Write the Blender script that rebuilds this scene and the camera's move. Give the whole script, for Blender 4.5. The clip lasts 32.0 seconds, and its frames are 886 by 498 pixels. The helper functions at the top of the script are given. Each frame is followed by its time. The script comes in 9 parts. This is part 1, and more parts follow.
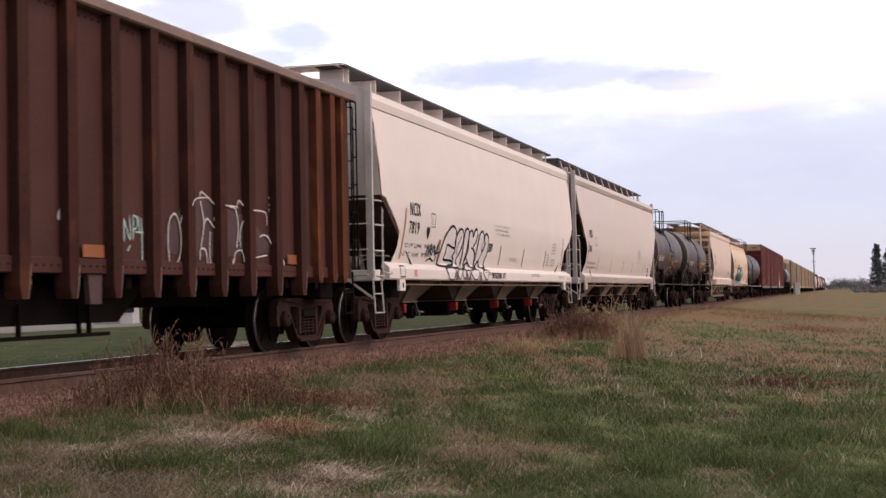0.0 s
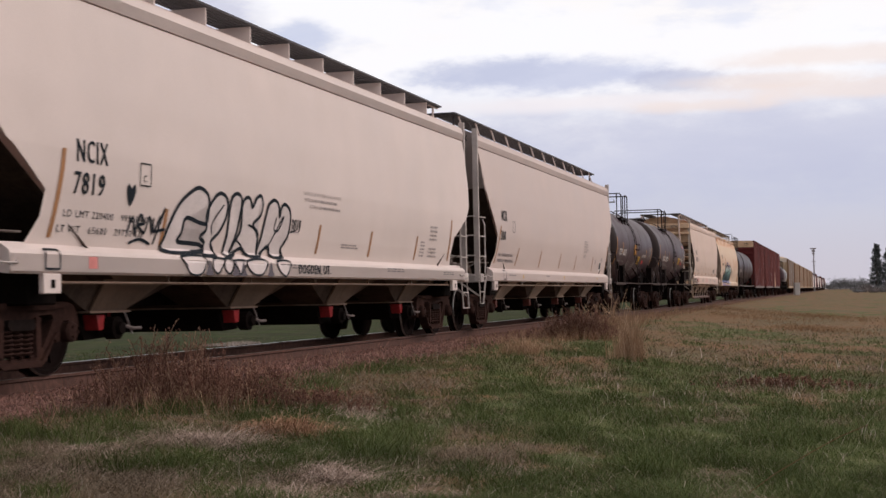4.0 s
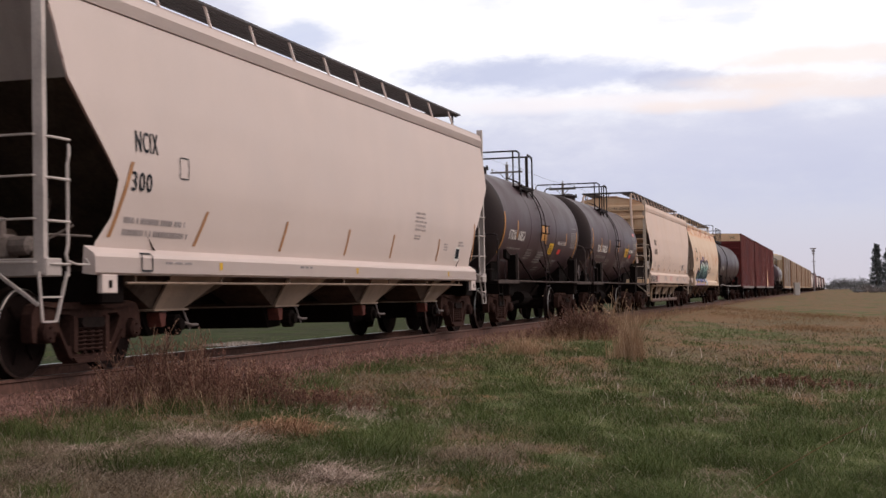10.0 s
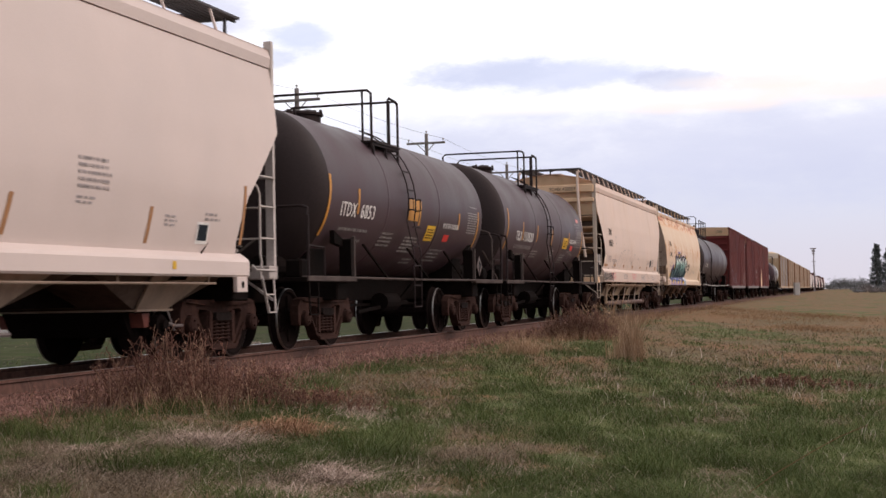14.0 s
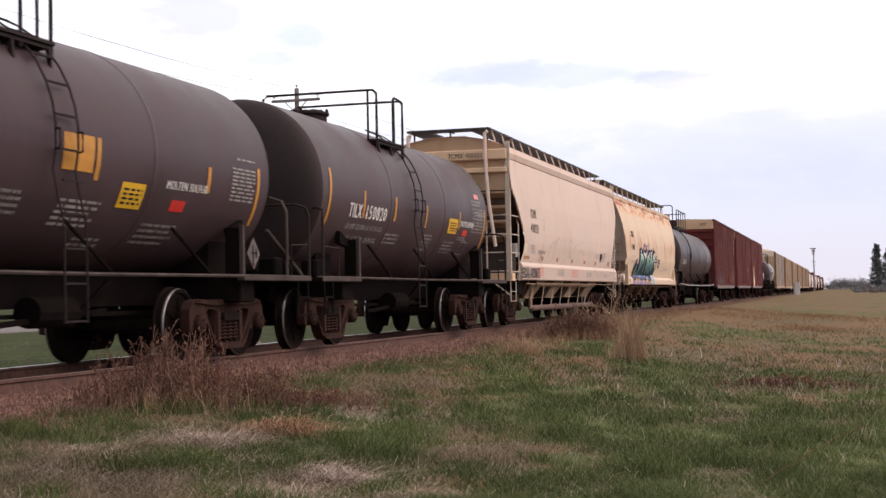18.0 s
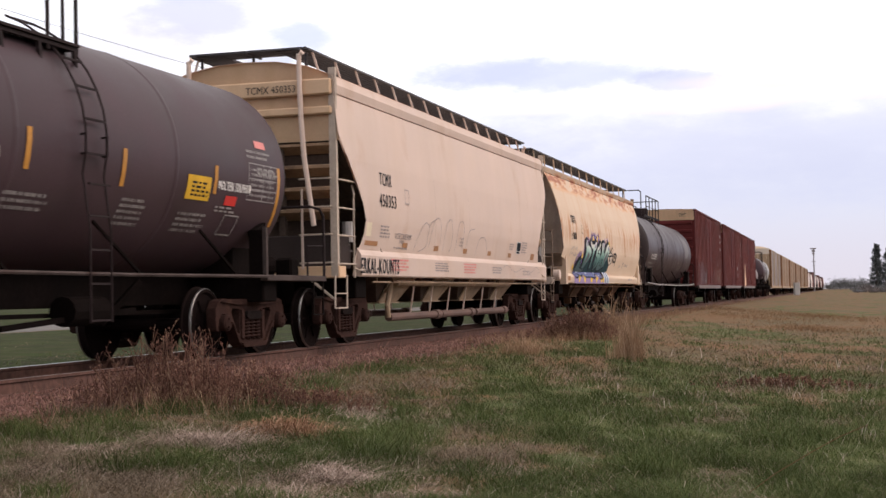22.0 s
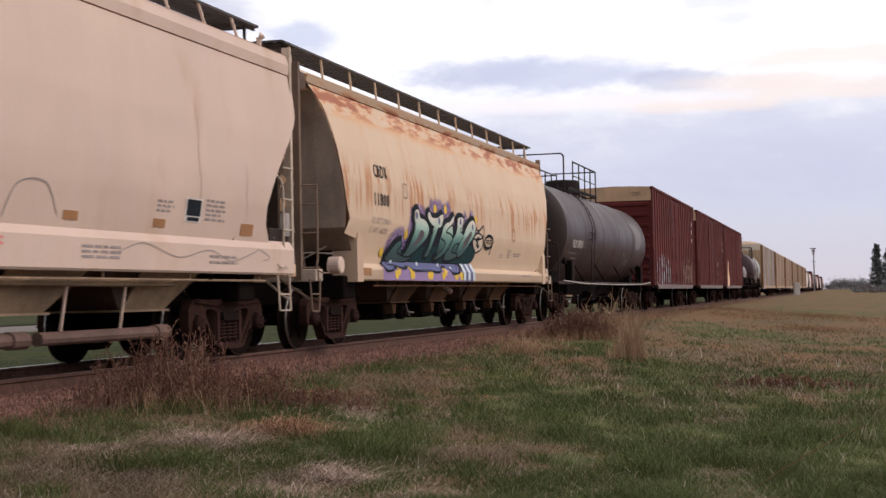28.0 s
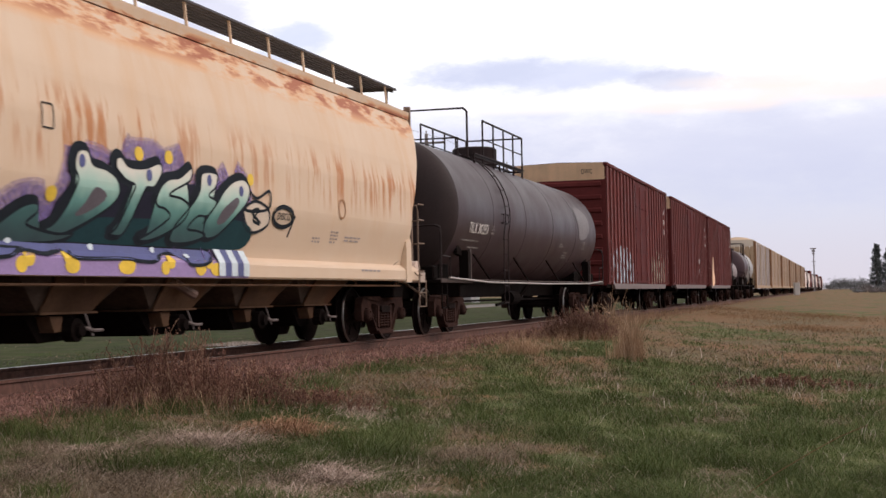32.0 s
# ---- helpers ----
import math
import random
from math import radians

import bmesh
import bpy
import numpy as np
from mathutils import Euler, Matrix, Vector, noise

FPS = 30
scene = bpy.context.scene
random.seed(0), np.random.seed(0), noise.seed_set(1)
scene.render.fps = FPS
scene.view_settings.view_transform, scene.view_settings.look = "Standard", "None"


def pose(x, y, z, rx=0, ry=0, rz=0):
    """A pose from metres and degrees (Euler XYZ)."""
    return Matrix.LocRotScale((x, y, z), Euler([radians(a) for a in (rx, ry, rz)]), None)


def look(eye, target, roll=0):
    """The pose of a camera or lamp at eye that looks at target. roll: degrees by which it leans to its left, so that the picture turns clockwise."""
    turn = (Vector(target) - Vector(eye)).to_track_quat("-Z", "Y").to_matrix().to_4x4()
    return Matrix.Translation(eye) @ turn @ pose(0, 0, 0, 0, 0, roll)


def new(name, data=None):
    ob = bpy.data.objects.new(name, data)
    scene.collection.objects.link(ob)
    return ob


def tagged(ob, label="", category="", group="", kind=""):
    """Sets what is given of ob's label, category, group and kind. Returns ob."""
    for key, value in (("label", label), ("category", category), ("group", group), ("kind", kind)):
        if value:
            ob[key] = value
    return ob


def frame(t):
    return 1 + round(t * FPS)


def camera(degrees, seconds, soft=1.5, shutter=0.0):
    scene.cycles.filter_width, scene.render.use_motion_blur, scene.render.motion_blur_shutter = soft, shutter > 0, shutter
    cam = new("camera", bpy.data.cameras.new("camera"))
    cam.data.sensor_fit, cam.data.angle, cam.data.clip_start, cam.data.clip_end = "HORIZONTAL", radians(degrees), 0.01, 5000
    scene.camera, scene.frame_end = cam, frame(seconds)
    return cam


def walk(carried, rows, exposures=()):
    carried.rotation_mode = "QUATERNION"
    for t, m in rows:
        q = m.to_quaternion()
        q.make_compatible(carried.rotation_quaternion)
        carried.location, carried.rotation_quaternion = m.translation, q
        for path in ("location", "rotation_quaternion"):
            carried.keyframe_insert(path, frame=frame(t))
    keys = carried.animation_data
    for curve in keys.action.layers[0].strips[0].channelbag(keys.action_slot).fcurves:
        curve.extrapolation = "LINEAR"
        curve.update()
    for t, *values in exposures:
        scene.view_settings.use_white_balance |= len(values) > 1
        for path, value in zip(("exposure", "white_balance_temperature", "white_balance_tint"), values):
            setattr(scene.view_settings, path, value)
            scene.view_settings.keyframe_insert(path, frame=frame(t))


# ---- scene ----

# ---- camera ----
cam = camera(34.9, 32.0, soft=1.5, shutter=0.5)
EYE = Vector((9.03, 0.0, 0.756))
YAW, PITCH = radians(16.571), radians(1.893)
AHEAD = Vector((-math.sin(YAW) * math.cos(PITCH), math.cos(YAW) * math.cos(PITCH), math.sin(PITCH)))
walk(cam, [(0.0, look(EYE, EYE + AHEAD * 50, -1.15)), (32.0, look(EYE, EYE + AHEAD * 50, -1.15))], exposures=[(0.0, 0.09), (1.5, -0.08), (3.0, -0.22), (6.0, -0.28), (8.0, -0.22), (10.0, -0.15), (13.0, -0.05), (15.0, 0.13), (17.0, 0.25), (20.0, 0.22), (23.0, 0.02), (25.0, -0.17), (28.0, -0.1), (30.0, 0.03), (32.0, 0.03)])

# ---- the line of the track: distance along it, curvature, speed of the train ----
BEND_AT = (-19.0, 23.75, 57.0, 114.0, 209.0, 380.0)
BEND = (6.275e-4, 3.740e-4, 5.673e-5, 2.791e-6, -0.5e-5, -0.5e-5)
SPEED_AT = (0.0, 8.0, 16.0, 24.0, 32.0)
SPEED = (2.7320, 2.7268, 2.8834, 2.7507, 2.8253)
GRID = np.arange(-60.0, 1600.0, 0.5)
TURN = np.cumsum(np.interp(GRID, BEND_AT, BEND)) * 0.5
TURN -= np.interp(9.5, GRID, TURN)
LINE_X, LINE_Y = -np.cumsum(np.sin(TURN)) * 0.5, np.cumsum(np.cos(TURN)) * 0.5
LINE_X -= np.interp(9.5, GRID, LINE_X)
LINE_Y -= np.interp(0.0, GRID, LINE_Y)
CLOCK = np.arange(0.0, 32.01, 0.1)
RATE = np.interp(CLOCK, SPEED_AT, SPEED)
GONE = np.concatenate([[0.0], np.cumsum((RATE[1:] + RATE[:-1]) * 0.05)])
# a short surge of the train late in its passage
SURGE = np.interp(CLOCK, (22.0, 23.0, 24.0, 25.0, 26.5, 28.0, 29.2), (0.0, -0.04, 0.02, 0.11, 0.14, 0.07, 0.0))
GONE += np.convolve(np.pad(SURGE, 6, mode="edge"), np.ones(13) / 13, "valid")


def on_line(s, w=0.0, z=0.0):
    """A place s metres along the track, w metres to its right."""
    a = np.interp(s, GRID, TURN)
    return Vector((np.interp(s, GRID, LINE_X) + w * math.cos(a), np.interp(s, GRID, LINE_Y) + w * math.sin(a), z))


def travelled(t):
    return float(np.interp(t, CLOCK, GONE))


# ---- sky and sun ----
SUN_ELEVATION, SUN_TURN = 40.0, 78.0
world = bpy.data.worlds.new("evening_sky")
scene.world = world
world.use_nodes = True
wn, wl = world.node_tree.nodes, world.node_tree.links
wn.clear()


def wnode(kind, **values):
    n = wn.new(kind)
    for k, v in values.items():
        if k == "op":
            n.operation = v
        elif k == "blend":
            n.data_type, n.blend_type = "RGBA", v
    return n


def wmath(op, a, b=None, clamp=False):
    n = wnode("ShaderNodeMath", op=op)
    n.use_clamp = clamp
    for i, v in enumerate((a, b)):
        if v is None:
            continue
        if isinstance(v, (int, float)):
            n.inputs[i].default_value = v
        else:
            wl.new(v, n.inputs[i])
    return n.outputs[0]


def wmix(fac, a, b):
    n = wnode("ShaderNodeMix", blend="MIX")
    for i, v in ((0, fac), (6, a), (7, b)):
        if isinstance(v, (int, float)):
            n.inputs[i].default_value = v
        elif isinstance(v, tuple):
            n.inputs[i].default_value = (*v, 1)
        else:
            wl.new(v, n.inputs[i])
    return n.outputs[2]


sky = wn.new("ShaderNodeTexSky")
sky.sky_type, sky.sun_disc = "NISHITA", False
sky.sun_elevation, sky.sun_rotation = radians(SUN_ELEVATION), radians(SUN_TURN)
sky.dust_density, sky.ozone_density = 2.0, 1.5
coords = wn.new("ShaderNodeTexCoord").outputs["Generated"]
parts_of = wn.new("ShaderNodeSeparateXYZ")
wl.new(coords, parts_of.inputs[0])


def wnoise(sx, sy, sz, scale, detail, rough, shift=0.0):
    m = wn.new("ShaderNodeMapping")
    m.inputs["Scale"].default_value = (sx, sy, sz)
    m.inputs["Location"].default_value = (shift, 0, 0)
    wl.new(coords, m.inputs[0])
    n = wn.new("ShaderNodeTexNoise")
    n.inputs["Scale"].default_value, n.inputs["Detail"].default_value, n.inputs["Roughness"].default_value = scale, detail, rough
    wl.new(m.outputs[0], n.inputs["Vector"])
    return n.outputs[0]


def wramp(v, lo, hi):
    n = wn.new("ShaderNodeMapRange")
    n.interpolation_type = "SMOOTHSTEP"
    n.inputs[1].default_value, n.inputs[2].default_value = lo, hi
    wl.new(v, n.inputs[0])
    return n.outputs[0]


# cloud cover: a pale sheet, lavender low down, with grey streaks of cloud
height = parts_of.outputs[2]
side = wmath("DIVIDE", parts_of.outputs[0], wmath("MAXIMUM", parts_of.outputs[1], 0.05))
soft_noise = wnoise(1, 1, 3.2, 5.0, 6, 0.58)
streaks = wnoise(1, 1, 2.6, 15.0, 9, 0.62, 3.3)
wisps = wnoise(1, 1, 3.4, 9.0, 8, 0.6, 7.7)


def bank(at_side, at_height, half_wide, half_high, edge):
    """A bank of cloud of ragged outline, by its place in the sky."""
    a = wmath("DIVIDE", wmath("SUBTRACT", side, at_side), half_wide)
    b = wmath("DIVIDE", wmath("SUBTRACT", height, at_height), half_high)
    r = wmath("ADD", wmath("MULTIPLY", a, a), wmath("MULTIPLY", b, b))
    r = wmath("ADD", wmath("SQRT", r), wmath("MULTIPLY", wmath("SUBTRACT", streaks, 0.5), 2.6))
    return wramp(wmath("SUBTRACT", 1.0 + edge, r), 0.0, 2 * edge)


cover = wmix(0.965, sky.outputs[0], (11.6, 11.5, 12.0))
low = wramp(wmath("ADD", height, wmath("MULTIPLY", wmath("SUBTRACT", soft_noise, 0.5), 0.07)), 0.16, 0.06)
cover = wmix(wmath("MULTIPLY", low, 0.92), cover, (6.6, 6.8, 8.2))
# paler, pinker air towards the horizon
cover = wmix(wmath("MULTIPLY", wramp(height, 0.075, 0.0), 0.75), cover, (6.9, 6.3, 7.0))
glow = wramp(wmath("ADD", soft_noise, wmath("MULTIPLY", height, 0.7)), 0.50, 0.74)
cover = wmix(wmath("MULTIPLY", wmath("MULTIPLY", glow, wmath("SUBTRACT", 1.0, low)), 0.8), cover, (11.4, 11.0, 11.0))
# thin bluish veils across the bright upper sky
veil = wmath("MULTIPLY", wramp(wisps, 0.52, 0.70), wramp(height, 0.12, 0.16))
cover = wmix(wmath("MULTIPLY", veil, 0.5), cover, (7.6, 8.2, 10.4))
# banks: place (sideways, height), half sizes, softness, amount, tone
CLOUDS = ((-0.06, 0.100, 0.24, 0.034, 0.8, 0.7, (6.2, 6.4, 8.3)), (-0.215, 0.153, 0.088, 0.012, 0.5, 0.8, (6.4, 6.8, 8.9)), (-0.262, 0.156, 0.05, 0.009, 0.5, 0.6, (6.1, 6.5, 8.5)),
          (-0.125, 0.146, 0.03, 0.008, 0.4, 0.6, (6.0, 6.2, 8.0)), (-0.408, 0.184, 0.024, 0.011, 0.5, 0.85, (6.7, 7.2, 9.2)), (-0.44, 0.168, 0.02, 0.007, 0.5, 0.7, (6.2, 6.6, 8.4)),
          (-0.49, 0.198, 0.05, 0.018, 0.6, 0.75, (6.4, 6.5, 8.2)), (-0.56, 0.17, 0.07, 0.02, 0.7, 0.6, (7.2, 7.0, 8.3)), (-0.17, 0.133, 0.13, 0.005, 0.6, 0.7, (10.6, 9.9, 10.2)))
for at_side, at_height, wide, high, edge, much, tone in CLOUDS:
    cover = wmix(wmath("MULTIPLY", bank(at_side, at_height, wide, high, edge), much), cover, tone)
for at_side, at_height, wide, high in ((-0.02, 0.157, 0.075, 0.006), (-0.05, 0.143, 0.06, 0.005), (0.0, 0.135, 0.07, 0.006), (-0.11, 0.128, 0.05, 0.004)):
    cover = wmix(wmath("MULTIPLY", bank(at_side, at_height, wide, high, 0.6), 0.65), cover, (10.4, 8.9, 8.4))
# the cover dims smoothly on the side turned away from the evening light
along = wmath("ADD", wmath("MULTIPLY", parts_of.outputs[0], 0.55), wmath("MULTIPLY", parts_of.outputs[1], 0.83))
dim = wramp(along, 0.1, -0.9)
cover = wmix(wmath("MULTIPLY", dim, 0.55), cover, (3.6, 3.7, 4.6))
back = wn.new("ShaderNodeBackground")
back.inputs[1].default_value = 0.105
wl.new(cover, back.inputs[0])
wl.new(back.outputs[0], wn.new("ShaderNodeOutputWorld").inputs[0])

sun = new("sun", bpy.data.lights.new("sun", "SUN"))
sun.data.energy, sun.data.angle, sun.data.color = 1.55, radians(40), (1.0, 0.79, 0.71)
SUN_WAY = Vector((math.sin(radians(SUN_TURN)) * math.cos(radians(SUN_ELEVATION)), math.cos(radians(SUN_TURN)) * math.cos(radians(SUN_ELEVATION)), math.sin(radians(SUN_ELEVATION))))
sun.matrix_world = look(SUN_WAY * 100, (0, 0, 0))

# ---- materials ----
MATS = {}


def surface(name, colour, rough=0.7, metal=0.0, grain=(40.0, 0.12), patches=(2.0, 0.2), streak=None, streak_colour=None, bump=0.02, dirt=None, by_piece=0.0, rust=None, spec=None):
    """Paint, metal, wood or soil: a colour that varies at two scales, with streaks that run down, spots of rust and fine relief.
    streak: scale and amount; dirt: (amount, colour) in broad clouds; rust: (amount, colour) in sharp spots; by_piece: how far pieces differ."""
    if name in MATS:
        return MATS[name]
    m = bpy.data.materials.new(name)
    m.use_nodes = True
    nt = m.node_tree
    n, l = nt.nodes, nt.links
    b = n["Principled BSDF"]
    b.inputs["Roughness"].default_value, b.inputs["Metallic"].default_value = rough, metal
    b.inputs["Specular IOR Level"].default_value = spec if spec is not None else (0.03 if max(colour) < 0.1 and not metal else 0.3)
    tc = n.new("ShaderNodeTexCoord")

    def noise_at(scale, detail, stretch=(1, 1, 1), seed=0.0):
        mp = n.new("ShaderNodeMapping")
        mp.inputs["Scale"].default_value, mp.inputs["Location"].default_value = stretch, (seed, seed * 1.7, seed * 0.3)
        l.new(tc.outputs["Object"], mp.inputs[0])
        t = n.new("ShaderNodeTexNoise")
        t.inputs["Scale"].default_value, t.inputs["Detail"].default_value = scale, detail
        l.new(mp.outputs[0], t.inputs["Vector"])
        return t.outputs[0]

    def ramp(v, lo, hi, out_lo=0.0, out_hi=1.0):
        r = n.new("ShaderNodeMapRange")
        for i, x in enumerate((lo, hi, out_lo, out_hi)):
            r.inputs[i + 1].default_value = x
        l.new(v, r.inputs[0])
        return r.outputs[0]

    def mix(fac, a, c, how="MIX"):
        x = n.new("ShaderNodeMix")
        x.data_type, x.blend_type = "RGBA", how
        for i, v in ((0, fac), (6, a), (7, c)):
            if isinstance(v, (int, float)):
                x.inputs[i].default_value = v
            elif isinstance(v, tuple):
                x.inputs[i].default_value = (*v, 1)
            else:
                l.new(v, x.inputs[i])
        return x.outputs[2]

    def grey(v):
        c = n.new("ShaderNodeCombineColor")
        for i in range(3):
            l.new(v, c.inputs[i])
        return c.outputs[0]

    fine, broad = noise_at(grain[0], 5), noise_at(patches[0], 4, seed=5.0)
    col = mix(1.0, colour, grey(ramp(fine, 0.25, 0.75, 1 - grain[1], 1 + grain[1])), "MULTIPLY")
    col = mix(1.0, col, grey(ramp(broad, 0.25, 0.75, 1 - patches[1], 1 + patches[1])), "MULTIPLY")
    if dirt:
        col = mix(ramp(noise_at(1.3, 6, seed=9.0), 0.45, 0.72, 0.0, dirt[0]), col, dirt[1])
    if streak:
        v = noise_at(streak[0], 5, (1, 1, 0.07), 2.0)
        col = mix(ramp(v, 0.48, 0.75, 0.0, streak[1]), col, streak_colour or tuple(0.45 * c for c in colour))
    if rust:
        v = noise_at(rust[2] if len(rust) > 2 else 5.0, 8, (1, 1, 0.6), 12.0)
        col = mix(ramp(v, 0.58, 0.68, 0.0, rust[0]), col, rust[1])
    if by_piece:
        info = n.new("ShaderNodeObjectInfo")
        col = mix(1.0, col, grey(ramp(info.outputs["Random"], 0, 1, 1 - by_piece, 1 + by_piece)), "MULTIPLY")
    l.new(col, b.inputs["Base Color"])
    l.new(ramp(broad, 0.3, 0.7, max(rough - 0.08, 0.05), min(rough + 0.08, 1.0)), b.inputs["Roughness"])
    if bump:
        bp = n.new("ShaderNodeBump")
        bp.inputs["Strength"].default_value, bp.inputs["Distance"].default_value = 0.5, bump
        l.new(fine, bp.inputs["Height"])
        l.new(bp.outputs[0], b.inputs["Normal"])
    MATS[name] = m
    return m


# ---- mesh helpers ----
def part(name, bm, material, parent=None, label="", smooth=False):
    """One mesh object out of a bmesh, under a thing or a part."""
    me = bpy.data.meshes.new(name)
    bm.normal_update()
    bm.to_mesh(me)
    bm.free()
    return part_of(name, me, material, parent, label, smooth)


def part_of(name, me, material, parent=None, label="", smooth=False):
    if material and not me.materials:
        me.materials.append(material)
    if smooth:
        me.polygons.foreach_set("use_smooth", [True] * len(me.polygons))
        me.set_sharp_from_angle(angle=radians(35))
    ob = new(name, me)
    if parent:
        ob.parent = parent
    if label:
        ob["label"] = label
    return ob


def thing(name, label, category, group="", kind=""):
    return tagged(new(name), label, category, group, kind)


def box(bm, x0, x1, y0, y1, z0, z1, bevel=0.0):
    made = bmesh.ops.create_cube(bm, size=1.0, matrix=Matrix.Translation(((x0 + x1) / 2, (y0 + y1) / 2, (z0 + z1) / 2)) @ Matrix.Diagonal((x1 - x0, y1 - y0, z1 - z0, 1)))
    if bevel:
        edges = {e for v in made["verts"] for e in v.link_edges}
        bmesh.ops.bevel(bm, geom=list(edges), offset=bevel, segments=1, affect="EDGES", profile=0.5)
    return bm


def bar(bm, a, b, wide, deep=None, up=(0, 0, 1)):
    """A square bar from a to b."""
    a, b, deep = Vector(a), Vector(b), deep or wide
    way = (b - a).normalized()
    up = Vector(up) if abs(way.dot(Vector(up))) < 0.95 else Vector((1, 0, 0))
    u = way.cross(up).normalized() * wide / 2
    v = u.cross(way).normalized() * deep / 2
    vs = [bm.verts.new(p + i * u + j * v) for p in (a, b) for i, j in ((-1, -1), (1, -1), (1, 1), (-1, 1))]
    for f in ((0, 1, 2, 3), (7, 6, 5, 4), (0, 4, 5, 1), (1, 5, 6, 2), (2, 6, 7, 3), (3, 7, 4, 0)):
        bm.faces.new([vs[i] for i in f])
    return bm


def tube(bm, points, radius, sides=6):
    """A round pipe or rod along points."""
    pts = [Vector(p) for p in points]
    rings = []
    for i, p in enumerate(pts):
        way = ((pts[min(i + 1, len(pts) - 1)] - p).normalized() + (p - pts[max(i - 1, 0)]).normalized()).normalized()
        ref = Vector((0, 0, 1)) if abs(way.z) < 0.9 else Vector((1, 0, 0))
        u = way.cross(ref).normalized()
        v = u.cross(way)
        rings.append([bm.verts.new(p + radius * (math.cos(a) * u + math.sin(a) * v)) for a in (2 * math.pi * k / sides for k in range(sides))])
    for r0, r1 in zip(rings, rings[1:]):
        for k in range(sides):
            bm.faces.new((r0[k], r0[(k + 1) % sides], r1[(k + 1) % sides], r1[k]))
    bm.faces.new(rings[0][::-1]), bm.faces.new(rings[-1])
    return bm


def lathe(bm, profile, centre, axis="X", sides=24):
    """A turned body: profile of (along, radius) pairs about an axis through centre."""
    rings = []
    for d, r in profile:
        ring = []
        for k in range(sides):
            a = 2 * math.pi * k / sides
            p = {"X": (d, r * math.cos(a), r * math.sin(a)), "Y": (r * math.cos(a), d, r * math.sin(a)), "Z": (r * math.cos(a), r * math.sin(a), d)}[axis]
            ring.append(bm.verts.new(Vector(centre) + Vector(p)))
        rings.append(ring)
    for r0, r1 in zip(rings, rings[1:]):
        for k in range(sides):
            bm.faces.new((r0[k], r0[(k + 1) % sides], r1[(k + 1) % sides], r1[k]))
    bm.faces.new(rings[0][::-1]), bm.faces.new(rings[-1])
    bmesh.ops.recalc_face_normals(bm, faces=bm.faces)
    return bm


def slab(bm, outline, x0, x1):
    """A plate between x0 and x1 with an outline of (y, z) pairs."""
    rows = [[bm.verts.new((x, y, z)) for y, z in outline] for x in (x0, x1)]
    caps = [bm.faces.new(rows[0][::-1]), bm.faces.new(rows[1])]
    for i in range(len(outline)):
        j = (i + 1) % len(outline)
        bm.faces.new((rows[0][i], rows[0][j], rows[1][j], rows[1][i]))
    bmesh.ops.triangulate(bm, faces=caps)
    bmesh.ops.recalc_face_normals(bm, faces=bm.faces)
    return bm


def sheet(bm, rows, thick=0.0):
    """A skin through rows of points; thick gives it depth along its normals."""
    vs = [[bm.verts.new(p) for p in row] for row in rows]
    fs = [bm.faces.new((vs[i][j], vs[i][j + 1], vs[i + 1][j + 1], vs[i + 1][j])) for i in range(len(vs) - 1) for j in range(len(vs[0]) - 1)]
    if thick:
        bmesh.ops.solidify(bm, geom=fs, thickness=thick)
        bmesh.ops.recalc_face_normals(bm, faces=bm.faces)
    return bm


CREAM = surface("cream_paint", (0.66, 0.562, 0.525), 0.55, grain=(60, 0.03), patches=(0.7, 0.06), streak=(1.6, 0.05), streak_colour=(0.48, 0.40, 0.35), bump=0.002, dirt=(0.15, (0.56, 0.47, 0.42)))
GREYED_CREAM = surface("greyed_cream_paint", (0.565, 0.465, 0.428), 0.55, grain=(60, 0.03), patches=(0.7, 0.06), streak=(1.6, 0.05), streak_colour=(0.43, 0.35, 0.31), bump=0.002, dirt=(0.15, (0.49, 0.40, 0.36)))
STEEL_DARK = surface("dark_truck_steel", (0.018, 0.013, 0.012), 0.85, 0.0, grain=(30, 0.3), patches=(3, 0.35), bump=0.01, rust=(0.4, (0.045, 0.022, 0.016)))
# ---- ground ----
def hump(s, w):
    """Height of the ground over the plan: bed of the track, a shallow ditch towards the camera, a rise further along."""
    bed = -0.19
    out = np.where(np.abs(w) < 1.5, bed, bed - 0.02)
    right = np.interp(w, (1.5, 2.2, 4.0, 6.5, 9.5, 14.0, 30.0), (bed, -0.24, -0.30, -0.50, -0.62, -0.55, -0.1))
    left = np.interp(-w, (1.5, 2.4, 4.5, 8.0, 30.0), (bed, -0.33, -0.5, -0.45, -0.3))
    rise = np.interp(s, (22.0, 45.0, 80.0, 150.0), (0.0, 0.22, 0.36, 0.42)) * np.interp(w, (1.7, 3.0, 8.0, 30.0), (0.0, 0.75, 1.0, 0.6))
    return np.where(w > 1.5, right + rise, np.where(w < -1.5, left, out))


def line_arrays(s, w):
    a = np.interp(s, GRID, TURN)
    return np.interp(s, GRID, LINE_X) + w * np.cos(a), np.interp(s, GRID, LINE_Y) + w * np.sin(a)


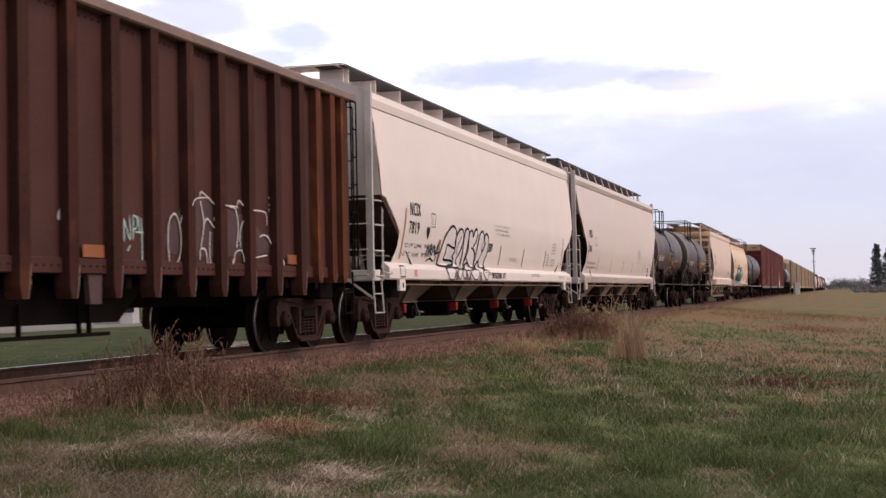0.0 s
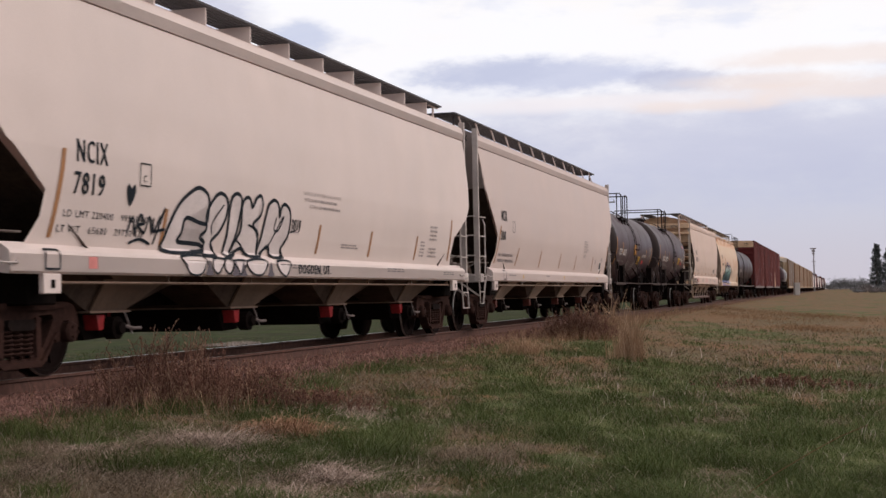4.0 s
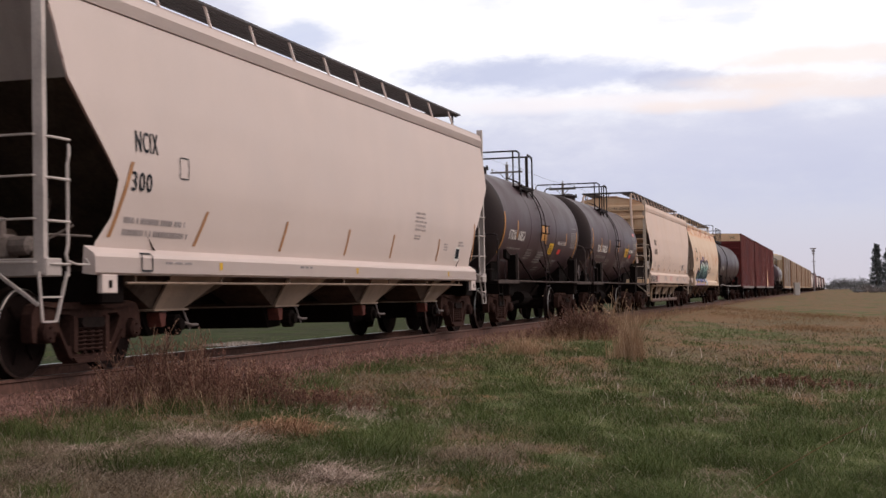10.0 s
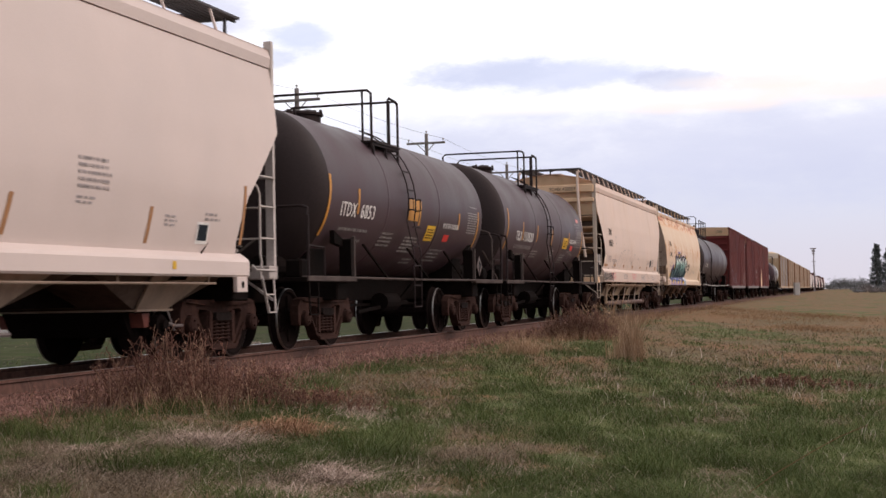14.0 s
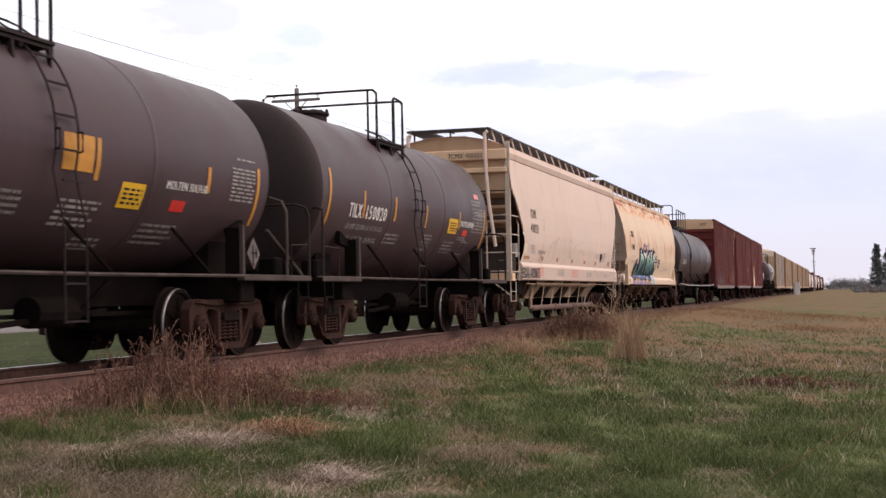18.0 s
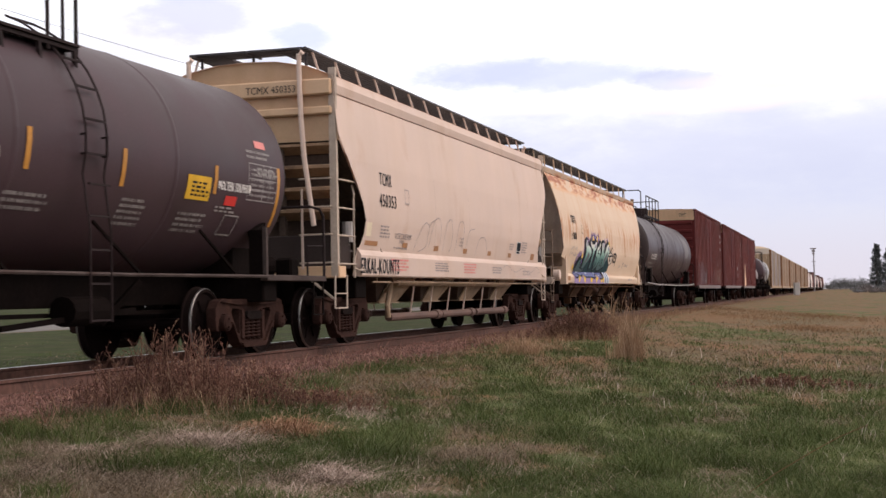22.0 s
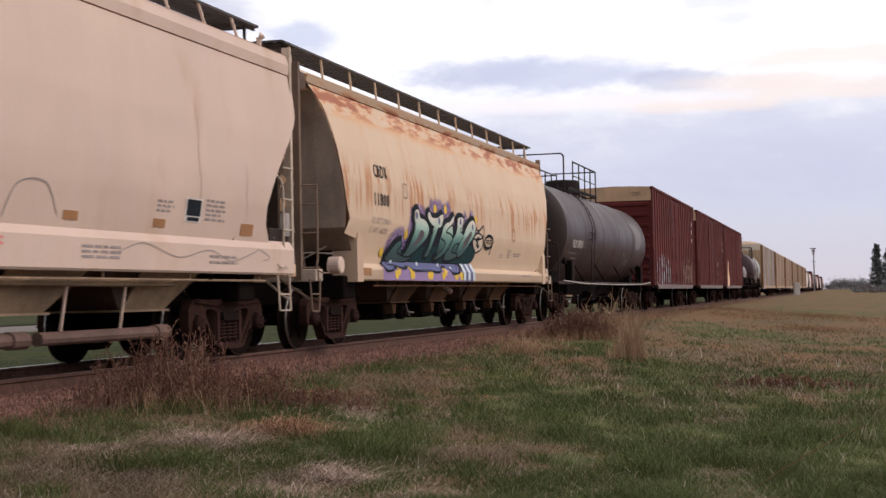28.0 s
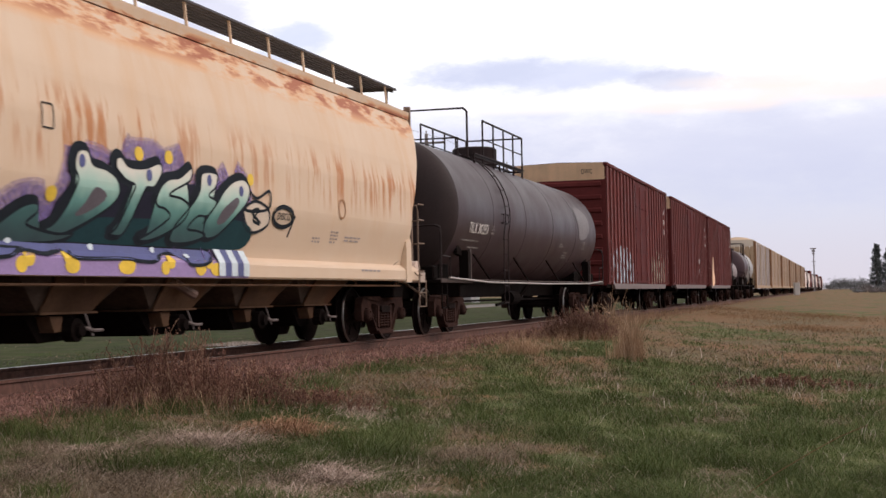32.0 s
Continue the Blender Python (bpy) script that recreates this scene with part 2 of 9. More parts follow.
def grid_object(name, s_list, w_list, material, wobble=0.01):
    s, w = np.meshgrid(np.asarray(s_list, float), np.asarray(w_list, float), indexing="ij")
    x, y = line_arrays(s, w)
    z = hump(s, w)
    z = z + wobble * np.clip((np.abs(w) - 1.6) / 1.5, 0, 1) * (np.sin(x * 0.9 + 1.3 * np.sin(y * 0.5)) + np.sin(y * 1.3 + x * 0.4)) * 0.5
    z = np.where(np.hypot(x, y) > 500, -0.2, z)
    n0, n1 = s.shape
    k = np.arange(n0 * n1).reshape(n0, n1)
    faces = np.stack([k[:-1, :-1], k[:-1, 1:], k[1:, 1:], k[1:, :-1]], -1).reshape(-1, 4)
    me = bpy.data.meshes.new(name)
    me.from_pydata(np.stack([x, y, z], -1).reshape(-1, 3).tolist(), [], faces[:, ::-1].tolist())
    me.update()
    return part_of(name, me, material, smooth=True)


def view_place(right, dist):
    """A place on the ground: degrees to the right of the camera's line, metres from it."""
    a = YAW - radians(right)
    return EYE.x - math.sin(a) * dist, EYE.y + math.cos(a) * dist


def blotch(x, y, scale, seed):
    """Smooth random field between about 0 and 1 over the plan."""
    r = np.random.RandomState(seed)
    out = np.zeros_like(x)
    for k in range(10):
        a, f, p = r.uniform(0, 6.28), r.uniform(0.5, 2.2) / scale, r.uniform(0, 6.28)
        out += np.sin((x * math.cos(a) + y * math.sin(a)) * f * 6.28 + p + 0.8 * np.sin(0.7 * x * f + k) + 0.8 * np.sin(0.6 * y * f - k))
    return np.clip(0.5 + out / 7.0, 0, 1)


# patches where the turf is greener or dead: degrees to the right, metres off, half width, half depth, how much
PATCHES = ((-12.3, 13.7, 0.8, 0.8, 0.5), (-16.2, 14.2, 0.4, 1.0, 0.3), (-7.4, 17.6, 0.45, 1.2, 0.45), (-2.2, 20.2, 0.7, 1.1, 0.4), (8.6, 13.0, 1.0, 2.6, 0.4), (14.6, 11.6, 0.9, 2.2, 0.35), (5.6, 27.0, 0.8, 1.9, 0.5), (2.2, 20.9, 1.0, 2.6, 0.25), (8.8, 23.1, 0.8, 1.2, 0.3),
           (10.6, 39.0, 0.9, 4.0, 0.45), (14.5, 62.0, 1.0, 6.0, 0.45), (4.0, 15.0, 0.4, 1.5, 0.3), (-2.9, 10.5, 0.4, 0.4, 0.25), (11.2, 9.6, 1.6, 0.8, 0.3), (-15.0, 10.2, 0.5, 0.5, -0.5), (-9.0, 10.6, 0.4, 0.5, -0.7), (-4.9, 14.5, 0.4, 1.1, -0.5))
MORE_PATCHES = ((-6.8, 8.7, 0.55, 0.45, -0.4), (-1.2, 8.9, 0.5, 0.45, -0.32), (-12.2, 8.4, 0.6, 0.5, -0.35), (-2.5, 11.8, 0.5, 0.5, -0.25), (4.6, 12.2, 0.5, 0.6, -0.25), (-6.4, 11.7, 0.3, 0.6, -0.55), (-4.6, 9.3, 0.25, 0.5, -0.55), (2.1, 10.5, 0.4, 1.0, -0.5), (-1.5, 14.5, 0.5, 0.6, -0.35), (13.2, 18.9, 0.9, 1.1, -0.45), (12.4, 27.3, 2.2, 4.5, -0.25), (14.2, 44.4, 2.2, 8.0, -0.5), (-3.5, 15.1, 0.4, 0.7, -0.3), (-13.0, 9.0, 0.5, 0.3, -0.35), (6.0, 8.8, 0.4, 0.3, -0.3), (0.0, 17.5, 0.8, 0.9, -0.3))


def greenness(x, y, w, d):
    """How green the turf is: below one half it is dead straw."""
    g = 0.5 + 0.5 * (blotch(x, y, 4.2, 3) - 0.5) + 0.55 * (blotch(x, y, 1.7, 4) - 0.5) + 0.4 * (blotch(x, y, 0.7, 6) - 0.5)
    g = g + 0.08 * np.clip((w - 5) / 3, 0, 1) - 0.34 * np.clip((d - 19) / 24, 0, 1) + 0.04
    c, s = math.cos(YAW), math.sin(YAW)
    for right, dist, wide, deep, much in PATCHES + MORE_PATCHES:
        cx, cy = view_place(right, dist)
        a, b = (x - cx) * c + (y - cy) * s, -(x - cx) * s + (y - cy) * c
        g = g + much * np.exp(-(a / wide) ** 2 - (b / deep) ** 2)
    return g - 0.3 * np.exp(-((w - 2.1) / 0.5) ** 2)


def turf_soil():
    """Ground between the blades: brown litter where the turf is dead, mossy green where it lives, with finer mottling."""
    m = bpy.data.materials.new("turf_soil")
    m.use_nodes = True
    n, l = m.node_tree.nodes, m.node_tree.links
    b = n["Principled BSDF"]
    b.inputs["Roughness"].default_value, b.inputs["Specular IOR Level"].default_value = 0.95, 0.1
    tc, at = n.new("ShaderNodeTexCoord"), n.new("ShaderNodeAttribute")
    at.attribute_name = "green_cover"

    def noise_at(scale, detail, seed):
        mp, t = n.new("ShaderNodeMapping"), n.new("ShaderNodeTexNoise")
        mp.inputs["Location"].default_value = (seed, seed * 1.7, 0)
        l.new(tc.outputs["Object"], mp.inputs[0])
        t.inputs["Scale"].default_value, t.inputs["Detail"].default_value = scale, detail
        l.new(mp.outputs[0], t.inputs["Vector"])
        return t.outputs[0]

    def ramp(v, lo, hi, a=0.0, c=1.0):
        r = n.new("ShaderNodeMapRange")
        for i, x in enumerate((lo, hi, a, c)):
            r.inputs[i + 1].default_value = x
        l.new(v, r.inputs[0])
        return r.outputs[0]

    def mix(f, a, c):
        x = n.new("ShaderNodeMix")
        x.data_type = "RGBA"
        l.new(f, x.inputs[0])
        for i, v in ((6, a), (7, c)):
            if isinstance(v, tuple):
                x.inputs[i].default_value = (*v, 1)
            else:
                l.new(v, x.inputs[i])
        return x.outputs[2]

    brown = mix(ramp(noise_at(0.3, 5, 1.0), 0.38, 0.62), (0.168, 0.094, 0.046), (0.118, 0.098, 0.052))
    brown = mix(ramp(noise_at(7.0, 6, 4.0), 0.4, 0.75, 0.0, 0.6), brown, (0.10, 0.062, 0.045))
    green = mix(ramp(noise_at(3.0, 5, 8.0), 0.35, 0.7), (0.060, 0.076, 0.024), (0.098, 0.102, 0.038))
    sums = n.new("ShaderNodeMath")
    l.new(at.outputs["Fac"], sums.inputs[0])
    l.new(ramp(noise_at(2.2, 6, 12.0), 0.2, 0.8, -0.22, 0.22), sums.inputs[1])
    l.new(mix(ramp(sums.outputs[0], 0.42, 0.66), brown, green), b.inputs["Base Color"])
    bp = n.new("ShaderNodeBump")
    bp.inputs["Strength"].default_value, bp.inputs["Distance"].default_value = 0.6, 0.04
    l.new(noise_at(18.0, 5, 2.0), bp.inputs["Height"])
    l.new(bp.outputs[0], b.inputs["Normal"])
    return m


SOIL = turf_soil()
S_STEPS = sorted(set(list(np.arange(-12, 5, 0.75)) + list(np.arange(5, 50, 0.3)) + list(np.arange(50, 110, 1.0)) + list(np.arange(110, 200, 4)) + list(np.arange(200, 1500, 50)) + [-300, -100, -40]))
W_STEPS = [-1500, -600, -250, -120, -60, -30, -20, -14, -10, -8, -6, -4.5, -3.4, -2.4, -1.9, -1.5, 0, 1.5, 1.9, 2.2, 2.5] + list(np.arange(2.8, 13.0, 0.25)) + [13.5, 14.5, 16, 18, 21, 25, 30, 45, 80, 150, 400, 1500]
ground = grid_object("ground", S_STEPS, W_STEPS, SOIL)
tagged(ground, "rough turf verge with patches of dead grass beside the railway", "ground", kind="structure")
_s, _w = (v.ravel() for v in np.meshgrid(np.asarray(S_STEPS, float), np.asarray(W_STEPS, float), indexing="ij"))
_x, _y = line_arrays(_s, _w)
ground.data.attributes.new("green_cover", "FLOAT", "POINT").data.foreach_set("value", greenness(_x, _y, _w, np.hypot(_x - EYE.x, _y - EYE.y)).astype(np.float32))
# ---- track ----
RAIL = surface("rusty_rail_steel", (0.10, 0.05, 0.038), 0.85, 0.0, grain=(14, 0.4), patches=(2, 0.25), bump=0.004)
RAIL_TOP = surface("polished_rail_head", (0.40, 0.385, 0.39), 0.3, 1.0, grain=(50, 0.1), patches=(3, 0.1), bump=0.0)
# near rail head: the dark undersides it mirrors are put into its colour
RAIL_DIMMED = surface("dimmed_rail_head", (0.16, 0.115, 0.10), 0.55, 0.4, grain=(50, 0.2), patches=(3, 0.2), bump=0.0)
TIE = surface("weathered_tie_wood", (0.05, 0.037, 0.031), 0.9, grain=(25, 0.35), patches=(3, 0.3), bump=0.02, by_piece=0.3)
BALLAST = surface("reddish_ballast", (0.125, 0.066, 0.053), 0.95, grain=(20, 0.6), patches=(1.5, 0.25), bump=0.05)
RAIL_SHAPE = ((-0.075, -0.178), (0.075, -0.178), (0.075, -0.166), (0.012, -0.145), (0.012, -0.045), (0.037, -0.032), (0.037, -0.003), (-0.037, -0.003), (-0.037, -0.032), (-0.012, -0.045), (-0.012, -0.145), (-0.075, -0.166))
RAIL_STEPS = list(np.arange(-40, 120, 2.0)) + list(np.arange(120, 700, 10.0))


def rail_line(side):
    ob = tagged(new("rail"), "steel running rail with a shiny worn top", "rail", "rails of the track", "structure")
    bm = bmesh.new()
    rows = [[on_line(s, side * 0.755 + w, z) for w, z in RAIL_SHAPE + RAIL_SHAPE[:1]] for s in RAIL_STEPS]
    sheet(bm, rows)
    part("rail_web", bm, RAIL, ob)
    bm = bmesh.new()
    sheet(bm, [[on_line(s, side * 0.755 + w, z) for w, z in ((-0.036, -0.004), (-0.03, 0.0), (0.03, 0.0), (0.036, -0.004))] for s in RAIL_STEPS])
    part("rail_head", bm, RAIL_TOP if side < 0 else RAIL_DIMMED, ob, "polished rail head")


rail_line(1), rail_line(-1)
bm = bmesh.new()
S_BED = list(np.arange(-20, 60, 0.35)) + list(np.arange(60, 300, 4.0))
rng = np.random.RandomState(5)
W_BED = (-2.5, -2.1, -1.7, -1.35, -0.9, -0.45, 0, 0.45, 0.9, 1.35, 1.7, 2.0, 2.35)
Z_BED = (-0.36, -0.27, -0.2, -0.165, -0.17, -0.175, -0.175, -0.175, -0.17, -0.165, -0.19, -0.22, -0.28)
sheet(bm, [[on_line(s, w + rng.uniform(-0.05, 0.05), z + rng.uniform(-0.022, 0.022)) for w, z in zip(W_BED, Z_BED)] for s in S_BED])
tagged(part("ballast_bed", bm, BALLAST, smooth=True), "reddish crushed-stone ballast bed under the track", "ballast", kind="structure")

# ---- rolling stock ----
GAUGE, WHEEL_R, AXLES = 0.755, 0.457, 1.778
WHEEL = surface("wheel_steel", (0.013, 0.0085, 0.0078), 0.95, 0.0, spec=0.03, grain=(20, 0.2), patches=(4, 0.3), bump=0.004)
TREAD = surface("bright_wheel_tread", (0.30, 0.285, 0.275), 0.4, 1.0, grain=(40, 0.1), patches=(5, 0.1), bump=0.0)
FRAME_RUST = surface("rusty_side_frame", (0.038, 0.020, 0.0165), 0.9, spec=0.05, grain=(25, 0.3), patches=(3, 0.35), bump=0.008, rust=(0.4, (0.085, 0.044, 0.031)))
CARS = []


def mesh_of(bm, material, smooth=False):
    me = bpy.data.meshes.new("mesh")
    bm.normal_update(), bm.to_mesh(me), bm.free()
    me.materials.append(material)
    if smooth:
        me.polygons.foreach_set("use_smooth", [True] * len(me.polygons))
        me.set_sharp_from_angle(angle=radians(35))
    return me


def pierced(bm, outline, holes, x0, x1):
    """A plate between x0 and x1 with an outline of (y, z) pairs and holes through it."""
    loops = []
    for loop in [outline] + holes:
        vs = [bm.verts.new((x0, y, z)) for y, z in loop]
        loops.append(vs)
        for i in range(len(vs)):
            bm.edges.new((vs[i - 1], vs[i]))
    made = bmesh.ops.triangle_fill(bm, edges=[bm.edges.get((vs[i - 1], vs[i])) for vs in loops for i in range(len(vs))], use_beauty=True)
    faces = [g for g in made["geom"] if isinstance(g, bmesh.types.BMFace)]
    bmesh.ops.solidify(bm, geom=faces, thickness=x0 - x1)
    xs = [v.co.x for v in bm.verts]
    shift = (x0 + x1) / 2 - (min(xs) + max(xs)) / 2
    for v in bm.verts:
        v.co.x += shift
    bmesh.ops.recalc_face_normals(bm, faces=bm.faces)
    return bm


def truck_meshes():
    out = {}
    bm = bmesh.new()
    for side in (1, -1):
        g = side * GAUGE
        lathe(bm, [(g - side * 0.075, WHEEL_R + 0.024), (g - side * 0.05, WHEEL_R + 0.026), (g - side * 0.04, WHEEL_R + 0.002), (g + side * 0.065, WHEEL_R - 0.003), (g + side * 0.068, WHEEL_R - 0.05), (g + side * 0.035, WHEEL_R - 0.075),
                   (g + side * 0.01, 0.20), (g + side * 0.06, 0.12), (g + side * 0.075, 0.10), (g + side * 0.075, 0.02)], (0, 0, 0), "X", 28)
    tube(bm, [(-1.08, 0, 0), (1.08, 0, 0)], 0.075, 10)
    for k in range(6):
        a = k * math.pi / 3
        for side in (1, -1):
            bar(bm, (side * (GAUGE + 0.045), 0.16 * math.cos(a), 0.16 * math.sin(a)), (side * (GAUGE + 0.045), 0.34 * math.cos(a), 0.34 * math.sin(a)), 0.03, 0.02)
    out["wheelset"] = mesh_of(bm, WHEEL, True)
    bm = bmesh.new()
    rows = [[(d, r * math.cos(a), r * math.sin(a)) for a in np.linspace(0, 2 * math.pi, 33)] for d, r in ((0.045, WHEEL_R + 0.003), (0.066, WHEEL_R - 0.001), (0.071, WHEEL_R - 0.008))]
    sheet(bm, rows)
    out["tread"] = mesh_of(bm, TREAD, True)
    # side frame: one casting with rounded shoulders, pedestal jaws, a spring window and two triangular openings
    half = AXLES / 2
    bm = bmesh.new()
    edge = [(0.0, 0.735), (0.42, 0.74), (0.66, 0.765), (0.86, 0.775), (1.02, 0.74), (1.10, 0.65), (1.115, 0.52), (1.09, 0.37), (1.02, 0.35), (1.01, 0.5), (0.93, 0.575), (0.83, 0.575), (0.775, 0.5), (0.765, 0.37), (0.70, 0.35), (0.66, 0.45), (0.57, 0.36), (0.43, 0.17), (0.33, 0.12), (0.0, 0.115)]
    window = [(-0.27, 0.60), (0.27, 0.60), (0.28, 0.25), (0.22, 0.215), (-0.22, 0.215), (-0.28, 0.25)]
    gap = [(0.37, 0.635), (0.60, 0.645), (0.64, 0.60), (0.60, 0.52), (0.44, 0.31), (0.385, 0.31)]
    pierced(bm, edge + [(-a, b) for a, b in edge[-2:0:-1]], [window, gap, [(-a, b) for a, b in gap]], -0.065, 0.065)
    for m in (1, -1):
        slab(bm, [(m * 0.60, 0.40), (m * 0.66, 0.46), (m * 0.47, 0.20), (m * 0.40, 0.15), (m * 0.36, 0.15)], 0.064, 0.10)
        slab(bm, [(m * 0.28, 0.62), (m * 0.365, 0.62), (m * 0.365, 0.25), (m * 0.29, 0.22)], 0.064, 0.095)
    slab(bm, [(-0.98, 0.73), (-0.5, 0.69), (0.5, 0.69), (0.98, 0.73), (0.86, 0.765), (-0.86, 0.765)], 0.064, 0.105)
    slab(bm, [(-0.42, 0.185), (-0.34, 0.125), (0.34, 0.125), (0.42, 0.185)], 0.064, 0.12)
    out["side_frame"] = mesh_of(bm, FRAME_RUST)
    bm = bmesh.new()
    slab(bm, [(-0.22, 0.60), (0.22, 0.60), (0.24, 0.54), (0.2, 0.495), (-0.2, 0.495), (-0.24, 0.54)], -1.12, 1.12)
    lathe(bm, [(0.6, 0.24), (0.78, 0.24), (0.8, 0.2)], (0, 0, 0), "Z", 16)
    out["truck"] = mesh_of(bm, STEEL_DARK)
    bm = bmesh.new()
    pts = [(0.068 * math.cos(a), 0.068 * math.sin(a), 0.225 + 0.265 * a / (2 * math.pi * 6)) for a in np.linspace(0, 2 * math.pi * 6, 61)]
    tube(bm, pts, 0.016, 5)
    out["spring"] = mesh_of(bm, FRAME_RUST, True)
    bm = bmesh.new()
    lathe(bm, [(-0.06, 0.11), (0.05, 0.11), (0.075, 0.09), (0.085, 0.04), (0.085, 0.01)], (0, 0, 0), "X", 14)
    for k in range(3):
        a = k * 2.094
        bar(bm, (0.08, 0.06 * math.cos(a), 0.06 * math.sin(a)), (0.1, 0.06 * math.cos(a), 0.06 * math.sin(a)), 0.025)
    out["bearing_cap"] = mesh_of(bm, FRAME_RUST, True)
    bm = bmesh.new()
    slab(bm, [(-0.05, 0.34), (0.05, 0.34), (0.06, 0.62), (-0.04, 0.66)], -0.9, 0.9)
    out["brake_beam"] = mesh_of(bm, STEEL_DARK)
    return out


TRUCK = truck_meshes()
SPINNING = []


def put(name, me, parent, x=0.0, y=0.0, z=0.0, label="", rz=0.0):
    ob = new(name, me)
    ob.parent = parent
    ob.matrix_local = pose(x, y, z, 0, 0, rz)
    if label:
        ob["label"] = label
    return ob


def add_truck(car, y, full=True):
    """Four-wheel truck; full: with all its pieces, and wheels that turn."""
    t = put("truck", TRUCK["truck"], car, 0, y, 0)
    for m in (1, -1):
        put("side_frame", TRUCK["side_frame"], t, m * 1.0, 0, 0)
        w = put("wheelset", TRUCK["wheelset"], t, 0, m * AXLES / 2, WHEEL_R)
        if full:
            w["spins"] = 1
            SPINNING.append(w)
            for k in (1, -1):
                put("wheel_tread", TRUCK["tread"], t, k * GAUGE, m * AXLES / 2, WHEEL_R, "polished steel tread", rz=0 if k > 0 else 180)
            put("brake_beam", TRUCK["brake_beam"], t, 0, m * 0.33, 0)
            for k in (-1, 1):
                put("bearing_cap", TRUCK["bearing_cap"], t, m * 1.075, k * AXLES / 2, WHEEL_R, rz=0 if m > 0 else 180)
            for dx, dy in ((0.03, -0.165), (0.03, 0.0), (0.03, 0.165)):
                put("spring", TRUCK["spring"], t, m * (1.0 + dx), dy, 0)
    return t


def add_coupler(car, y, sign):
    bm = bmesh.new()
    box(bm, -0.09, 0.09, min(y, y + sign * 0.45), max(y, y + sign * 0.45), 0.76, 0.94, 0.02)
    box(bm, -0.16, 0.14, min(y + sign * 0.45, y + sign * 0.72), max(y + sign * 0.45, y + sign * 0.72), 0.72, 0.99, 0.04)
    part("coupler", bm, STEEL_DARK, car)
    bm = bmesh.new()
    tube(bm, [(0.3, y, 0.72), (0.32, y + sign * 0.25, 0.5), (0.3, y + sign * 0.5, 0.36), (0.24, y + sign * 0.75, 0.42)], 0.022, 6)
    part("air_hose", bm, STEEL_DARK, car)


def truck_reach(half, trucks):
    """How far from the middle the trailing (1) and leading (-1) trucks stand."""
    lead, trail = trucks if isinstance(trucks, tuple) else (trucks, trucks)
    return {1: half - trail, -1: half - lead}


def car_thing(name, label, category, u0, u1, trucks, full=True, coupler=True):
    """A rail car from u0 to u1 along the train; trucks: their distances from the leading and the trailing end."""
    ob = thing(name, label, category, "cars of the freight train")
    half = (u1 - u0) / 2
    reach = truck_reach(half, trucks)
    CARS.append((ob, (u0 + u1) / 2, min(reach.values())))
    for m in (1, -1):
        add_truck(ob, m * reach[m], full)
        if coupler:
            add_coupler(ob, m * (half - 0.1), m)
    return ob, half


def ladder(car, x, y, z0, z1, wide, along="y", rungs=0.38, material=None, name="ladder", r=0.016, stiles=True):
    """Grab-iron ladder standing at (x, y), its rungs along y or x."""
    bm = bmesh.new()
    d = Vector((0, 1, 0)) if along == "y" else Vector((1, 0, 0))
    a, b = Vector((x, y, 0)), Vector((x, y, 0)) + d * wide
    if not stiles:
        # single grab irons, each bolted on by itself
        bm.free()
        for z in np.arange(z0, z1, rungs):
            bm = bmesh.new()
            tube(bm, [a + Vector((0, 0, z)), b + Vector((0, 0, z))], r * 0.8, 5)
            part("grab_iron", bm, material, car)
        return None
    bar(bm, a + Vector((0, 0, z0)), a + Vector((0, 0, z1)), 0.022, 0.018)
    ob = part(name, bm, material, car)
    bm = bmesh.new()
    bar(bm, b + Vector((0, 0, z0)), b + Vector((0, 0, z1)), 0.022, 0.018)
    part("stile", bm, material, ob)
    k = max(1, round((z1 - z0) / rungs))
    for i in range(k + 1):
        z = z0 + (z1 - z0) * i / k
        bm = bmesh.new()
        bar(bm, a + Vector((0, 0, z)), b + Vector((0, 0, z)), r * 1.3)
        part("rung", bm, material, ob)
    return ob


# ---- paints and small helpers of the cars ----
# shade inside hopper ends and between outlets is put into this dark colour
HOPPER_SHADE = surface("shade_dark_slope_sheet", (0.075, 0.054, 0.044), 0.85, grain=(20, 0.2), patches=(1.5, 0.3), bump=0.006, streak=(4, 0.5), streak_colour=(0.02, 0.015, 0.013))
GREY_END = surface("grey_end_paint", (0.36, 0.31, 0.29), 0.7, grain=(40, 0.06), patches=(1.0, 0.15), bump=0.002, streak=(5, 0.3))
TAN_END = surface("orange_tan_end_paint", (0.64, 0.43, 0.275), 0.6, grain=(50, 0.05), patches=(0.7, 0.15), streak=(3.0, 0.4), streak_colour=(0.46, 0.28, 0.15), bump=0.002, dirt=(0.3, (0.56, 0.36, 0.2)))
TAN = surface("tan_paint", (0.54, 0.385, 0.28), 0.6, grain=(50, 0.04), patches=(0.7, 0.1), streak=(3.0, 0.3), streak_colour=(0.42, 0.29, 0.20), bump=0.002, dirt=(0.25, (0.5, 0.36, 0.26)))
BUFF = surface("buff_paint", (0.59, 0.455, 0.385), 0.6, grain=(50, 0.04), patches=(0.6, 0.08), streak=(2.0, 0.25), streak_colour=(0.5, 0.36, 0.26), bump=0.002, dirt=(0.2, (0.56, 0.43, 0.33)), rust=(0.25, (0.42, 0.24, 0.13), 1.2))
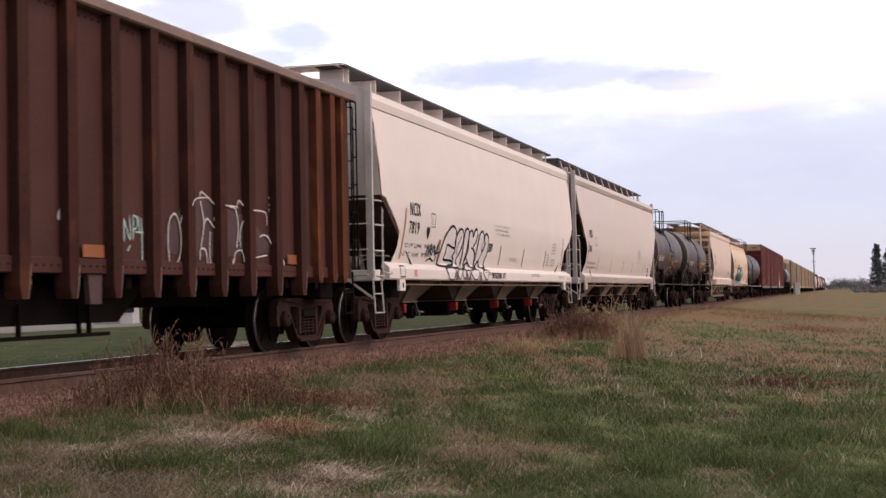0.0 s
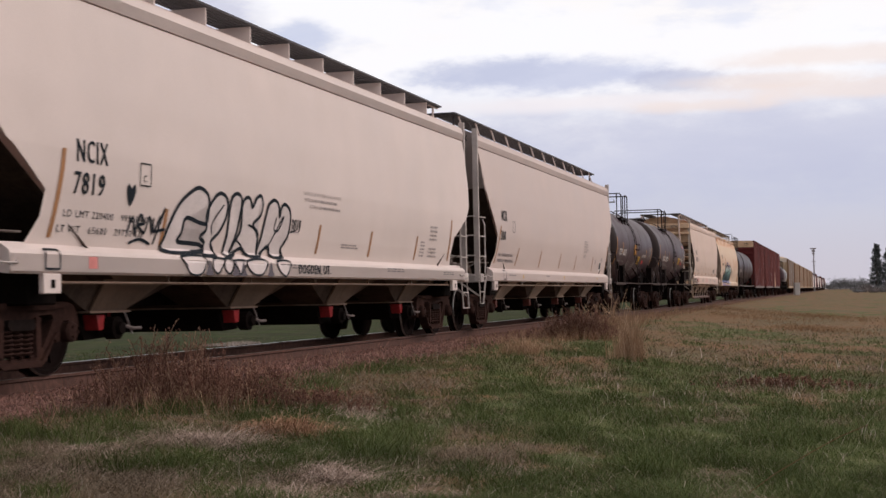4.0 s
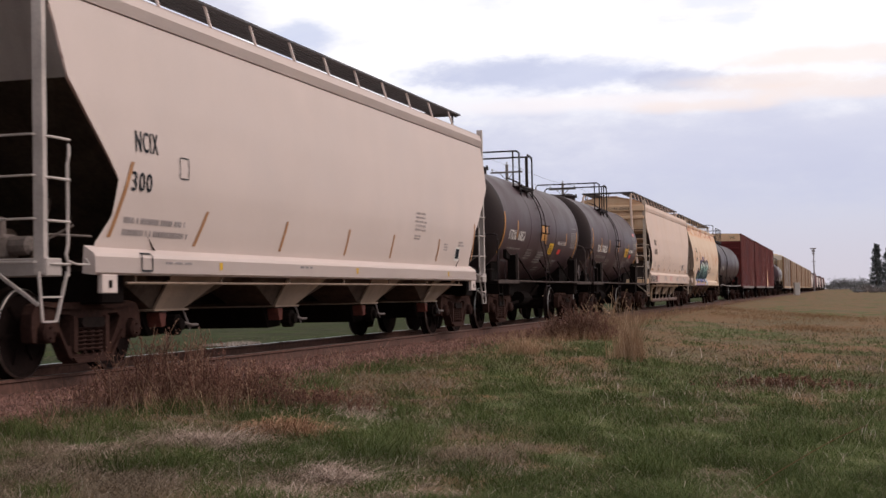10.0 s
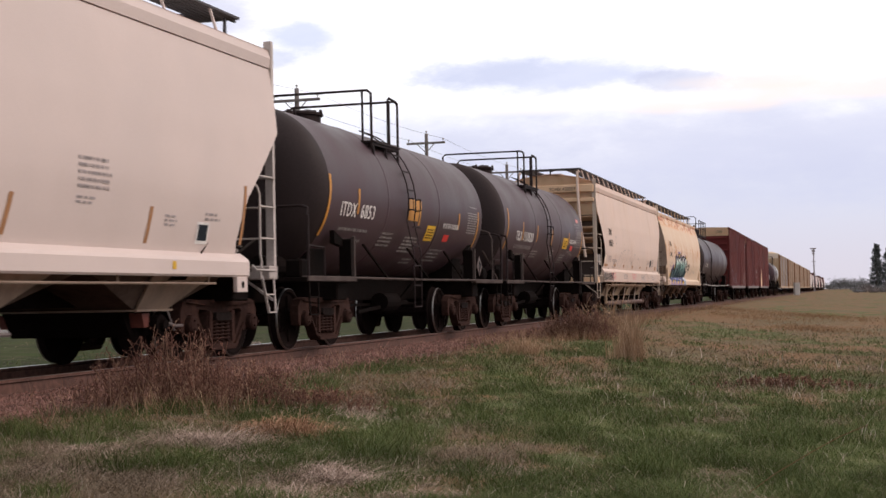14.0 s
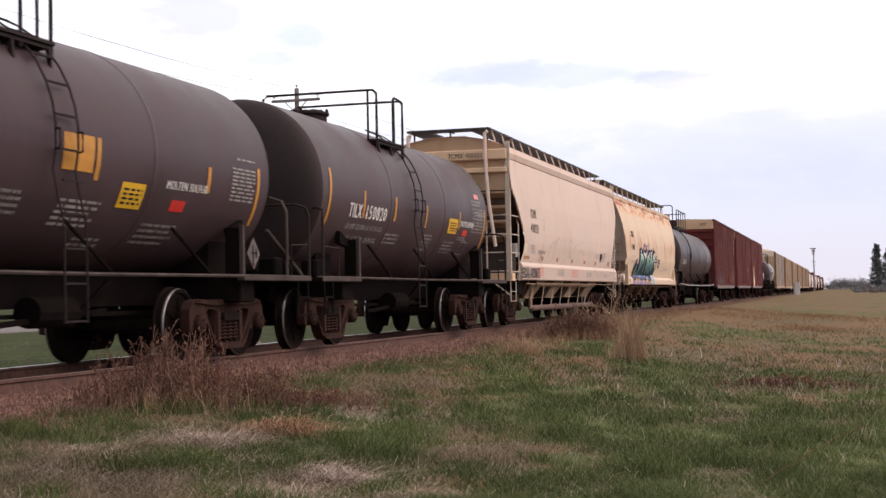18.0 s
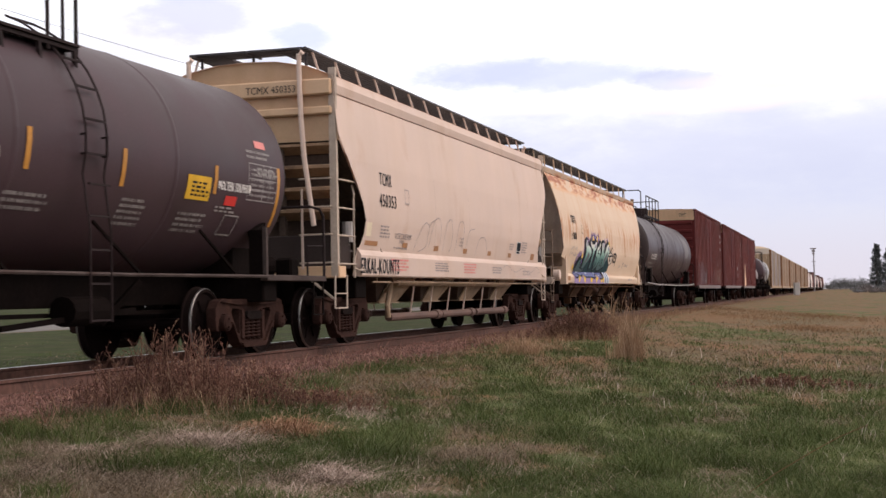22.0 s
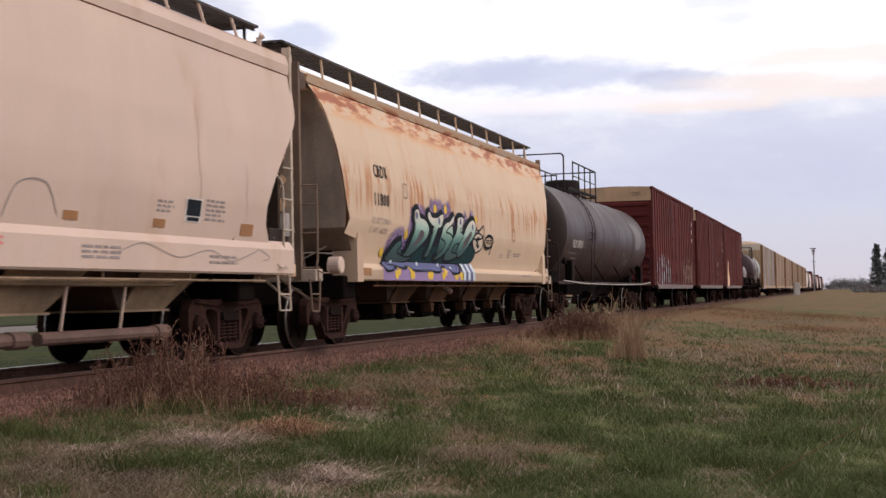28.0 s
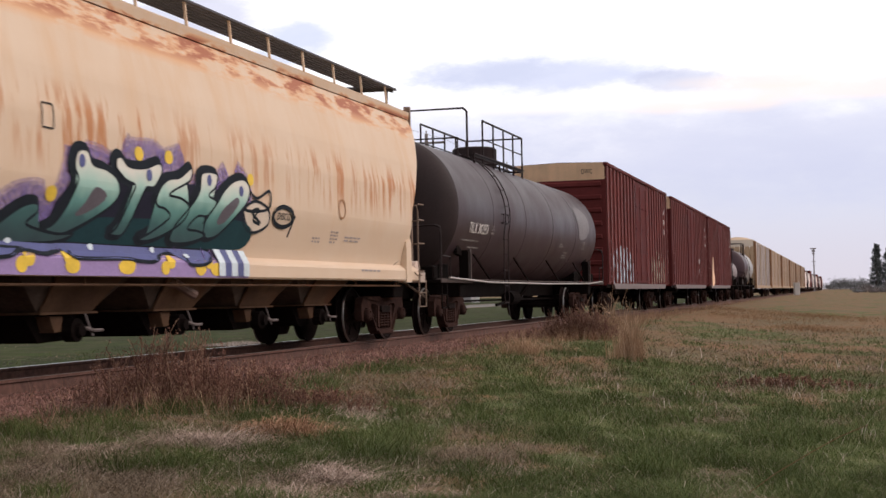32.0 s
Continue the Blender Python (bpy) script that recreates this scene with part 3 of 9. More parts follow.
BLACK_TANK = surface("black_tank_paint", (0.060, 0.037, 0.043), 0.44, spec=0.12, grain=(40, 0.1), patches=(1.0, 0.25), bump=0.002, dirt=(0.5, (0.060, 0.041, 0.043)), streak=(3.5, 0.25), streak_colour=(0.058, 0.041, 0.043))
SOOTY_HEAD = surface("sooty_tank_head", (0.026, 0.017, 0.017), 0.6, spec=0.15, grain=(30, 0.15), patches=(1.0, 0.3), bump=0.003, streak=(3.5, 0.3), streak_colour=(0.034, 0.023, 0.022))
GREY_TANK = surface("worn_grey_tank_paint", (0.044, 0.028, 0.033), 0.44, spec=0.15, grain=(40, 0.1), patches=(1.0, 0.25), bump=0.002, dirt=(0.5, (0.042, 0.027, 0.031)), streak=(3.0, 0.2), streak_colour=(0.044, 0.029, 0.033))
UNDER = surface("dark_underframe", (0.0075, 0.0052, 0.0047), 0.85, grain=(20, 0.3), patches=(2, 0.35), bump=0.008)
GRATING = surface("dark_walkway_grating", (0.07, 0.065, 0.07), 0.7, 0.2, grain=(60, 0.3), patches=(2, 0.2), bump=0.006)
BLACK_INK = surface("black_stencil", (0.02, 0.024, 0.03), 0.7, grain=(60, 0.15), patches=(4, 0.2), bump=0.0)
FADED_INK = surface("faded_stencil", (0.29, 0.25, 0.245), 0.7, grain=(60, 0.3), patches=(6, 0.3), bump=0.0)
WHITE_INK = surface("white_stencil", (0.62, 0.59, 0.56), 0.7, grain=(60, 0.2), patches=(5, 0.2), bump=0.0)
GREY_INK = surface("greyed_white_stencil", (0.26, 0.24, 0.23), 0.7, grain=(60, 0.25), patches=(5, 0.3), bump=0.0)
AMBER = surface("amber_reflector", (0.46, 0.21, 0.035), 0.5, grain=(80, 0.1), patches=(5, 0.2), bump=0.0)
BROWN_STRIP = surface("faded_brown_reflector", (0.33, 0.16, 0.07), 0.6, grain=(60, 0.15), patches=(4, 0.2), bump=0.0)
YELLOW = surface("yellow_plate", (0.62, 0.36, 0.02), 0.5, grain=(60, 0.1), patches=(5, 0.15), bump=0.0)
PLACARD = surface("red_placard", (0.55, 0.03, 0.025), 0.5, grain=(60, 0.1), patches=(5, 0.15), bump=0.0)
PINK = surface("faded_pink_mark", (0.62, 0.22, 0.2), 0.6, grain=(60, 0.1), patches=(5, 0.15), bump=0.0)
RED_GATE = surface("red_outlet_paint", (0.30, 0.022, 0.024), 0.65, grain=(30, 0.2), patches=(5, 0.4), bump=0.004)
LIGHT_STEEL = surface("galvanised_steel", (0.42, 0.38, 0.36), 0.5, 0.3, grain=(40, 0.1), patches=(3, 0.2), bump=0.002)
BLACK_RAIL = surface("black_handrail", (0.028, 0.02, 0.02), 0.5, grain=(40, 0.1), patches=(3, 0.2), bump=0.002)


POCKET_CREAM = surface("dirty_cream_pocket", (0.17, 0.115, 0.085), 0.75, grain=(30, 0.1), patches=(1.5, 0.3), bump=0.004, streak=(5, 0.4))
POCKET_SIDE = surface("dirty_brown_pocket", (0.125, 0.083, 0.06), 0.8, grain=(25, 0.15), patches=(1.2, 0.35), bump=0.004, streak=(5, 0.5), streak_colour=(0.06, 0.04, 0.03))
IRON = surface("pale_grab_iron", (0.44, 0.38, 0.355), 0.6, grain=(30, 0.1), patches=(3, 0.2), bump=0.0)


VALVE_GREY = surface("grimy_grey_castings", (0.15, 0.12, 0.108), 0.75, grain=(25, 0.2), patches=(4, 0.35), bump=0.006)


def conform(car, name, flat, face, material, label="", proud=0.006, split=0.0):
    """A painted mark: flat holds (verts of (y, z), faces); face(z) gives the half width of the body there."""
    verts, faces = flat
    me = bpy.data.meshes.new(name)
    me.from_pydata([(face(z) + proud, y, z) for y, z in verts], [], faces)
    me.update()
    return part_of(name, me, material, car, label)


def panel(car, name, y0, y1, z0, z1, face, material, label="", lean=0.0, proud=0.006):
    """A flat mark between two heights; lean shifts its top along the car."""
    n = max(2, int((z1 - z0) / 0.12) + 1)
    verts, faces = [], []
    for i in range(n):
        f = i / (n - 1)
        verts += [(y0 + lean * f, z0 + (z1 - z0) * f), (y1 + lean * f, z0 + (z1 - z0) * f)]
    faces = [(2 * i, 2 * i + 1, 2 * i + 3, 2 * i + 2) for i in range(n - 1)]
    return conform(car, name, (verts, faces), face, material, label, proud)


def letter_flat(words, high, squeeze=1.0, slant=0.0, spacing=1.0):
    """Outline of lettering in the built-in font: flat verts and faces, and its length."""
    cu = bpy.data.curves.new("lettering", "FONT")
    cu.body, cu.size, cu.space_character, cu.resolution_u = words, high * 1.38, spacing, 2
    ob = new("lettering", cu)
    me = bpy.data.meshes.new_from_object(ob.evaluated_get(bpy.context.evaluated_depsgraph_get()))
    bpy.data.objects.remove(ob)
    vs = [(v.co.x * squeeze + v.co.y * slant, v.co.y) for v in me.vertices]
    fs = [tuple(p.vertices) for p in me.polygons]
    bpy.data.meshes.remove(me)
    return vs, fs, max(v[0] for v in vs) if vs else 0.0


def lettering(car, words, y, z, high, long, face, material, label="", slant=0.0, bold=0.0, proud=0.007):
    """Words that fill a given length along the car, at a given height."""
    vs, fs, size = letter_flat(words, high, 1.0, slant, 1.16)
    k = long / size
    vs = [(y + a * k, z + b) for a, b in vs]
    ob = conform(car, "lettering", (vs, fs), face, material, label, proud)
    if bold:
        conform(car, "lettering_edge", ([(a + bold, b + bold * 0.4) for a, b in vs], fs), face, material, "", proud + 0.0015)
    return ob


def text_bars(car, y, z, long, high, lines, face, material, label="", seed=1):
    """Rows of small stencilled text that cannot be read, as plain bars."""
    r = random.Random(seed)
    vs, fs = [], []
    for k in range(lines):
        zz, a = z + high - (k + 0.75) * high / lines, y
        h = high / lines * 0.5
        stop = y + long * r.uniform(0.82, 1.0)
        while a < stop:
            b = min(a + (0.5 * h if h > 0.03 else r.uniform(0.12, 0.3) * max(long, 0.4)), y + long)
            i = len(vs)
            vs += [(a, zz), (b, zz), (b, zz + h), (a, zz + h)]
            fs.append((i, i + 1, i + 2, i + 3))
            a = b + (0.04 if h <= 0.03 else h * (0.9 if r.random() < 0.22 else 0.22))
    ob = conform(car, "stencil_text", (vs, fs), face, material, label or "rows of small stencilled text")
    ob["kind"] = "stuff"
    return ob


def smooth_line(points, steps=6, closed=False):
    p = [Vector((*q, 0)) for q in points]
    n = len(p)
    out = []
    for i in range(n if closed else n - 1):
        a, b, c, d = (p[(i + k) % n] if closed else p[min(max(i + k, 0), n - 1)] for k in (-1, 0, 1, 2))
        for j in range(steps):
            t = j / steps
            out.append(0.5 * (2 * b + (c - a) * t + (2 * a - 5 * b + 4 * c - d) * t * t + (3 * b - a - 3 * c + d) * t ** 3))
    if not closed:
        out.append(p[-1])
    return [(q.x, q.y) for q in out]


def ribbon(points, wide, closed=False):
    """A sprayed line of even width along points, flat."""
    vs, fs, n, cols = [], [], len(points), max(2, int(wide / 0.06) + 1)
    for i, (y, z) in enumerate(points):
        a = points[(i - 1) % n] if closed else points[max(i - 1, 0)]
        b = points[(i + 1) % n] if closed else points[min(i + 1, n - 1)]
        dy, dz = b[0] - a[0], b[1] - a[1]
        size = math.hypot(dy, dz) or 1.0
        k = wide / 2 * (1 if closed or 0 < i < n - 1 else 0.5)
        vs += [(y - dz / size * k * q, z + dy / size * k * q) for q in np.linspace(1, -1, cols)]
    for i in range(n if closed else n - 1):
        j = (i + 1) % n
        fs += [(cols * i + c, cols * i + c + 1, cols * j + c + 1, cols * j + c) for c in range(cols - 1)]
    return vs, fs


def sprayed(car, name, shapes, place, face, material, wide, label="", closed=False, proud=0.01):
    """Several sprayed lines in one paint: shapes in a unit box, placed by (y, z, long, high)."""
    y, z, long, high = place
    vs, fs = [], []
    for s in shapes:
        a, b = ribbon(smooth_line([(y + p[0] * long, z + p[1] * high) for p in s], 5, closed), wide, closed)
        i = len(vs)
        vs += a
        fs += [tuple(k + i for k in f) for f in b]
    return conform(car, name, (vs, fs), face, material, label, proud)


def filled(car, name, shape, place, face, material, label="", proud=0.008, curved=True):
    y, z, long, high = place
    pts = [(y + p[0] * long, z + p[1] * high) for p in shape]
    if curved:
        pts = smooth_line(pts, 4, True)
    bm = bmesh.new()
    f = bm.faces.new([bm.verts.new((0, a, b)) for a, b in pts])
    bmesh.ops.triangulate(bm, faces=[f])
    low, high = min(v.co.z for v in bm.verts), max(v.co.z for v in bm.verts)
    for zz in np.arange(math.ceil(low / 0.08) * 0.08, high, 0.08):
        bmesh.ops.bisect_plane(bm, geom=list(bm.verts) + list(bm.edges) + list(bm.faces), plane_co=(0, 0, float(zz)), plane_no=(0, 0, 1))
    for v in bm.verts:
        v.co.x = face(v.co.z) + proud
    return part(name, bm, material, car, label)


def handrail(car, points, material, r=0.018, name="handrail"):
    bm = bmesh.new()
    tube(bm, points, r, 6)
    return part(name, bm, material, car)


def step_stirrup(car, x, y0, y1, z0, z1, material, lean=0.1):
    bm = bmesh.new()
    bar(bm, (x, y0, z1), (x, y0 + lean, z0), 0.034, 0.02)
    bar(bm, (x, y1, z1), (x, y1, z0), 0.034, 0.02)
    bar(bm, (x, y0 + lean, z0), (x, y1, z0), 0.024)
    bar(bm, (x, y0 + lean * 0.5, (z0 + z1) / 2), (x, y1, (z0 + z1) / 2), 0.03)
    return part("step", bm, material, car)


def hopper(label, u0, u1, cut, profile, paint, sill, eave, peak, trucks=(1.35, 1.2), pockets=None, end_paint=None, full=True, eave_high=0.2, board=(0.5, 0.98, 4.58), legs="plates", leg_gap=1.4, pocket_paint=None, pocket_wide=0.38, ladder_paint=None, slope_paint=None, jack=True, cut_back=None, ends=None, rungs=(1.10, 1.51, 1.93, 2.33), step_low=0.5, bulkhead=None):
    """Covered hopper. cut: (z, inset) of the ends of its sides; profile: (z, half width) of its sides; sill: (bottom, top, half width);
    pockets: places of the outlets along the train; board: walkway (inner, outer edge, z); legs: how it stands on the roof; cut_back: the cut of the
    trailing end; ends: for the leading (-1) and trailing (1) end, how far in stand the sill's end, the jacking pad and the ladder's stile, and the step's feet."""
    car, half = car_thing("hopper_car", label, "hopper car", u0, u1, trucks, full)
    reach = truck_reach(half, trucks)
    centre = (u0 + u1) / 2
    cut_back = cut_back or cut
    cuts = {-1: cut, 1: cut_back}
    pz, pw = zip(*profile)
    ends = ends or {m: (0.55, 0.86, 0.43, (0.0, 0.0, 0.4, 0.4)) for m in (1, -1)}

    def width(z):
        return float(np.interp(z, pz, pw))

    def inset(z, m):
        return float(np.interp(z, *zip(*cuts[m])))

    b0, t0, ws = sill

    def face(z):
        return ws + 0.012 if z < t0 - 0.08 else (width(z) if z > t0 + 0.02 else float(np.interp(z, (t0 - 0.08, t0 + 0.02), (ws + 0.012, width(t0 + 0.02)))))

    end_paint = end_paint or paint
    levels = sorted({round(z, 3) for z in list(np.linspace(pz[0], pz[-1], 17)) + [z for z, i in cut + cut_back] if pz[0] <= z <= pz[-1]})
    ew = width(pz[-1])
    for m in (1, -1):
        bm = bmesh.new()
        sheet(bm, [[(m * width(z), y, z) for y in np.linspace(-half + inset(z, -1), half - inset(z, 1), 13)] for z in levels])
        part("side_sheet", bm, paint, car, smooth=True)
        bm = bmesh.new()
        sheet(bm, [[(m * (ew + dx), y, z) for y in (-half + cut[-1][1], half - cut_back[-1][1])] for dx, z in ((-0.006, pz[-1] - 0.012), (0.014, pz[-1] + 0.008), (0.028, pz[-1] + eave_high * 0.7), (-0.01, eave), (-0.14, eave + 0.03))], 0.01)
        part("eave", bm, paint, car)
        bm = bmesh.new()
        e0, e1 = -half + ends[-1][0], half - ends[1][0]
        prof = ((ws - 0.14, b0 + 0.02), (ws - 0.01, b0), (ws + 0.012, b0 + 0.025), (ws + 0.012, t0 - 0.10), (ws - 0.01, t0 - 0.06), (width(t0) - 0.02, t0 + 0.015))
        sheet(bm, [[(m * x, y, z) for y in (e0, e1)] for x, z in prof], 0.012)
        for y in (e0, e1):
            bm.faces.new([bm.verts.new((m * x, y, z)) for x, z in prof])
        part("side_sill", bm, paint, car)
        bm = bmesh.new()
        tube(bm, [(m * (ws - 0.08), e0 + 0.8, b0 - 0.08), (m * (ws - 0.08), e1 - 0.8, b0 - 0.08)], 0.016, 6)
        for y in np.linspace(e0 + 1, e1 - 1, 7):
            bar(bm, (m * (ws - 0.08), y, b0 - 0.08), (m * (ws - 0.08), y, b0 + 0.02), 0.02)
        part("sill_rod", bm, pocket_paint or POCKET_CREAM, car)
        # walkway on the roof
        bm = bmesh.new()
        i0, i1, bz = board
        for x in np.linspace(i0, i1, 7):
            bar(bm, (m * x, -half + 0.1, bz), (m * x, half - 0.1, bz), 0.055, 0.03)
        for y in np.linspace(-half + 0.1, half - 0.1, 40):
            bar(bm, (m * i0, y, bz - 0.006), (m * i1, y, bz - 0.006), 0.02)
        part("running_board", bm, GRATING, car)
        for y in np.arange(-half + 0.35, half - 0.2, leg_gap):
            bm = bmesh.new()
            if legs == "plates":
                slab(bm, [(y, eave + 0.03), (y + 0.03, eave + 0.03), (y + 0.03, bz - 0.02), (y, bz - 0.02)], *sorted((m * (i0 - 0.05), m * (i1 - 0.02))))
            else:
                bar(bm, (m * (i1 - 0.02), y, bz + 0.02), (m * (i1 + (0.12 if legs == "raked" else 0.02)), y, eave + 0.02), 0.03)
            part("board_bracket", bm, paint, car)
    bm = bmesh.new()
    arch = ((-1, 0), (-0.7, 0.6), (-0.35, 0.93), (0, 1), (0.35, 0.93), (0.7, 0.6), (1, 0))
    sheet(bm, [[(x * ew, y, eave + f * (peak - eave)) for y in np.linspace(-half + cut[-1][1], half - cut_back[-1][1], 5)] for x, f in arch], 0.01)
    part("roof", bm, paint, car, smooth=True)
    bm = bmesh.new()
    box(bm, -0.3, 0.3, -half + 0.6, half - 0.6, peak - 0.03, peak + 0.08, 0.02)
    part("hatch_cover", bm, paint, car)
    for m in (1, -1):
        bm = bmesh.new()
        for d in np.linspace(0.0, 0.45, 5):
            bar(bm, (-board[1], m * (half - 0.08 - d), board[2] + 0.012), (board[1], m * (half - 0.08 - d), board[2] + 0.012), 0.085, 0.03)
        for x in (-board[1] + 0.1, 0.0, board[1] - 0.1):
            bar(bm, (x, m * (half + 0.02), board[2] - 0.012), (x, m * (half - 0.6), board[2] - 0.012), 0.04, 0.03)
            bar(bm, (x, m * (half - 0.3), board[2] - 0.012), (x, m * (half - 0.3), eave + 0.05), 0.035)
        part("end_platform", bm, paint if legs == "plates" else GRATING, car)
    for m in (1, -1):
        top_in = cuts[m][-1][1]
        top_cut = bulkhead or min(z for z, i in cuts[m] if i <= top_in + 0.2)
        y = m * (half - max(0.05, top_in - 0.02))
        bm = bmesh.new()
        sheet(bm, [[(x * ew, y, eave + f * (peak - eave)) for x, f in arch], [(x * ew, y, eave - 0.2) for x, f in arch]] + [[(x * width(z) * 0.99, m * (half - max(0.05, inset(z, m) - 0.02)), z) for x, f in arch] for z in np.linspace(min(pz[-1], eave - 0.25), top_cut, 8)], 0.012)
        part("end_sheet", bm, end_paint, car, smooth=bool(bulkhead))
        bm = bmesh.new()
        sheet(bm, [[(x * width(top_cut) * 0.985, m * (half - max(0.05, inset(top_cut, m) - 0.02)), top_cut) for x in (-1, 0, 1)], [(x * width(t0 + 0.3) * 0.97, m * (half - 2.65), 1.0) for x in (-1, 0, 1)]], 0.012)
        part("slope_sheet", bm, slope_paint or HOPPER_SHADE, car)
        bm = bmesh.new()
        box(bm, -1.48, 1.48, *sorted((m * (half - 0.30), m * (half - 0.02))), b0 - 0.02, b0 + 0.16, 0.012)
        part("end_sill", bm, end_paint, car)
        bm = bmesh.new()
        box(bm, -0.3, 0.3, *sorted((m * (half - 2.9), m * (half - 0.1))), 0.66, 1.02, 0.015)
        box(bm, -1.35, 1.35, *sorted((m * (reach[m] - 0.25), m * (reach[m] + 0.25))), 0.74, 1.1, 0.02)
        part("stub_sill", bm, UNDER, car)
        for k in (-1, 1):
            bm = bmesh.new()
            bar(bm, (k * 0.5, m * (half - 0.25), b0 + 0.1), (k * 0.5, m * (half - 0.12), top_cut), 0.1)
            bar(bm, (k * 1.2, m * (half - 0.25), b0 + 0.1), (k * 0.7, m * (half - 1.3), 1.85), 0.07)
            part("end_brace", bm, HOPPER_SHADE, car)
            # tall corner post; rungs run from it to a bent stile on the side and across the end; the step below
            iron = ladder_paint or paint
            sill_in, jack_in, stile_in, feet = ends[m]
            yy = m * (half - 0.05)
            bm = bmesh.new()
            bar(bm, (k * (ew - 0.02), yy, b0), (k * (ew - 0.02), yy, eave + 0.12), 0.075, 0.11)
            part("corner_post", bm, ladder_paint or end_paint, car)
            ys, zs = m * (half - stile_in), rungs[-2] + 0.2
            bm = bmesh.new()
            tube(bm, [(k * 1.40, ys - m * 0.16, rungs[-1] - 0.03), (k * 1.47, ys - m * 0.05, zs + 0.05), (k * 1.48, ys, zs - 0.05), (k * 1.48, ys, b0 + 0.3), (k * 1.48, ys + m * 0.04, b0 + 0.2), (k * 1.48, ys, b0 + 0.1), (k * 1.48, ys, b0 - 0.02)], 0.017, 6)
            stile = part("ladder", bm, iron, car)
            for z in rungs:
                bm = bmesh.new()
                tube(bm, [(k * (ew + 0.02), yy, z), (k * 1.49, yy - m * 0.06, z), (k * 1.49, ys - m * 0.03, z)], 0.014, 5)
                part("rung", bm, iron, stile)
                bm = bmesh.new()
                tube(bm, [(k * (ew - 0.04), yy, z + 0.02), (k * (ew - 0.06), yy + m * 0.08, z + 0.02), (k * (ew - 0.56), yy + m * 0.08, z + 0.02), (k * (ew - 0.56), yy, z + 0.02)], 0.013, 5)
                part("grab_iron", bm, iron, car)
            t0y, b0y, t1y, b1y = (m * (half - f) for f in feet)
            bm = bmesh.new()
            for p, q in (((t0y, b0 + 0.02), (b0y, step_low)), ((t1y, b0 + 0.02), (b1y, step_low)), ((b0y, step_low), (b1y, step_low)), (((t0y + b0y) / 2, 0.76 + step_low * 0.1), ((t1y + b1y) / 2, 0.76 + step_low * 0.1))):
                bar(bm, (k * 1.48, *p), (k * 1.48, *q), 0.03, 0.018)
            part("step", bm, iron, car)
            bm = bmesh.new()
            bar(bm, (k * 1.46, (t0y + b0y) / 2, 0.74), (k * 1.0, (t0y + b0y) / 2, b0 + 0.02), 0.03)
            part("step_brace", bm, iron, car)
            # bent grab on the end of the sill
            bm = bmesh.new()
            tube(bm, [(k * 1.49, ys, b0 + 0.13), (k * 1.55, ys - m * 0.04, b0 + 0.1), (k * 1.55, ys - m * 0.28, b0 + 0.1), (k * 1.5, ys - m * 0.3, b0 + 0.16)], 0.012, 5)
            part("sill_grab", bm, iron, car)
            if not jack:
                continue
            bm = bmesh.new()
            yj = m * (half - jack_in)
            box(bm, *sorted((k * (ws - 0.05), k * (ws + 0.01))), yj - 0.155, yj + 0.155, b0 - 0.19, b0 + 0.005, 0.008)
            part("jacking_pad", bm, paint, car)
            panel(car, "jack_slot", yj - 0.035, yj + 0.035, b0 - 0.135, b0 - 0.055, lambda z: ws + 0.01, UNDER) if k > 0 else None
        if full:
            # brake valve, reservoir and pipes on the end platform
            bm = bmesh.new()
            box(bm, 0.55, 0.85, *sorted((m * (half - 0.55), m * (half - 0.25))), b0 + 0.16, b0 + 0.42, 0.04)
            lathe(bm, [(-0.14, 0.10), (0.10, 0.10), (0.13, 0.06)], (0.95, m * (half - 0.4), b0 + 0.3), "X", 10)
            lathe(bm, [(0.0, 0.06), (0.16, 0.06), (0.18, 0.03)], (0.7, m * (half - 0.42), b0 + 0.42), "Z", 8)
            part("brake_valve", bm, VALVE_GREY, car, "grimy grey brake valve")
            for pts in ([(0.8, m * (half - 0.4), b0 + 0.35), (1.1, m * (half - 0.7), b0 + 0.42), (1.4, m * (half - 1.0), b0 + 0.4)], [(0.6, m * (half - 0.3), b0 + 0.2), (1.1, m * (half - 0.5), b0 + 0.32), (1.42, m * (half - 0.62), b0 + 0.5)]):
                bm = bmesh.new()
                tube(bm, pts, 0.014, 5)
                part("brake_pipe", bm, VALVE_GREY, car)
            bm = bmesh.new()
            lathe(bm, [(-0.42, 0.1), (-0.4, 0.19), (0.4, 0.19), (0.42, 0.1)], (0.1, m * (half - 0.9), b0 + 0.32), "X", 14)
            part("air_reservoir", bm, HOPPER_SHADE, car)
    # outlets
    for u in pockets or ():
        yc = u - centre
        gap = abs(pockets[1] - pockets[0]) if len(pockets) > 1 else 3.0
        bm = bmesh.new()
        wt = width(t0) * 0.84
        v0 = [bm.verts.new((x * wt, yc + y * gap / 2 * 0.98, b0 + 0.06)) for x, y in ((-1, -1), (1, -1), (1, 1), (-1, 1))]
        v1 = [bm.verts.new((x, yc + y, 0.66)) for x, y in ((-0.96, -pocket_wide), (0.96, -pocket_wide), (0.96, pocket_wide), (-0.96, pocket_wide))]
        for i in range(4):
            bm.faces.new((v0[i], v1[i], v1[(i + 1) % 4], v0[(i + 1) % 4]))
        bm.faces.new(v1[::-1])
        bmesh.ops.recalc_face_normals(bm, faces=bm.faces)
        # slopes between the outlets wear the shade-dark colour
        part("discharge_pocket", bm, HOPPER_SHADE, car)
        # near faces are paler than the slopes: their lit look is in the paint
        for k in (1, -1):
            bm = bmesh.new()
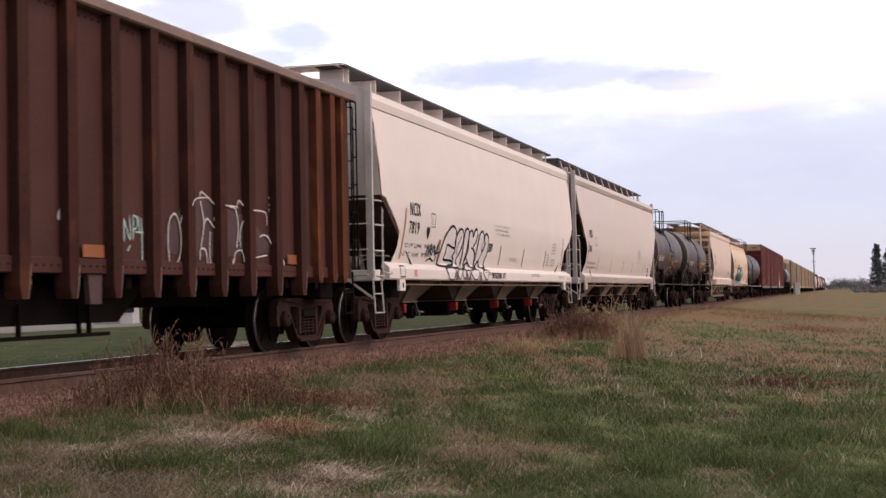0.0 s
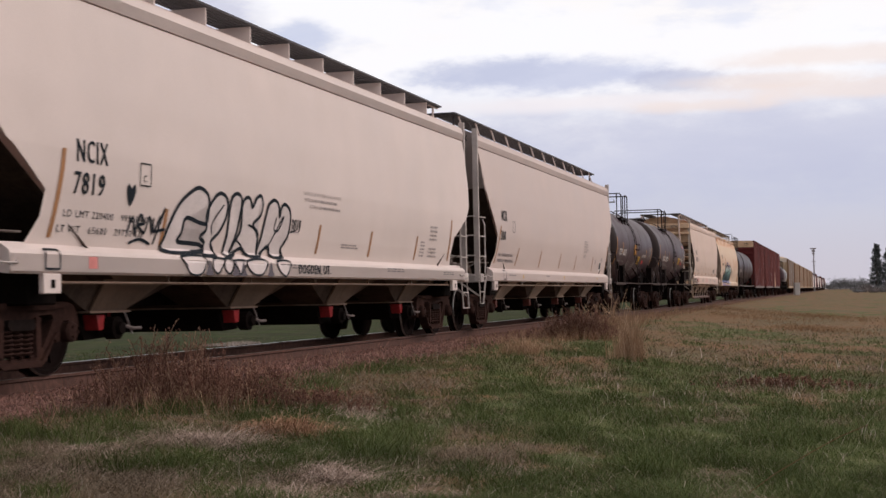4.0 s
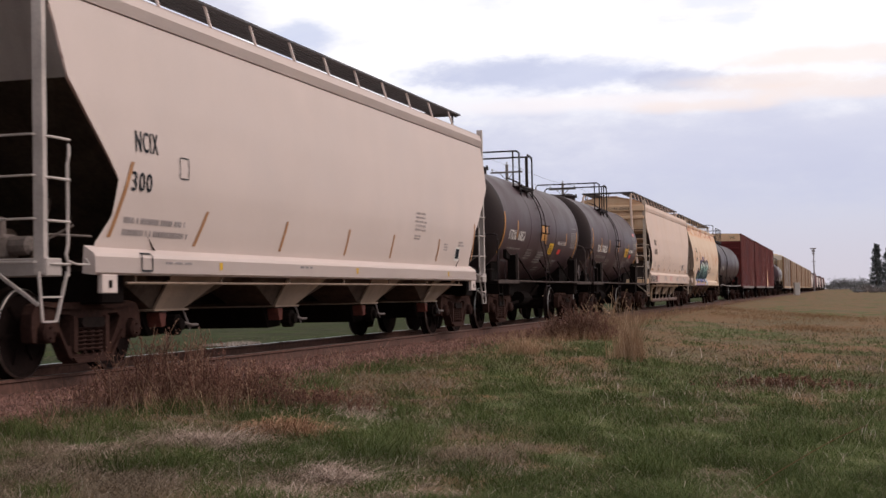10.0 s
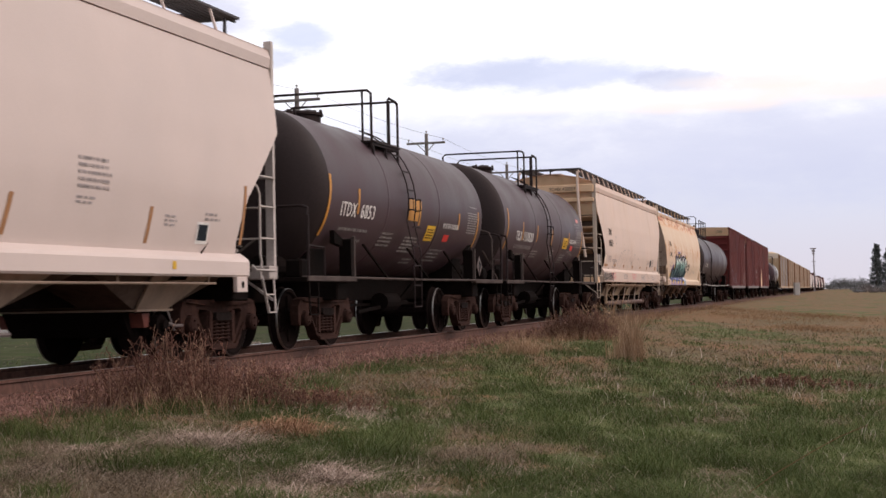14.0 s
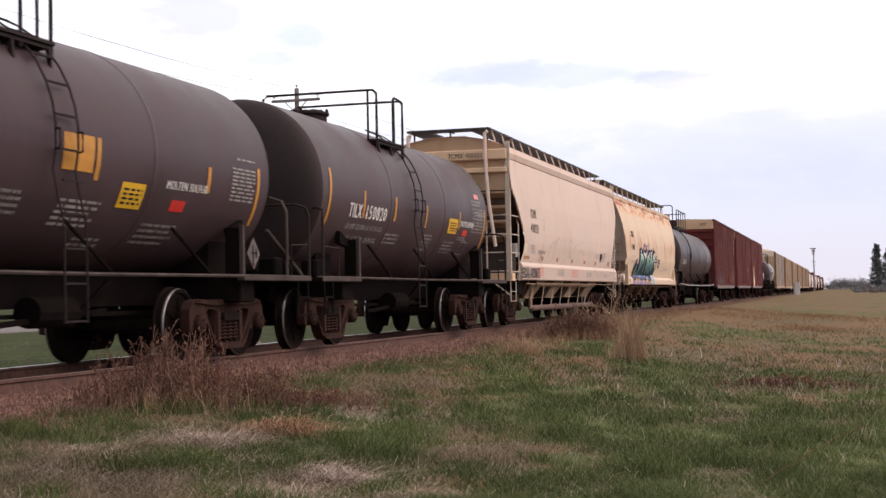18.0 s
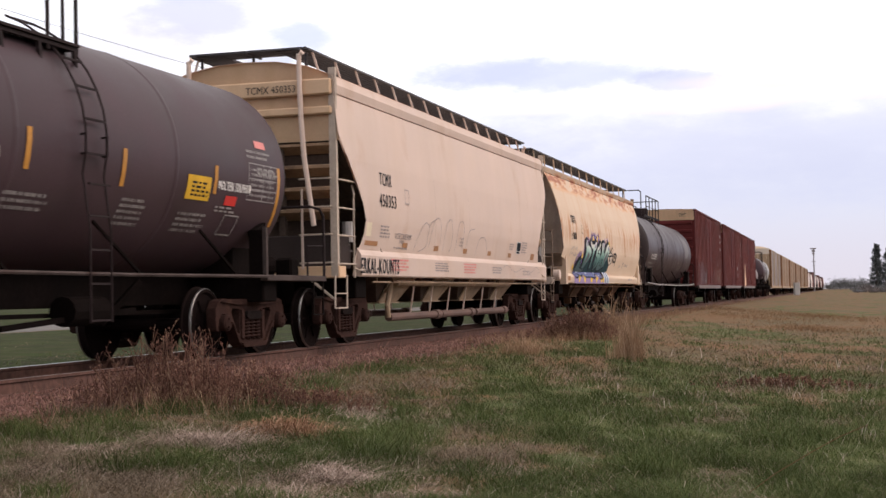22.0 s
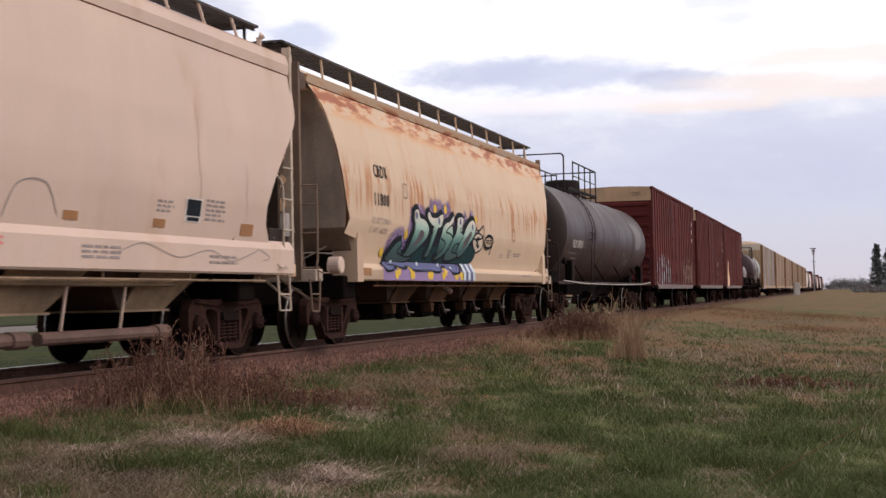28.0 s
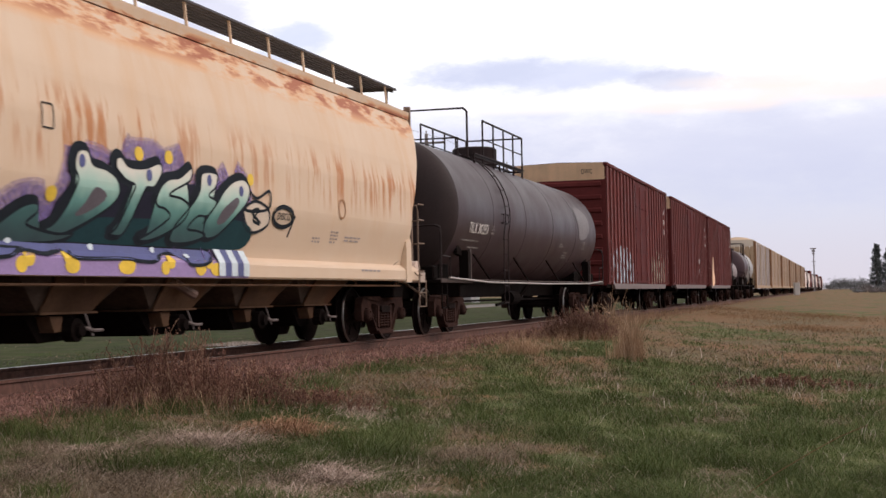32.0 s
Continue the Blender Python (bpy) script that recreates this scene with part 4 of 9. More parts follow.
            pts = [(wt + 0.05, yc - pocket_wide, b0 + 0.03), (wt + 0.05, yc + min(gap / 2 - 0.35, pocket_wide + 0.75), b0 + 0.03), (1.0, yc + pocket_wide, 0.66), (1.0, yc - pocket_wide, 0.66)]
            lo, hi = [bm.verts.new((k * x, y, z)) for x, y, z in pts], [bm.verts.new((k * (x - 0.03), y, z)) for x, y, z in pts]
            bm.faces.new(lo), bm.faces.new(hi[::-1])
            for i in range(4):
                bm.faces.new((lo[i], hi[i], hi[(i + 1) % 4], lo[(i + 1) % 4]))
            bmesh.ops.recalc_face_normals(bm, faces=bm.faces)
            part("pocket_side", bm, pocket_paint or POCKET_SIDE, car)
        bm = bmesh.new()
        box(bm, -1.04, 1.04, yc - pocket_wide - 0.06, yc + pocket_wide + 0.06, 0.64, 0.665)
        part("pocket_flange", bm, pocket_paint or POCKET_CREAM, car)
    bm = bmesh.new()
    box(bm, -0.32, 0.32, -half + 2.0, half - 2.0, 0.70, 1.02, 0.01)
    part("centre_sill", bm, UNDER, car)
    return car, half, face, centre


DULL_HANDLE = surface("dull_steel_handle", (0.13, 0.105, 0.1), 0.6, grain=(30, 0.2), patches=(4, 0.3), bump=0.0)


def outlet_gates(car, centre, places, half_wide=0.36, paint=None):
    """Sliding outlet gates under the pockets, with their handles."""
    for u in places:
        y = u - centre
        bm = bmesh.new()
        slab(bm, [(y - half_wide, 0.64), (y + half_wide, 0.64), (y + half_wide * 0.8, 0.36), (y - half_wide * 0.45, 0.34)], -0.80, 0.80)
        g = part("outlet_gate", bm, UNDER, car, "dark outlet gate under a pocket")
        for k in (1, -1):
            bm = bmesh.new()
            slab(bm, [(y - half_wide * 0.55, 0.62), (y - half_wide * 0.05, 0.62), (y - half_wide * 0.12, 0.46), (y - half_wide * 0.38, 0.45)], *sorted((k * 0.80, k * 0.97)))
            part("gate_cover", bm, paint or RED_GATE, g, "red painted gate cover")
        bm = bmesh.new()
        lathe(bm, [(0.93, 0.13), (1.06, 0.13), (1.07, 0.08), (1.12, 0.07), (1.12, 0.02)], (0, y + 0.12, 0.47), "X", 14)
        part("gate_gear", bm, UNDER, g)
        bm = bmesh.new()
        tube(bm, [(1.0, y + 0.2, 0.52), (1.12, y + 0.34, 0.46), (1.12, y + 0.52, 0.46)], 0.02, 6)
        tube(bm, [(1.04, y + 0.30, 0.64), (1.1, y + 0.36, 0.40)], 0.012, 6)
        part("gate_handle", bm, DULL_HANDLE, g)


def strip(car, face, y, z0, z1, wide=0.075, material=None, lean=0.0, centre=0.0):
    y = y + (0.09 if z0 < 1.6 else 0.0)
    panel(car, "reflector_strip", y - centre, y - centre + wide, z0, z1, face, material or AMBER, lean=lean)


A_CUT = ((1.2, 0.95), (1.36, 1.03), (1.6, 1.2), (1.86, 1.24), (2.25, 0.66), (2.29, 0.56), (2.40, 0.44), (2.43, 0.24), (3.0, 0.19), (3.9, 0.12), (4.2, 0.12))
A_BACK = ((1.2, 1.1), (1.34, 1.2), (1.55, 1.28), (1.87, 1.16), (2.26, 0.39), (2.41, 0.23), (2.52, 0.12), (3.9, 0.1), (4.2, 0.1))
A_PROFILE = ((1.28, 1.41), (1.6, 1.48), (2.0, 1.54), (2.3, 1.552), (2.9, 1.53), (3.6, 1.46), (3.86, 1.42))
B_CUT = ((1.2, 0.95), (1.39, 1.02), (1.67, 1.26), (2.06, 1.32), (2.67, 0.70), (3.0, 0.38), (3.9, 0.12), (4.2, 0.12))
B_BACK = ((1.2, 1.2), (1.48, 1.28), (1.71, 1.23), (2.06, 1.07), (2.99, 0.06), (3.9, 0.06), (4.2, 0.06))

# first hopper car: big outlined graffiti on its lower side
A_OUT = (24.85, 28.4, 31.95, 35.5)
car_a, half, face_a, c_a = hopper("cream covered hopper car with big outlined black graffiti", 21.55, 38.3, A_CUT, A_PROFILE, CREAM, (1.04, 1.33, 1.52), 4.12, 4.40, (1.45, 1.12), pockets=A_OUT, cut_back=A_BACK, ends={-1: (0.62, 1.34, 0.43, (-0.09, 0.01, 0.33, 0.44)), 1: (0.47, 1.2, 0.59, (0.17, 0.03, 0.57, 0.44))}, end_paint=surface("pale_grey_end_paint", (0.58, 0.505, 0.475), 0.65, grain=(40, 0.05), patches=(1.0, 0.12), bump=0.002, streak=(4, 0.2)), ladder_paint=IRON)
outlet_gates(car_a, c_a, A_OUT)
lettering(car_a, "NCIX", 23.30 - c_a, 2.17, 0.24, 0.62, face_a, BLACK_INK, "black stencilled reporting mark", bold=0.012)
lettering(car_a, "7819", 23.27 - c_a, 1.85, 0.23, 0.60, face_a, BLACK_INK, "black stencilled car number", bold=0.012)
lettering(car_a, "LD LMT 220400   99950 KG", 23.14 - c_a, 1.615, 0.075, 1.75, face_a, BLACK_INK)
lettering(car_a, "LT WT   65600   29750 KG", 23.06 - c_a, 1.46, 0.075, 1.75, face_a, BLACK_INK)
for y, z0, z1, m in ((22.83, 1.40, 2.28, 0.13), (25.12, 1.38, 1.80, 0.05), (29.88, 1.40, 1.82, 0.05), (32.16, 1.40, 1.81, 0.05), (34.6, 1.40, 1.82, 0.05), (36.7, 1.42, 2.2, 0.05)):
    strip(car_a, face_a, y, z0, z1, 0.075, BROWN_STRIP, m, c_a)
BOXED = [[(0, 0), (0, 0.5), (0, 1)], [(0, 1), (0.5, 1), (1, 1)], [(1, 1), (1, 0.5), (1, 0)], [(1, 0), (0.5, 0), (0, 0)]]
sprayed(car_a, "stencil_box", BOXED, (24.62 - c_a, 2.02, 0.24, 0.24), face_a, BLACK_INK, 0.014, "small square stencilled box")
lettering(car_a, "C", 24.69 - c_a, 2.06, 0.08, 0.07, face_a, BLACK_INK)
for y, z, long, high, n in ((31.0, 1.5, 0.75, 0.08, 2), (35.0, 1.45, 0.25, 0.3, 5), (35.5, 1.75, 0.5, 0.3, 4), (35.5, 1.45, 0.55, 0.2, 3), (28.5, 1.16, 0.9, 0.08, 2), (33.0, 1.16, 0.9, 0.08, 2), (27.0, 1.10, 0.1, 0.06, 1), (36.3, 1.14, 0.7, 0.07, 2)):
    text_bars(car_a, y - c_a, z, long, high, n, face_a, FADED_INK, seed=int(y * 10))
lettering(car_a, "DO NOT CLEAN WITH STEAM OR BOILING WATER", 29.32 - c_a, 2.215, 0.05, 1.5, face_a, FADED_INK, "small grey stencilled words")
for z, words, y in ((2.125, "INTERIOR", 29.36), (2.035, "EXTERIOR", 29.56)):
    lettering(car_a, words, y - c_a, z, 0.05, 0.34, face_a, FADED_INK, "small grey stencilled word")
    text_bars(car_a, y + 0.38 - c_a, z - 0.015, 1.0, 0.08, 1, face_a, FADED_INK, seed=int(z * 100))
panel(car_a, "pink_mark", 23.55 - c_a, 23.72 - c_a, 1.10, 1.22, face_a, PINK, "small pink square")
sprayed(car_a, "stencil_box", BOXED, (22.75 - c_a, 1.09, 0.26, 0.19), face_a, BLACK_INK, 0.02, "small square stencilled box")
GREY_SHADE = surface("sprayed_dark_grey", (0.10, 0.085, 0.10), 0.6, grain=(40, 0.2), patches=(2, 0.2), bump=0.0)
GRAF_GREY = surface("sprayed_silver_grey", (0.62, 0.545, 0.53), 0.6, grain=(40, 0.1), patches=(2, 0.15), bump=0.0)
# five swollen letters with a drop of each over the sill
FAT = ([(0.02, -0.04), (0.02, 0.19), (0.05, 0.46), (0.1, 0.74), (0.17, 0.93), (0.23, 1.01), (0.29, 0.93), (0.31, 0.76), (0.31, 0.47), (0.26, 0.44), (0.15, 0.5), (0.13, 0.26), (0.11, 0.12), (0.2, 0.1), (0.28, 0.08), (0.29, -0.02)],
       [(0.29, -0.07), (0.31, 0.12), (0.27, 0.21), (0.31, 0.35), (0.3, 0.61), (0.34, 0.85), (0.39, 0.97), (0.44, 0.92), (0.46, 0.76), (0.45, 0.54), (0.41, 0.31), (0.36, 0.14), (0.39, -0.06)])
FAT += ([(0.47, -0.06), (0.48, 0.26), (0.48, 0.71), (0.49, 0.92), (0.53, 1.01), (0.57, 0.93), (0.57, 0.67), (0.55, 0.26), (0.51, -0.06)],
        [(0.52, -0.06), (0.55, 0.15), (0.59, 0.42), (0.58, 0.79), (0.6, 0.94), (0.64, 0.96), (0.67, 0.81), (0.7, 0.97), (0.74, 1.03), (0.76, 0.89), (0.75, 0.68), (0.69, 0.5), (0.74, 0.36), (0.75, 0.18), (0.75, -0.06), (0.67, -0.04), (0.61, 0.07)])
FAT += ([(0.76, -0.06), (0.78, 0.31), (0.8, 0.67), (0.82, 0.9), (0.87, 0.99), (0.91, 0.9), (0.93, 0.69), (0.94, 0.87), (0.97, 0.94), (1.02, 0.85), (1.04, 0.65), (1.03, 0.35), (0.98, 0.1), (1.0, -0.03), (0.89, -0.04), (0.85, 0.14)],)
at_a = (25.25 - c_a, 1.36, 3.5, 0.72)
for shape in FAT:
    filled(car_a, "graffiti_letter", shape, at_a, face_a, GRAF_GREY, "pale grey sprayed letter fill", 0.008)
for shape in FAT:
    sprayed(car_a, "graffiti_outline", [shape], at_a, face_a, BLACK_INK, 0.05, "black sprayed outline", True, 0.012)
sprayed(car_a, "graffiti_inner_line", ([(0.36, 0.26), (0.35, 0.46), (0.43, 0.79)], [(0.65, 0.49), (0.71, 0.43), (0.74, 0.28)], [(0.84, 0.07), (0.89, 0.32), (0.95, 0.64), (0.97, 0.69), (0.93, 0.44), (0.89, 0.46), (0.9, 0.68)], [(0.56, 0.21), (0.62, 0.11)]), at_a, face_a, BLACK_INK, 0.03, "", False, 0.012)
DROPS = ([(0.08, 1.05), (0.11, 0.55), (0.14, 0.05), (0.21, 0.0), (0.25, 0.4), (0.26, 1.1)], [(0.33, 1.0), (0.32, 0.4), (0.36, 0.1), (0.4, 0.6), (0.42, 1.0)], [(0.42, 1.0), (0.42, 0.4), (0.46, 0.1), (0.49, 0.6), (0.48, 1.0)], [(0.49, 0.9), (0.53, 0.45), (0.55, 0.1), (0.59, 0.5), (0.61, 0.95)], [(0.62, 0.95), (0.64, 0.35), (0.7, 0.05), (0.77, 0.2), (0.8, 1.05)], [(0.91, 1.0), (0.93, 0.4), (0.99, 0.0), (1.03, 0.5), (1.04, 1.05)])
for shape in DROPS:
    filled(car_a, "graffiti_drop", shape, (25.35 - c_a, 1.06, 3.35, 0.20), face_a, GRAF_GREY, "pale grey sprayed drop", 0.008)
sprayed(car_a, "graffiti_outline", DROPS, (25.35 - c_a, 1.06, 3.35, 0.20), face_a, BLACK_INK, 0.025, "black sprayed outline", True, 0.012)
for x in (0.29, 0.51, 0.58, 0.84):
    filled(car_a, "graffiti_shade", [(x, 0.9), (x + 0.02, 0.3), (x + 0.03, 0.0), (x - 0.03, 0.0), (x - 0.02, 0.3)], (25.35 - c_a, 1.06, 3.35, 0.20), face_a, GREY_SHADE, "dark grey sprayed shade", 0.009)
lettering(car_a, "DOGDEN, UT.", 29.12 - c_a, 1.10, 0.13, 1.25, face_a, BLACK_INK, "hand-sprayed black words", bold=0.015)
lettering(car_a, "2019", 28.93 - c_a, 1.66, 0.2, 0.34, face_a, BLACK_INK, "hand-sprayed black year", 0.15, bold=0.02)
sprayed(car_a, "graffiti_tag", ([(0.0, -0.03), (0.09, 0.57), (0.2, -0.07)], [(0.2, 0.03), (0.29, 0.67), (0.41, 0.37), (0.25, 0.3), (0.45, 0.0)], [(0.45, 0.0), (0.54, 0.63), (0.66, -0.03)], [(0.65, 0.63), (0.68, 0.1), (0.84, 0.73)], [(0.93, 1.03), (0.84, 0.43), (0.72, -0.37)], [(0.66, 0.1), (1.0, 0.23)], [(0.08, -0.37), (0.36, -0.2), (0.65, -0.37)]), (24.45 - c_a, 1.5, 0.85, 0.3), face_a, BLACK_INK, 0.035, "black sprayed tag")
filled(car_a, "graffiti_heart", [(0.5, 0.0), (0.1, 0.6), (0.2, 1.0), (0.5, 0.8), (0.8, 1.0), (0.95, 0.6)], (24.33 - c_a, 1.78, 0.22, 0.24), face_a, BLACK_INK, "small black sprayed heart")

# second hopper car: plain sides
B_OUT = (42.7, 46.3, 49.9, 53.5)
# its grimed outlet sides are brightened in colour to look lit
car_b, half, face_b, c_b = hopper("cream covered hopper car with clean sides and black lettering", 39.24, 56.15, B_CUT, A_PROFILE, GREYED_CREAM, (1.04, 1.33, 1.52), 4.12, 4.40, (1.51, 0.95), pockets=B_OUT, cut_back=B_BACK, ends={-1: (0.84, 1.14, 0.41, (-0.12, -0.06, 0.39, 0.18)), 1: (1.05, 1.26, 0.59, (0.17, 0.12, 0.55, 0.34))}, rungs=(1.14, 1.56, 1.98, 2.38), step_low=0.58, bulkhead=3.0, end_paint=GREY_END, legs="raked", leg_gap=1.42, ladder_paint=IRON, pocket_paint=surface("lit_grimed_pocket", (0.26, 0.19, 0.145), 0.75, grain=(30, 0.1), patches=(1.5, 0.3), bump=0.004, streak=(5, 0.4)))
outlet_gates(car_b, c_b, B_OUT, paint=surface("faded_red_outlet", (0.13, 0.04, 0.03), 0.7, grain=(30, 0.2), patches=(5, 0.4), bump=0.004))
lettering(car_b, "NCIX", 40.90 - c_b, 2.38, 0.24, 0.52, face_b, BLACK_INK, "black stencilled reporting mark", bold=0.01)
lettering(car_b, "300", 40.82 - c_b, 1.95, 0.22, 0.46, face_b, BLACK_INK, "black stencilled car number", bold=0.01)
sprayed(car_b, "stencil_box", BOXED, (41.95 - c_b, 2.16, 0.22, 0.24), face_b, BLACK_INK, 0.014, "small square stencilled box")
text_bars(car_b, 40.75 - c_b, 1.44, 1.65, 0.26, 2, face_b, FADED_INK, seed=3)
for y, z0, z1, lean in ((40.36, 1.44, 2.26, 0.36), (42.36, 1.40, 1.82, 0.25), (44.95, 1.40, 1.81, 0.15), (47.48, 1.40, 1.80, 0.1), (49.68, 1.40, 1.80, 0.08), (52.4, 1.40, 1.81, 0.05), (54.85, 1.45, 2.2, 0.0)):
    strip(car_b, face_b, y, z0, z1, 0.075, BROWN_STRIP, lean, c_b)
for y, z, long, high, n in ((51.0, 1.9, 0.7, 0.36, 5), (51.0, 1.75, 0.4, 0.1, 2), (52.9, 1.6, 0.3, 0.15, 3), (53.9, 1.7, 0.4, 0.12, 2), (45.6, 1.16, 0.5, 0.06, 1), (41.6, 1.16, 0.7, 0.05, 1)):
    text_bars(car_b, y - c_b, z, long, high, n, face_b, FADED_INK, seed=int(y * 7))
panel(car_b, "tally_frame", 53.72 - c_b, 54.04 - c_b, 1.43, 1.69, face_b, WHITE_INK, "white border of a small plate")
panel(car_b, "tally_plate", 53.76 - c_b, 54.0 - c_b, 1.47, 1.66, face_b, BLACK_INK, "small black plate", proud=0.009)
sprayed(car_b, "stencil_box", BOXED, (41.05 - c_b, 1.09, 0.24, 0.19), face_b, BLACK_INK, 0.02, "small square stencilled box")
for y in (43.0, 47.9, 53.0):
    panel(car_b, "yellow_mark", y - c_b, y - c_b + 0.09, 1.12, 1.21, face_b, YELLOW, "small yellow sticker")


def end_lettering(car, y, words, x, z, high, long):
    """Words on the end of a car that looks along -y."""
    vs, fs, size = letter_flat(words, high)
    me = bpy.data.meshes.new("lettering")
    me.from_pydata([(x + a * long / size, y - 0.02, z + b) for a, b in vs], [], fs)
    part_of("lettering", me, BLACK_INK, car, "black stencilled reporting mark on the end")


end_lettering(car_b, -half + 0.05, "NCIX", 0.90, 3.98, 0.13, 0.34)
end_lettering(car_b, -half + 0.05, "300", 0.93, 3.76, 0.13, 0.25)
# ---- tank cars ----
WORN_EDGE = surface("worn_pale_rail_paint", (0.07, 0.054, 0.05), 0.7, grain=(30, 0.2), patches=(2.0, 0.45), bump=0.003, rust=(0.6, (0.05, 0.03, 0.025), 3.0))
def tank_car(label, u0, u1, y0, y1, r, cz, paint, ladder_at, trucks=1.75, full=True, top="rails", welds=(), head=0.5, head_paint=None):
    """Tank from y0 to y1 along the train on two saddles, with a side ladder and a platform on top."""
    car, half = car_thing("tank_car", label, "tank car", u0, u1, trucks, full)
    reach = truck_reach(half, trucks)
    c = (u0 + u1) / 2
    a, b = y0 - c, y1 - c
    bm = bmesh.new()
    lathe(bm, [(y, r + 0.012) for y in np.linspace(a, b, 7)], (0, 0, cz), "Y", 56)
    part("tank", bm, paint, car, smooth=True)
    for end, m in ((a, -1), (b, 1)):
        bm = bmesh.new()
        dish = [(end + m * head * math.sin(k), r * math.cos(k) ** 0.7 + 0.012) for k in np.linspace(0, 1.52, 10)]
        lathe(bm, dish if m > 0 else dish[::-1], (0, 0, cz), "Y", 56)
        part("tank_head", bm, head_paint or paint, car, "sooty dished head" if head_paint else "", smooth=True)
    for y in welds:
        bm = bmesh.new()
        ring = [(y - c + d, r + 0.012 + h) for d, h in ((-0.05, 0.0), (-0.03, 0.006), (0.0, 0.009), (0.03, 0.006), (0.05, 0.0))]
        sheet(bm, [[(rr * math.cos(k), yy, cz + rr * math.sin(k)) for k in np.linspace(0, 2 * math.pi, 57)] for yy, rr in ring])
        part("weld_band", bm, paint, car, smooth=True)

    def face(z):
        return math.sqrt(max((r + 0.014) ** 2 - (z - cz) ** 2, 0.05))

    bm = bmesh.new()
    box(bm, -0.28, 0.28, -half + 0.2, half - 0.2, 0.70, max(1.0, cz - r + 0.03), 0.01)
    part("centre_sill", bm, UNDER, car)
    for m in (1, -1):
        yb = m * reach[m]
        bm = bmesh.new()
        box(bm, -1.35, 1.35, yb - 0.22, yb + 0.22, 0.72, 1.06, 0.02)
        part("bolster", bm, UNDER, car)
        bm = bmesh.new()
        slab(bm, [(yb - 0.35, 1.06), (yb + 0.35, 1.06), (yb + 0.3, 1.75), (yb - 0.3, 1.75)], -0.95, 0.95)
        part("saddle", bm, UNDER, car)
        bm = bmesh.new()
        box(bm, -1.45, 1.45, *sorted((m * (half - 0.85), m * (half - 0.05))), 1.0, 1.06, 0.008)
        part("end_platform", bm, UNDER, car)
        for k in (1, -1):
            bm = bmesh.new()
            y_in, y_out = m * (reach[m] - 0.35), m * (half - 0.06)
            box(bm, *sorted((k * 1.36, k * 1.47)), *sorted((y_in, y_out)), 1.0, 1.08, 0.01)
            part("platform_side", bm, WORN_EDGE if full else UNDER, car)
            bm = bmesh.new()
            slab(bm, [(y_in, 1.08), (y_in + m * 0.06, 1.08), (y_in + m * 0.06, 1.70), (y_in, 1.72)], *sorted((k * 1.40, k * 1.45)))
            part("saddle_stay", bm, WORN_EDGE if full else UNDER, car)
            bm = bmesh.new()
            slab(bm, [(y_in, 1.1), (y_in + m * 0.06, 1.1), (y_in + m * 0.06, 1.66), (y_in, 1.68)], *sorted((k * 1.2, k * 1.39)))
            slab(bm, [(y_in, 1.66), (y_in + m * 0.42, 1.80), (y_in + m * 0.42, 1.60), (y_in + m * 0.06, 1.55)], *sorted((k * 1.18, k * 1.26)))
            part("saddle_post", bm, UNDER, car)
            # bent handrail at the corner, and the sill step
            handrail(car, [(k * 1.45, m * (half - 0.10), 1.0), (k * 1.45, m * (half - 0.10), 1.95), (k * 1.42, m * (half - 0.17), 2.06), (k * 1.3, m * (half - 0.24), 2.1), (k * 0.4, m * (half - 0.24), 2.1)], BLACK_RAIL, 0.022)
            handrail(car, [(k * 1.45, m * (half - 0.75), 1.06), (k * 1.45, m * (half - 0.75), 1.5), (k * 1.43, m * (half - 0.12), 1.52)], BLACK_RAIL, 0.014)
            step_stirrup(car, k * 1.44, *sorted((m * (half - 0.14), m * (half - 0.5))), 0.52, 1.02, UNDER, 0.03 * -m)
        bm = bmesh.new()
        lathe(bm, [(-0.35, 0.16), (0.35, 0.16)], (0.62, m * (half - 0.6), 1.24), "Y", 12)
        box(bm, 0.95, 1.2, *sorted((m * (half - 0.75), m * (half - 0.45))), 1.06, 1.34, 0.03)
        part("brake_valve", bm, UNDER, car)
    for k in (1, -1):
        # rail along the side at sill height with its props
        handrail(car, [(k * 1.45, -reach[-1] + 0.35, 1.06), (k * 1.45, 0, 1.05), (k * 1.45, reach[1] - 0.35, 1.06)], WORN_EDGE if full else UNDER, 0.022, "side_rail")
        for y in np.linspace(-reach[-1] + 1.6, reach[1] - 1.6, 4 if half > 7 else 3):
            bm = bmesh.new()
            bar(bm, (k * 1.44, y + 0.35, 1.07), (k * 1.22, y - 0.25, 1.62), 0.03)
            part("rail_prop", bm, UNDER, car)
    y = ladder_at - c
    bm = bmesh.new()
    for dy in (0.0, 0.42):
        pts = [(1.47, y + dy, 0.55), (1.47, y + dy, 1.5)] + [((r + 0.08) * math.cos(k), y + dy, cz + (r + 0.08) * math.sin(k)) for k in np.linspace(-0.25, 1.22, 10)]
        tube(bm, pts, 0.013, 5)
    for k in np.linspace(-0.1, 1.15, 6):
        bar(bm, ((r + 0.08) * math.cos(k), y, cz + (r + 0.08) * math.sin(k)), ((r + 0.08) * math.cos(k), y + 0.42, cz + (r + 0.08) * math.sin(k)), 0.022)
    for z in (0.57, 0.95, 1.3, 1.65, 1.98):
        bar(bm, (1.46, y, z), (1.46, y + 0.42, z), 0.022)
    part("side_ladder", bm, BLACK_RAIL, car)
    for dy in (-0.12, 0.30):
        bm = bmesh.new()
